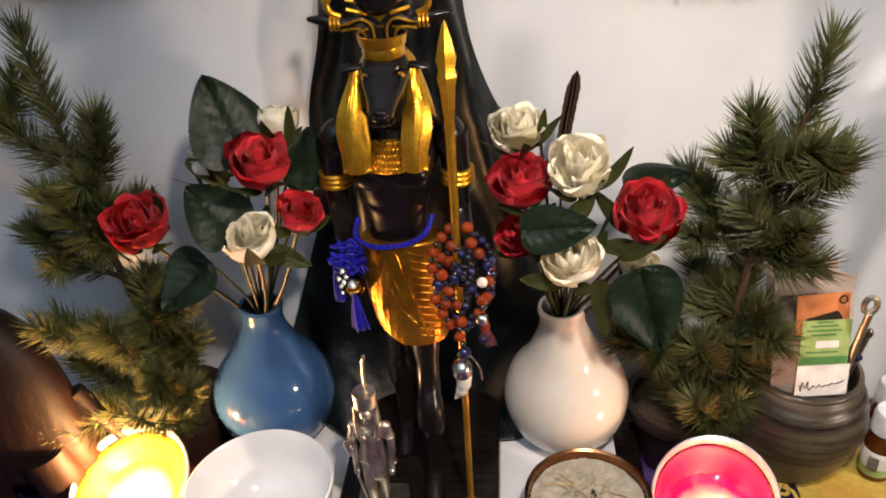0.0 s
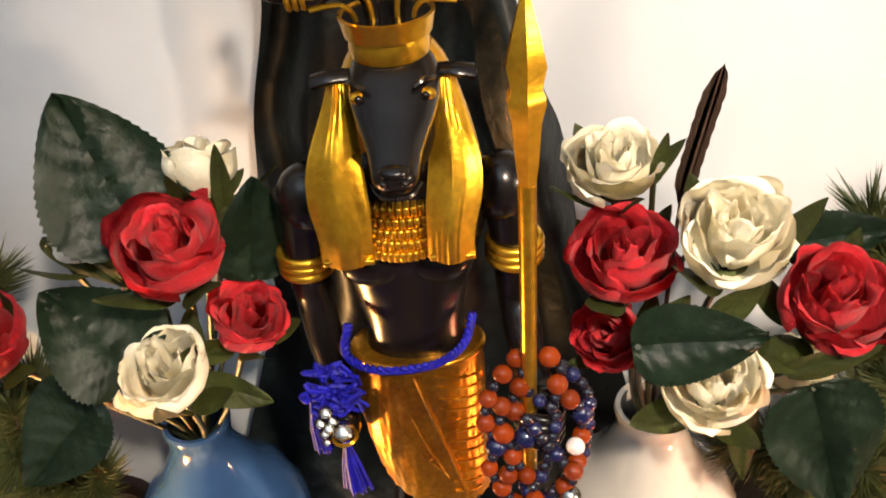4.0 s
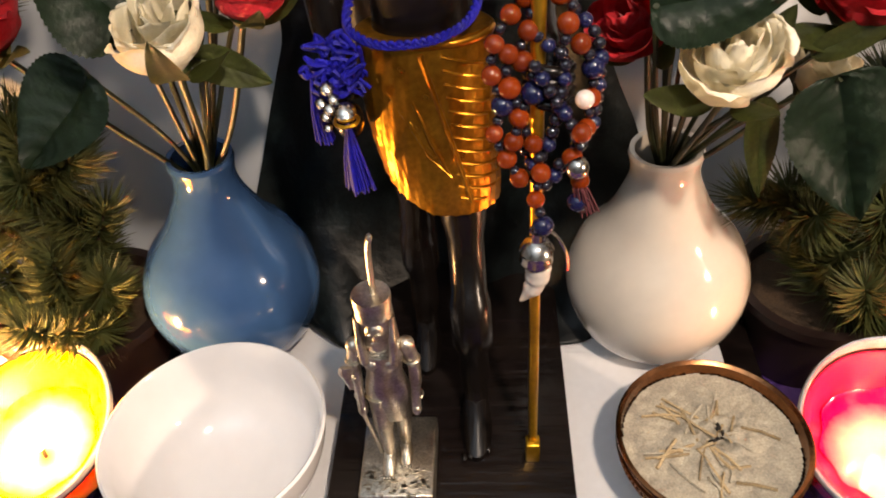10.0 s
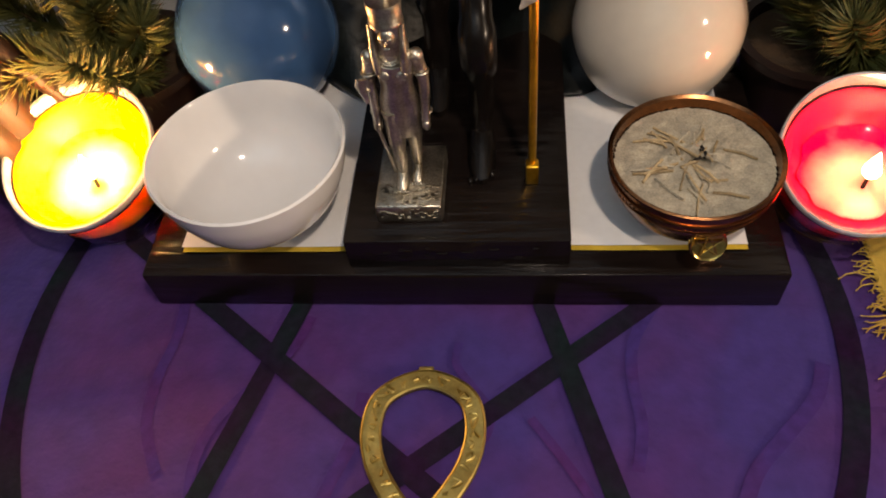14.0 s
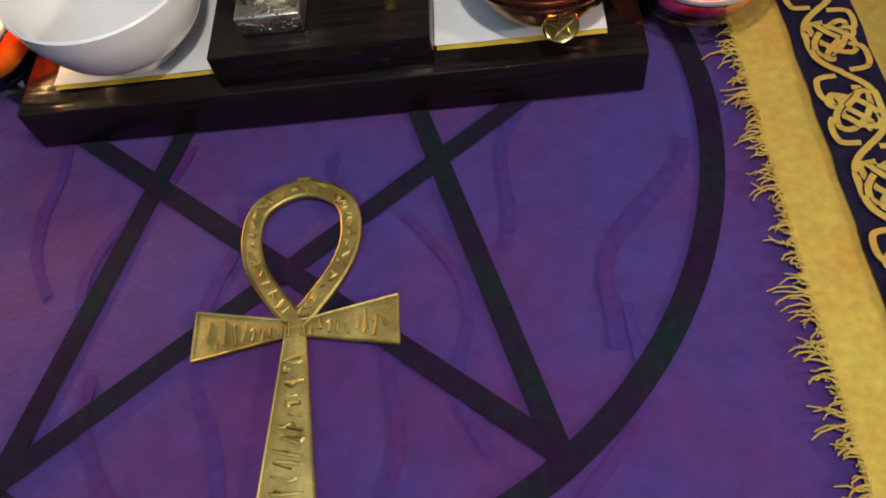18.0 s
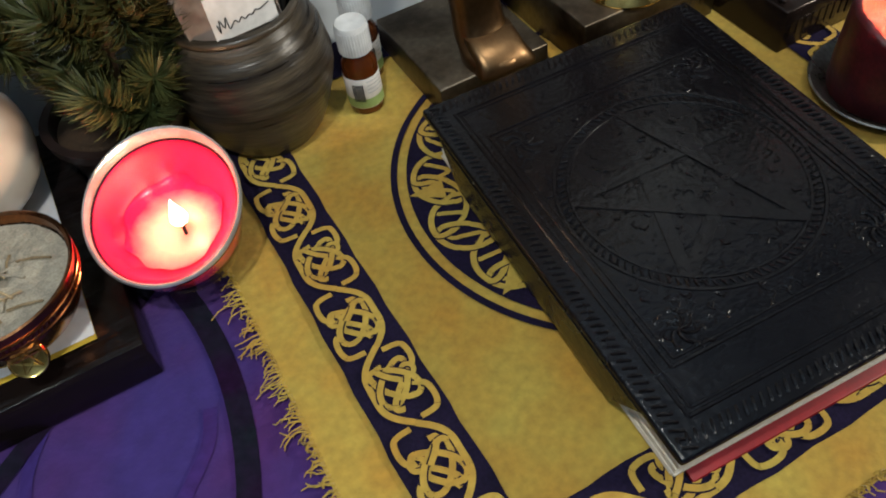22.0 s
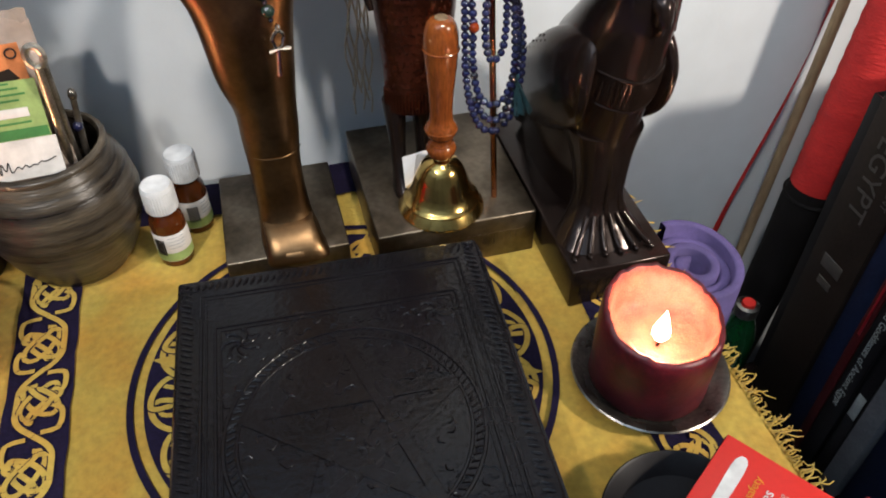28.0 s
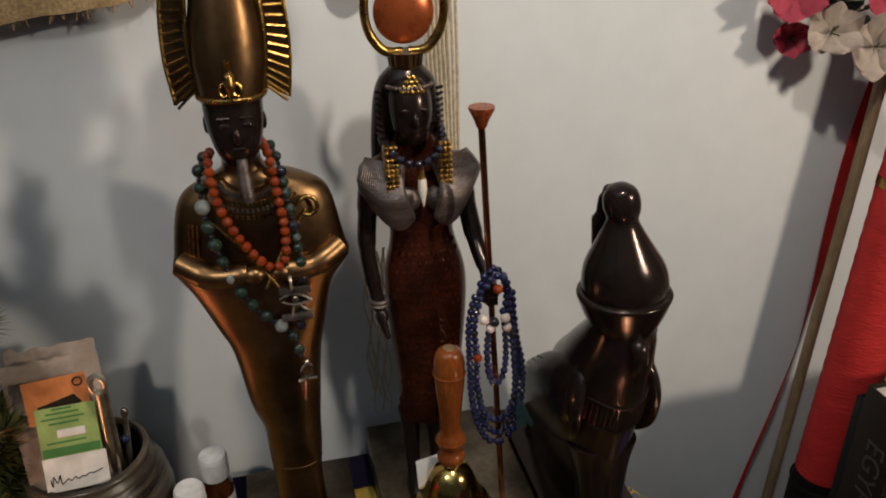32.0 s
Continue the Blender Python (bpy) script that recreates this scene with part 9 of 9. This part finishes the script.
rr = lean("wrapped_roll", "red cord-wrapped roll with a black handle leaning on the wall", "roll", (0.924, 0.150, -0.062), (0.955, 0.162, 0.40), 0.0245, REDCLOTHM, "red_wrapping", 28, 0.0006)
part("handle", tube([(0.9235, 0.150, -0.063), (0.921, 0.149, -0.080), (0.913, 0.146, -0.14), (0.895, 0.140, -0.26), (0.870, 0.13, -0.45), (0.84, 0.12, -0.75)], [0.0235, 0.0255, 0.0225, 0.020, 0.020, 0.020], 22), BROWNFELT, rr, "black leather handle")
part("collar", tube([(0.924 + 0.0262 * math.cos(t), 0.1495 + 0.0262 * math.sin(t), -0.072) for t in (math.tau * k / 30 for k in range(31))], 0.002, 6, caps=False), BROWNFELT, rr)
part("gold_band", tube([(0.9435, 0.1575, 0.228), (0.9440, 0.1577, 0.236)], 0.0256, 26), GLINTGOLD, rr, "gilt band")
# leaning sticks
lean("bamboo_cane", "pale bamboo cane leaning against the wall", "cane", (0.855, 0.165, -0.74), (0.926, 0.190, 0.42), 0.0048, CANEWOOD, "stick", 14)
lean("bamboo_cane", "brown curved cane leaning behind the books", "cane", (0.865, 0.13, -0.74), (1.04, 0.200, 0.30), 0.0062, CANEWOOD, "stick", 14)
rib = thing("red_ribbon", "orange-red cloth ribbon hanging beside the cane", "ribbon", at(0, 0, 0))
bm = bmesh.new()
prev = None
for k in range(30):
    v = k / 29
    c = Vector((0.945 - 0.075 * v, 0.205 + 0.006 * math.sin(v * 9), 0.36 - 0.60 * v))
    w = 0.009 + 0.005 * math.sin(v * 6)
    tw = v * 2.2
    row = [bm.verts.new(c + Vector((s * w * math.cos(tw), s * w * 0.5 * math.sin(tw), 0))) for s in (-1, -0.3, 0.3, 1)]
    if prev:
        for i in range(3):
            bm.faces.new((prev[i], prev[i + 1], row[i + 1], row[i]))
    prev = row
bmesh.ops.solidify(bm, geom=list(bm.faces), thickness=0.0006)
part("strip", bm, REDCLOTHM, rib)

# ---- books standing beside the table ----
SHELF_Z = -0.255
part("low_shelf", block(0.815, 1.30, -0.62, 0.10, -0.75, SHELF_Z, 0.003), BLACKWOOD, None, "low dark shelf beside the altar table", category="shelf")
TXT = lambda y, z: Matrix.Translation((-0.0006, y, z)) @ Matrix(((0, 0, -1), (0, -1, 0), (-1, 0, 0))).to_4x4()


def standing_book(lbl, x, y0, y1, z1, mt, words=(), bars=(), depth=0.17):
    K2 = 1.32
    x, y0, y1, z1 = 0.334 + (x - 0.334) * K2, -0.297 + (y0 + 0.297) * K2, min(0.099, -0.297 + (y1 + 0.297) * K2), 0.382 + (z1 - 0.382) * K2
    b = thing("standing_book", lbl, "book", at(x, (y0 + y1) / 2, SHELF_Z), "books beside the table")
    h, w = z1 - SHELF_Z, (y1 - y0) / 2
    words = [(a, sz * K2, 0.382 + (z - 0.382) * K2, o * K2, i) for a, sz, z, o, i in words]
    bars = [(0.382 + (z - 0.382) * K2, hz * K2, wf, i) for z, hz, wf, i in bars]
    part("page_block", block(0.003, depth - 0.004, -w + 0.002, w - 0.002, 0.003, h - 0.004, 0.0006), PAGES, b, "cream page block")
    part("cover", block(0.001, depth, w - 0.002, w - 0.0002, 0, h, 0.0005), mt, b)
    part("cover", block(0.001, depth, -w + 0.0002, -w + 0.002, 0, h, 0.0005), mt, b)
    spine = part("spine", block(0.0, 0.0022, -w + 0.0002, w - 0.0002, 0, h, 0.0008), mt, b)
    for body_, size, z, off, ink in words:
        text_mesh(body_, size, spine, ink, TXT(off, z - SHELF_Z), "lettering", "printed spine title")
    for z, hz, wf, ink in bars:
        part("spine_print", block(-0.0007, 0.0, -w * wf, w * wf, z - SHELF_Z - hz / 2, z - SHELF_Z + hz / 2, 0.0001), ink, spine)
    return b


standing_book("tall black paper-covered book, standing", 0.752, -0.0125, 0.033, 0.150, BOOKBLACK)
standing_book("thick dark brown book on Egypt, standing", 0.741, -0.0520, -0.0135, 0.172, BOOKBROWN, (("EGYPT", 0.0195, 0.113, 0.002, DIMGOLDINK), ("ANCIENT", 0.0068, 0.118, -0.0135, DIMGOLDINK)), ((0.045, 0.010, 0.45, DIMGOLDINK), (0.030, 0.006, 0.3, DIMGOLDINK)))
standing_book("navy blue book, standing", 0.743, -0.0685, -0.0530, 0.160, BOOKBLUE, (), ((0.150, 0.004, 0.7, GREYINK),))
standing_book("maroon book with faint spine print, standing", 0.740, -0.0765, -0.0695, 0.148, BOOKMAROON, (), ((0.070, 0.090, 0.25, REDCOVER),))
standing_book("black book on Egyptian gods and goddesses, standing", 0.739, -0.0910, -0.0775, 0.155, BOOKBLACK, (("The Complete Gods and Goddesses of Ancient Egypt", 0.0072, 0.045, 0.0, GREYINK),))
standing_book("slim black book with a white spine label", 0.741, -0.1010, -0.0920, 0.145, BOOKBLACK, (), ((0.055, 0.030, 0.75, GREYINK), (-0.020, 0.022, 0.7, GREYINK)))
standing_book("grey book with pale spine, standing", 0.740, -0.1160, -0.1020, 0.135, BOOKGREY, (), ((0.09, 0.02, 0.3, BOOKBLACK),))
standing_book("navy cloth book, standing", 0.745, -0.1520, -0.1170, 0.150, BOOKBLUE)
standing_book("black book at the end of the row", 0.748, -0.1900, -0.1530, 0.160, BOOKBLACK, (), ((0.08, 0.05, 0.4, GREYINK),))
standing_book("dark red boxed book, standing", 0.752, -0.2350, -0.1910, 0.120, BOOKMAROON)
for k, (x, y) in enumerate(((0.826, 0.012), (0.835, -0.012), (0.822, -0.036))):
    card = thing("paper_card", "pale paper card lying beside the books", "card", pose(x, y, SHELF_Z + 0.0003 + 0.001 * k, 0, 0, 20 * k))
    part("sheet", block(-0.010, 0.012, -0.013, 0.013, 0, 0.0006, 0.0001), GREYCARD, card)

# ---- gauze swag along the wall ----
sw = thing("gauze_swag", "gold-flecked brown gauze swag hung along the wall", "swag", at(0, 0, 0))
low = smooth_line([(-0.45, 0.44), (-0.30, 0.40), (-0.18, 0.408), (-0.1275, 0.4156), (-0.02, 0.46), (0.0995, 0.3955), (0.2067, 0.372), (0.297, 0.390), (0.379, 0.402), (0.44, 0.45), (0.52, 0.47)], 8)
bm = bmesh.new()
prev = None
for i, (x, z) in enumerate(low):
    row = [bm.verts.new((x, 0.214 - 0.006 * math.sin(j * 0.9 + i * 0.13) - 0.003 * noise.noise(Vector((i * 0.3, j * 0.6, 1))), z + 0.010 * j + 0.0025 * noise.noise(Vector((i * 0.7, j, 4))))) for j in range(14)]
    if prev:
        for j in range(13):
            bm.faces.new((prev[j], prev[j + 1], row[j + 1], row[j]))
    prev = row
part("gauze", bm, SWAG, sw, angle=180)
bm = bmesh.new()
rng = random.Random(77)
for x, z in low:
    for k in range(3):
        x2 = x + rng.uniform(-0.006, 0.006)
        tube([(x2, 0.210, z + 0.002), (x2 + rng.uniform(-0.002, 0.002), 0.210, z - rng.uniform(0.001, 0.005))], 0.0004, 4, bm)
part("frayed_edge", bm, SWAG, sw, kind="stuff")

# ---- silk blossoms high on the wall ----
rng = random.Random(55)
for k, (x, y, z, r, mt, lb) in enumerate(((0.834, 0.196, 0.377, 0.027, PINKPETAL, "pink"), (0.860, 0.182, 0.352, 0.025, BLUSHPETAL, "blush white"), (0.896, 0.176, 0.340, 0.028, BLUSHPETAL, "blush white"), (0.875, 0.200, 0.378, 0.024, BLUSHPETAL, "blush white"), (0.842, 0.205, 0.345, 0.018, PINKPETAL, "pink"), (0.915, 0.190, 0.372, 0.026, PINKPETAL, "pink"))):
    d = Vector((-0.4 + rng.uniform(-0.3, 0.3), -1, 0.25 + rng.uniform(-0.3, 0.4))).normalized()
    fl = thing("silk_blossom", lb + " silk blossom on a garland by the wall", "flower", Matrix.Translation((x, y, z)) @ d.to_track_quat("Z", "Y").to_matrix().to_4x4(), "garland blossoms")
    for i in range(6):
        part("petal", leaf_bm(r * 0.95, r * 1.0, -0.15, 0.4, False, i), mt, fl, m=pose(0, 0, 0, 0, 0, 60 * i + rng.uniform(-8, 8)) @ pose(0, -0.001, 0, 58 + rng.uniform(-14, 10), 0, 0))
    for i in range(7):
        a = rng.uniform(0, 6.28)
        part("stamen", tube([(0, 0, 0), (0.15 * r * math.cos(a), 0.15 * r * math.sin(a), 0.35 * r)], 0.0005, 5), CALYX, fl)
    part("stem", tube(smooth_line([(0, 0, 0), (0, 0.01, -0.010), (0.004, 0.03, -0.014)], 4), 0.0012, 6), STEM, fl)
gar = thing("garland_vine", "green silk garland vine with leaves by the wall", "garland", at(0, 0, 0))
part("vine", tube(smooth_line([(0.80, 0.212, 0.40), (0.85, 0.208, 0.372), (0.90, 0.206, 0.362), (0.96, 0.210, 0.39), (1.02, 0.212, 0.44)], 8), 0.002, 8), STEM, gar)
for x, z, a in ((0.868, 0.368, 30), (0.885, 0.355, -40), (0.905, 0.378, 70), (0.85, 0.385, -20), (0.925, 0.35, 150)):
    part("leaf_blade", leaf_bm(0.020, 0.034, 0.2, 0.3, True, a), LEAFM, gar, m=pose(x, 0.203, z, 70, a, 0))
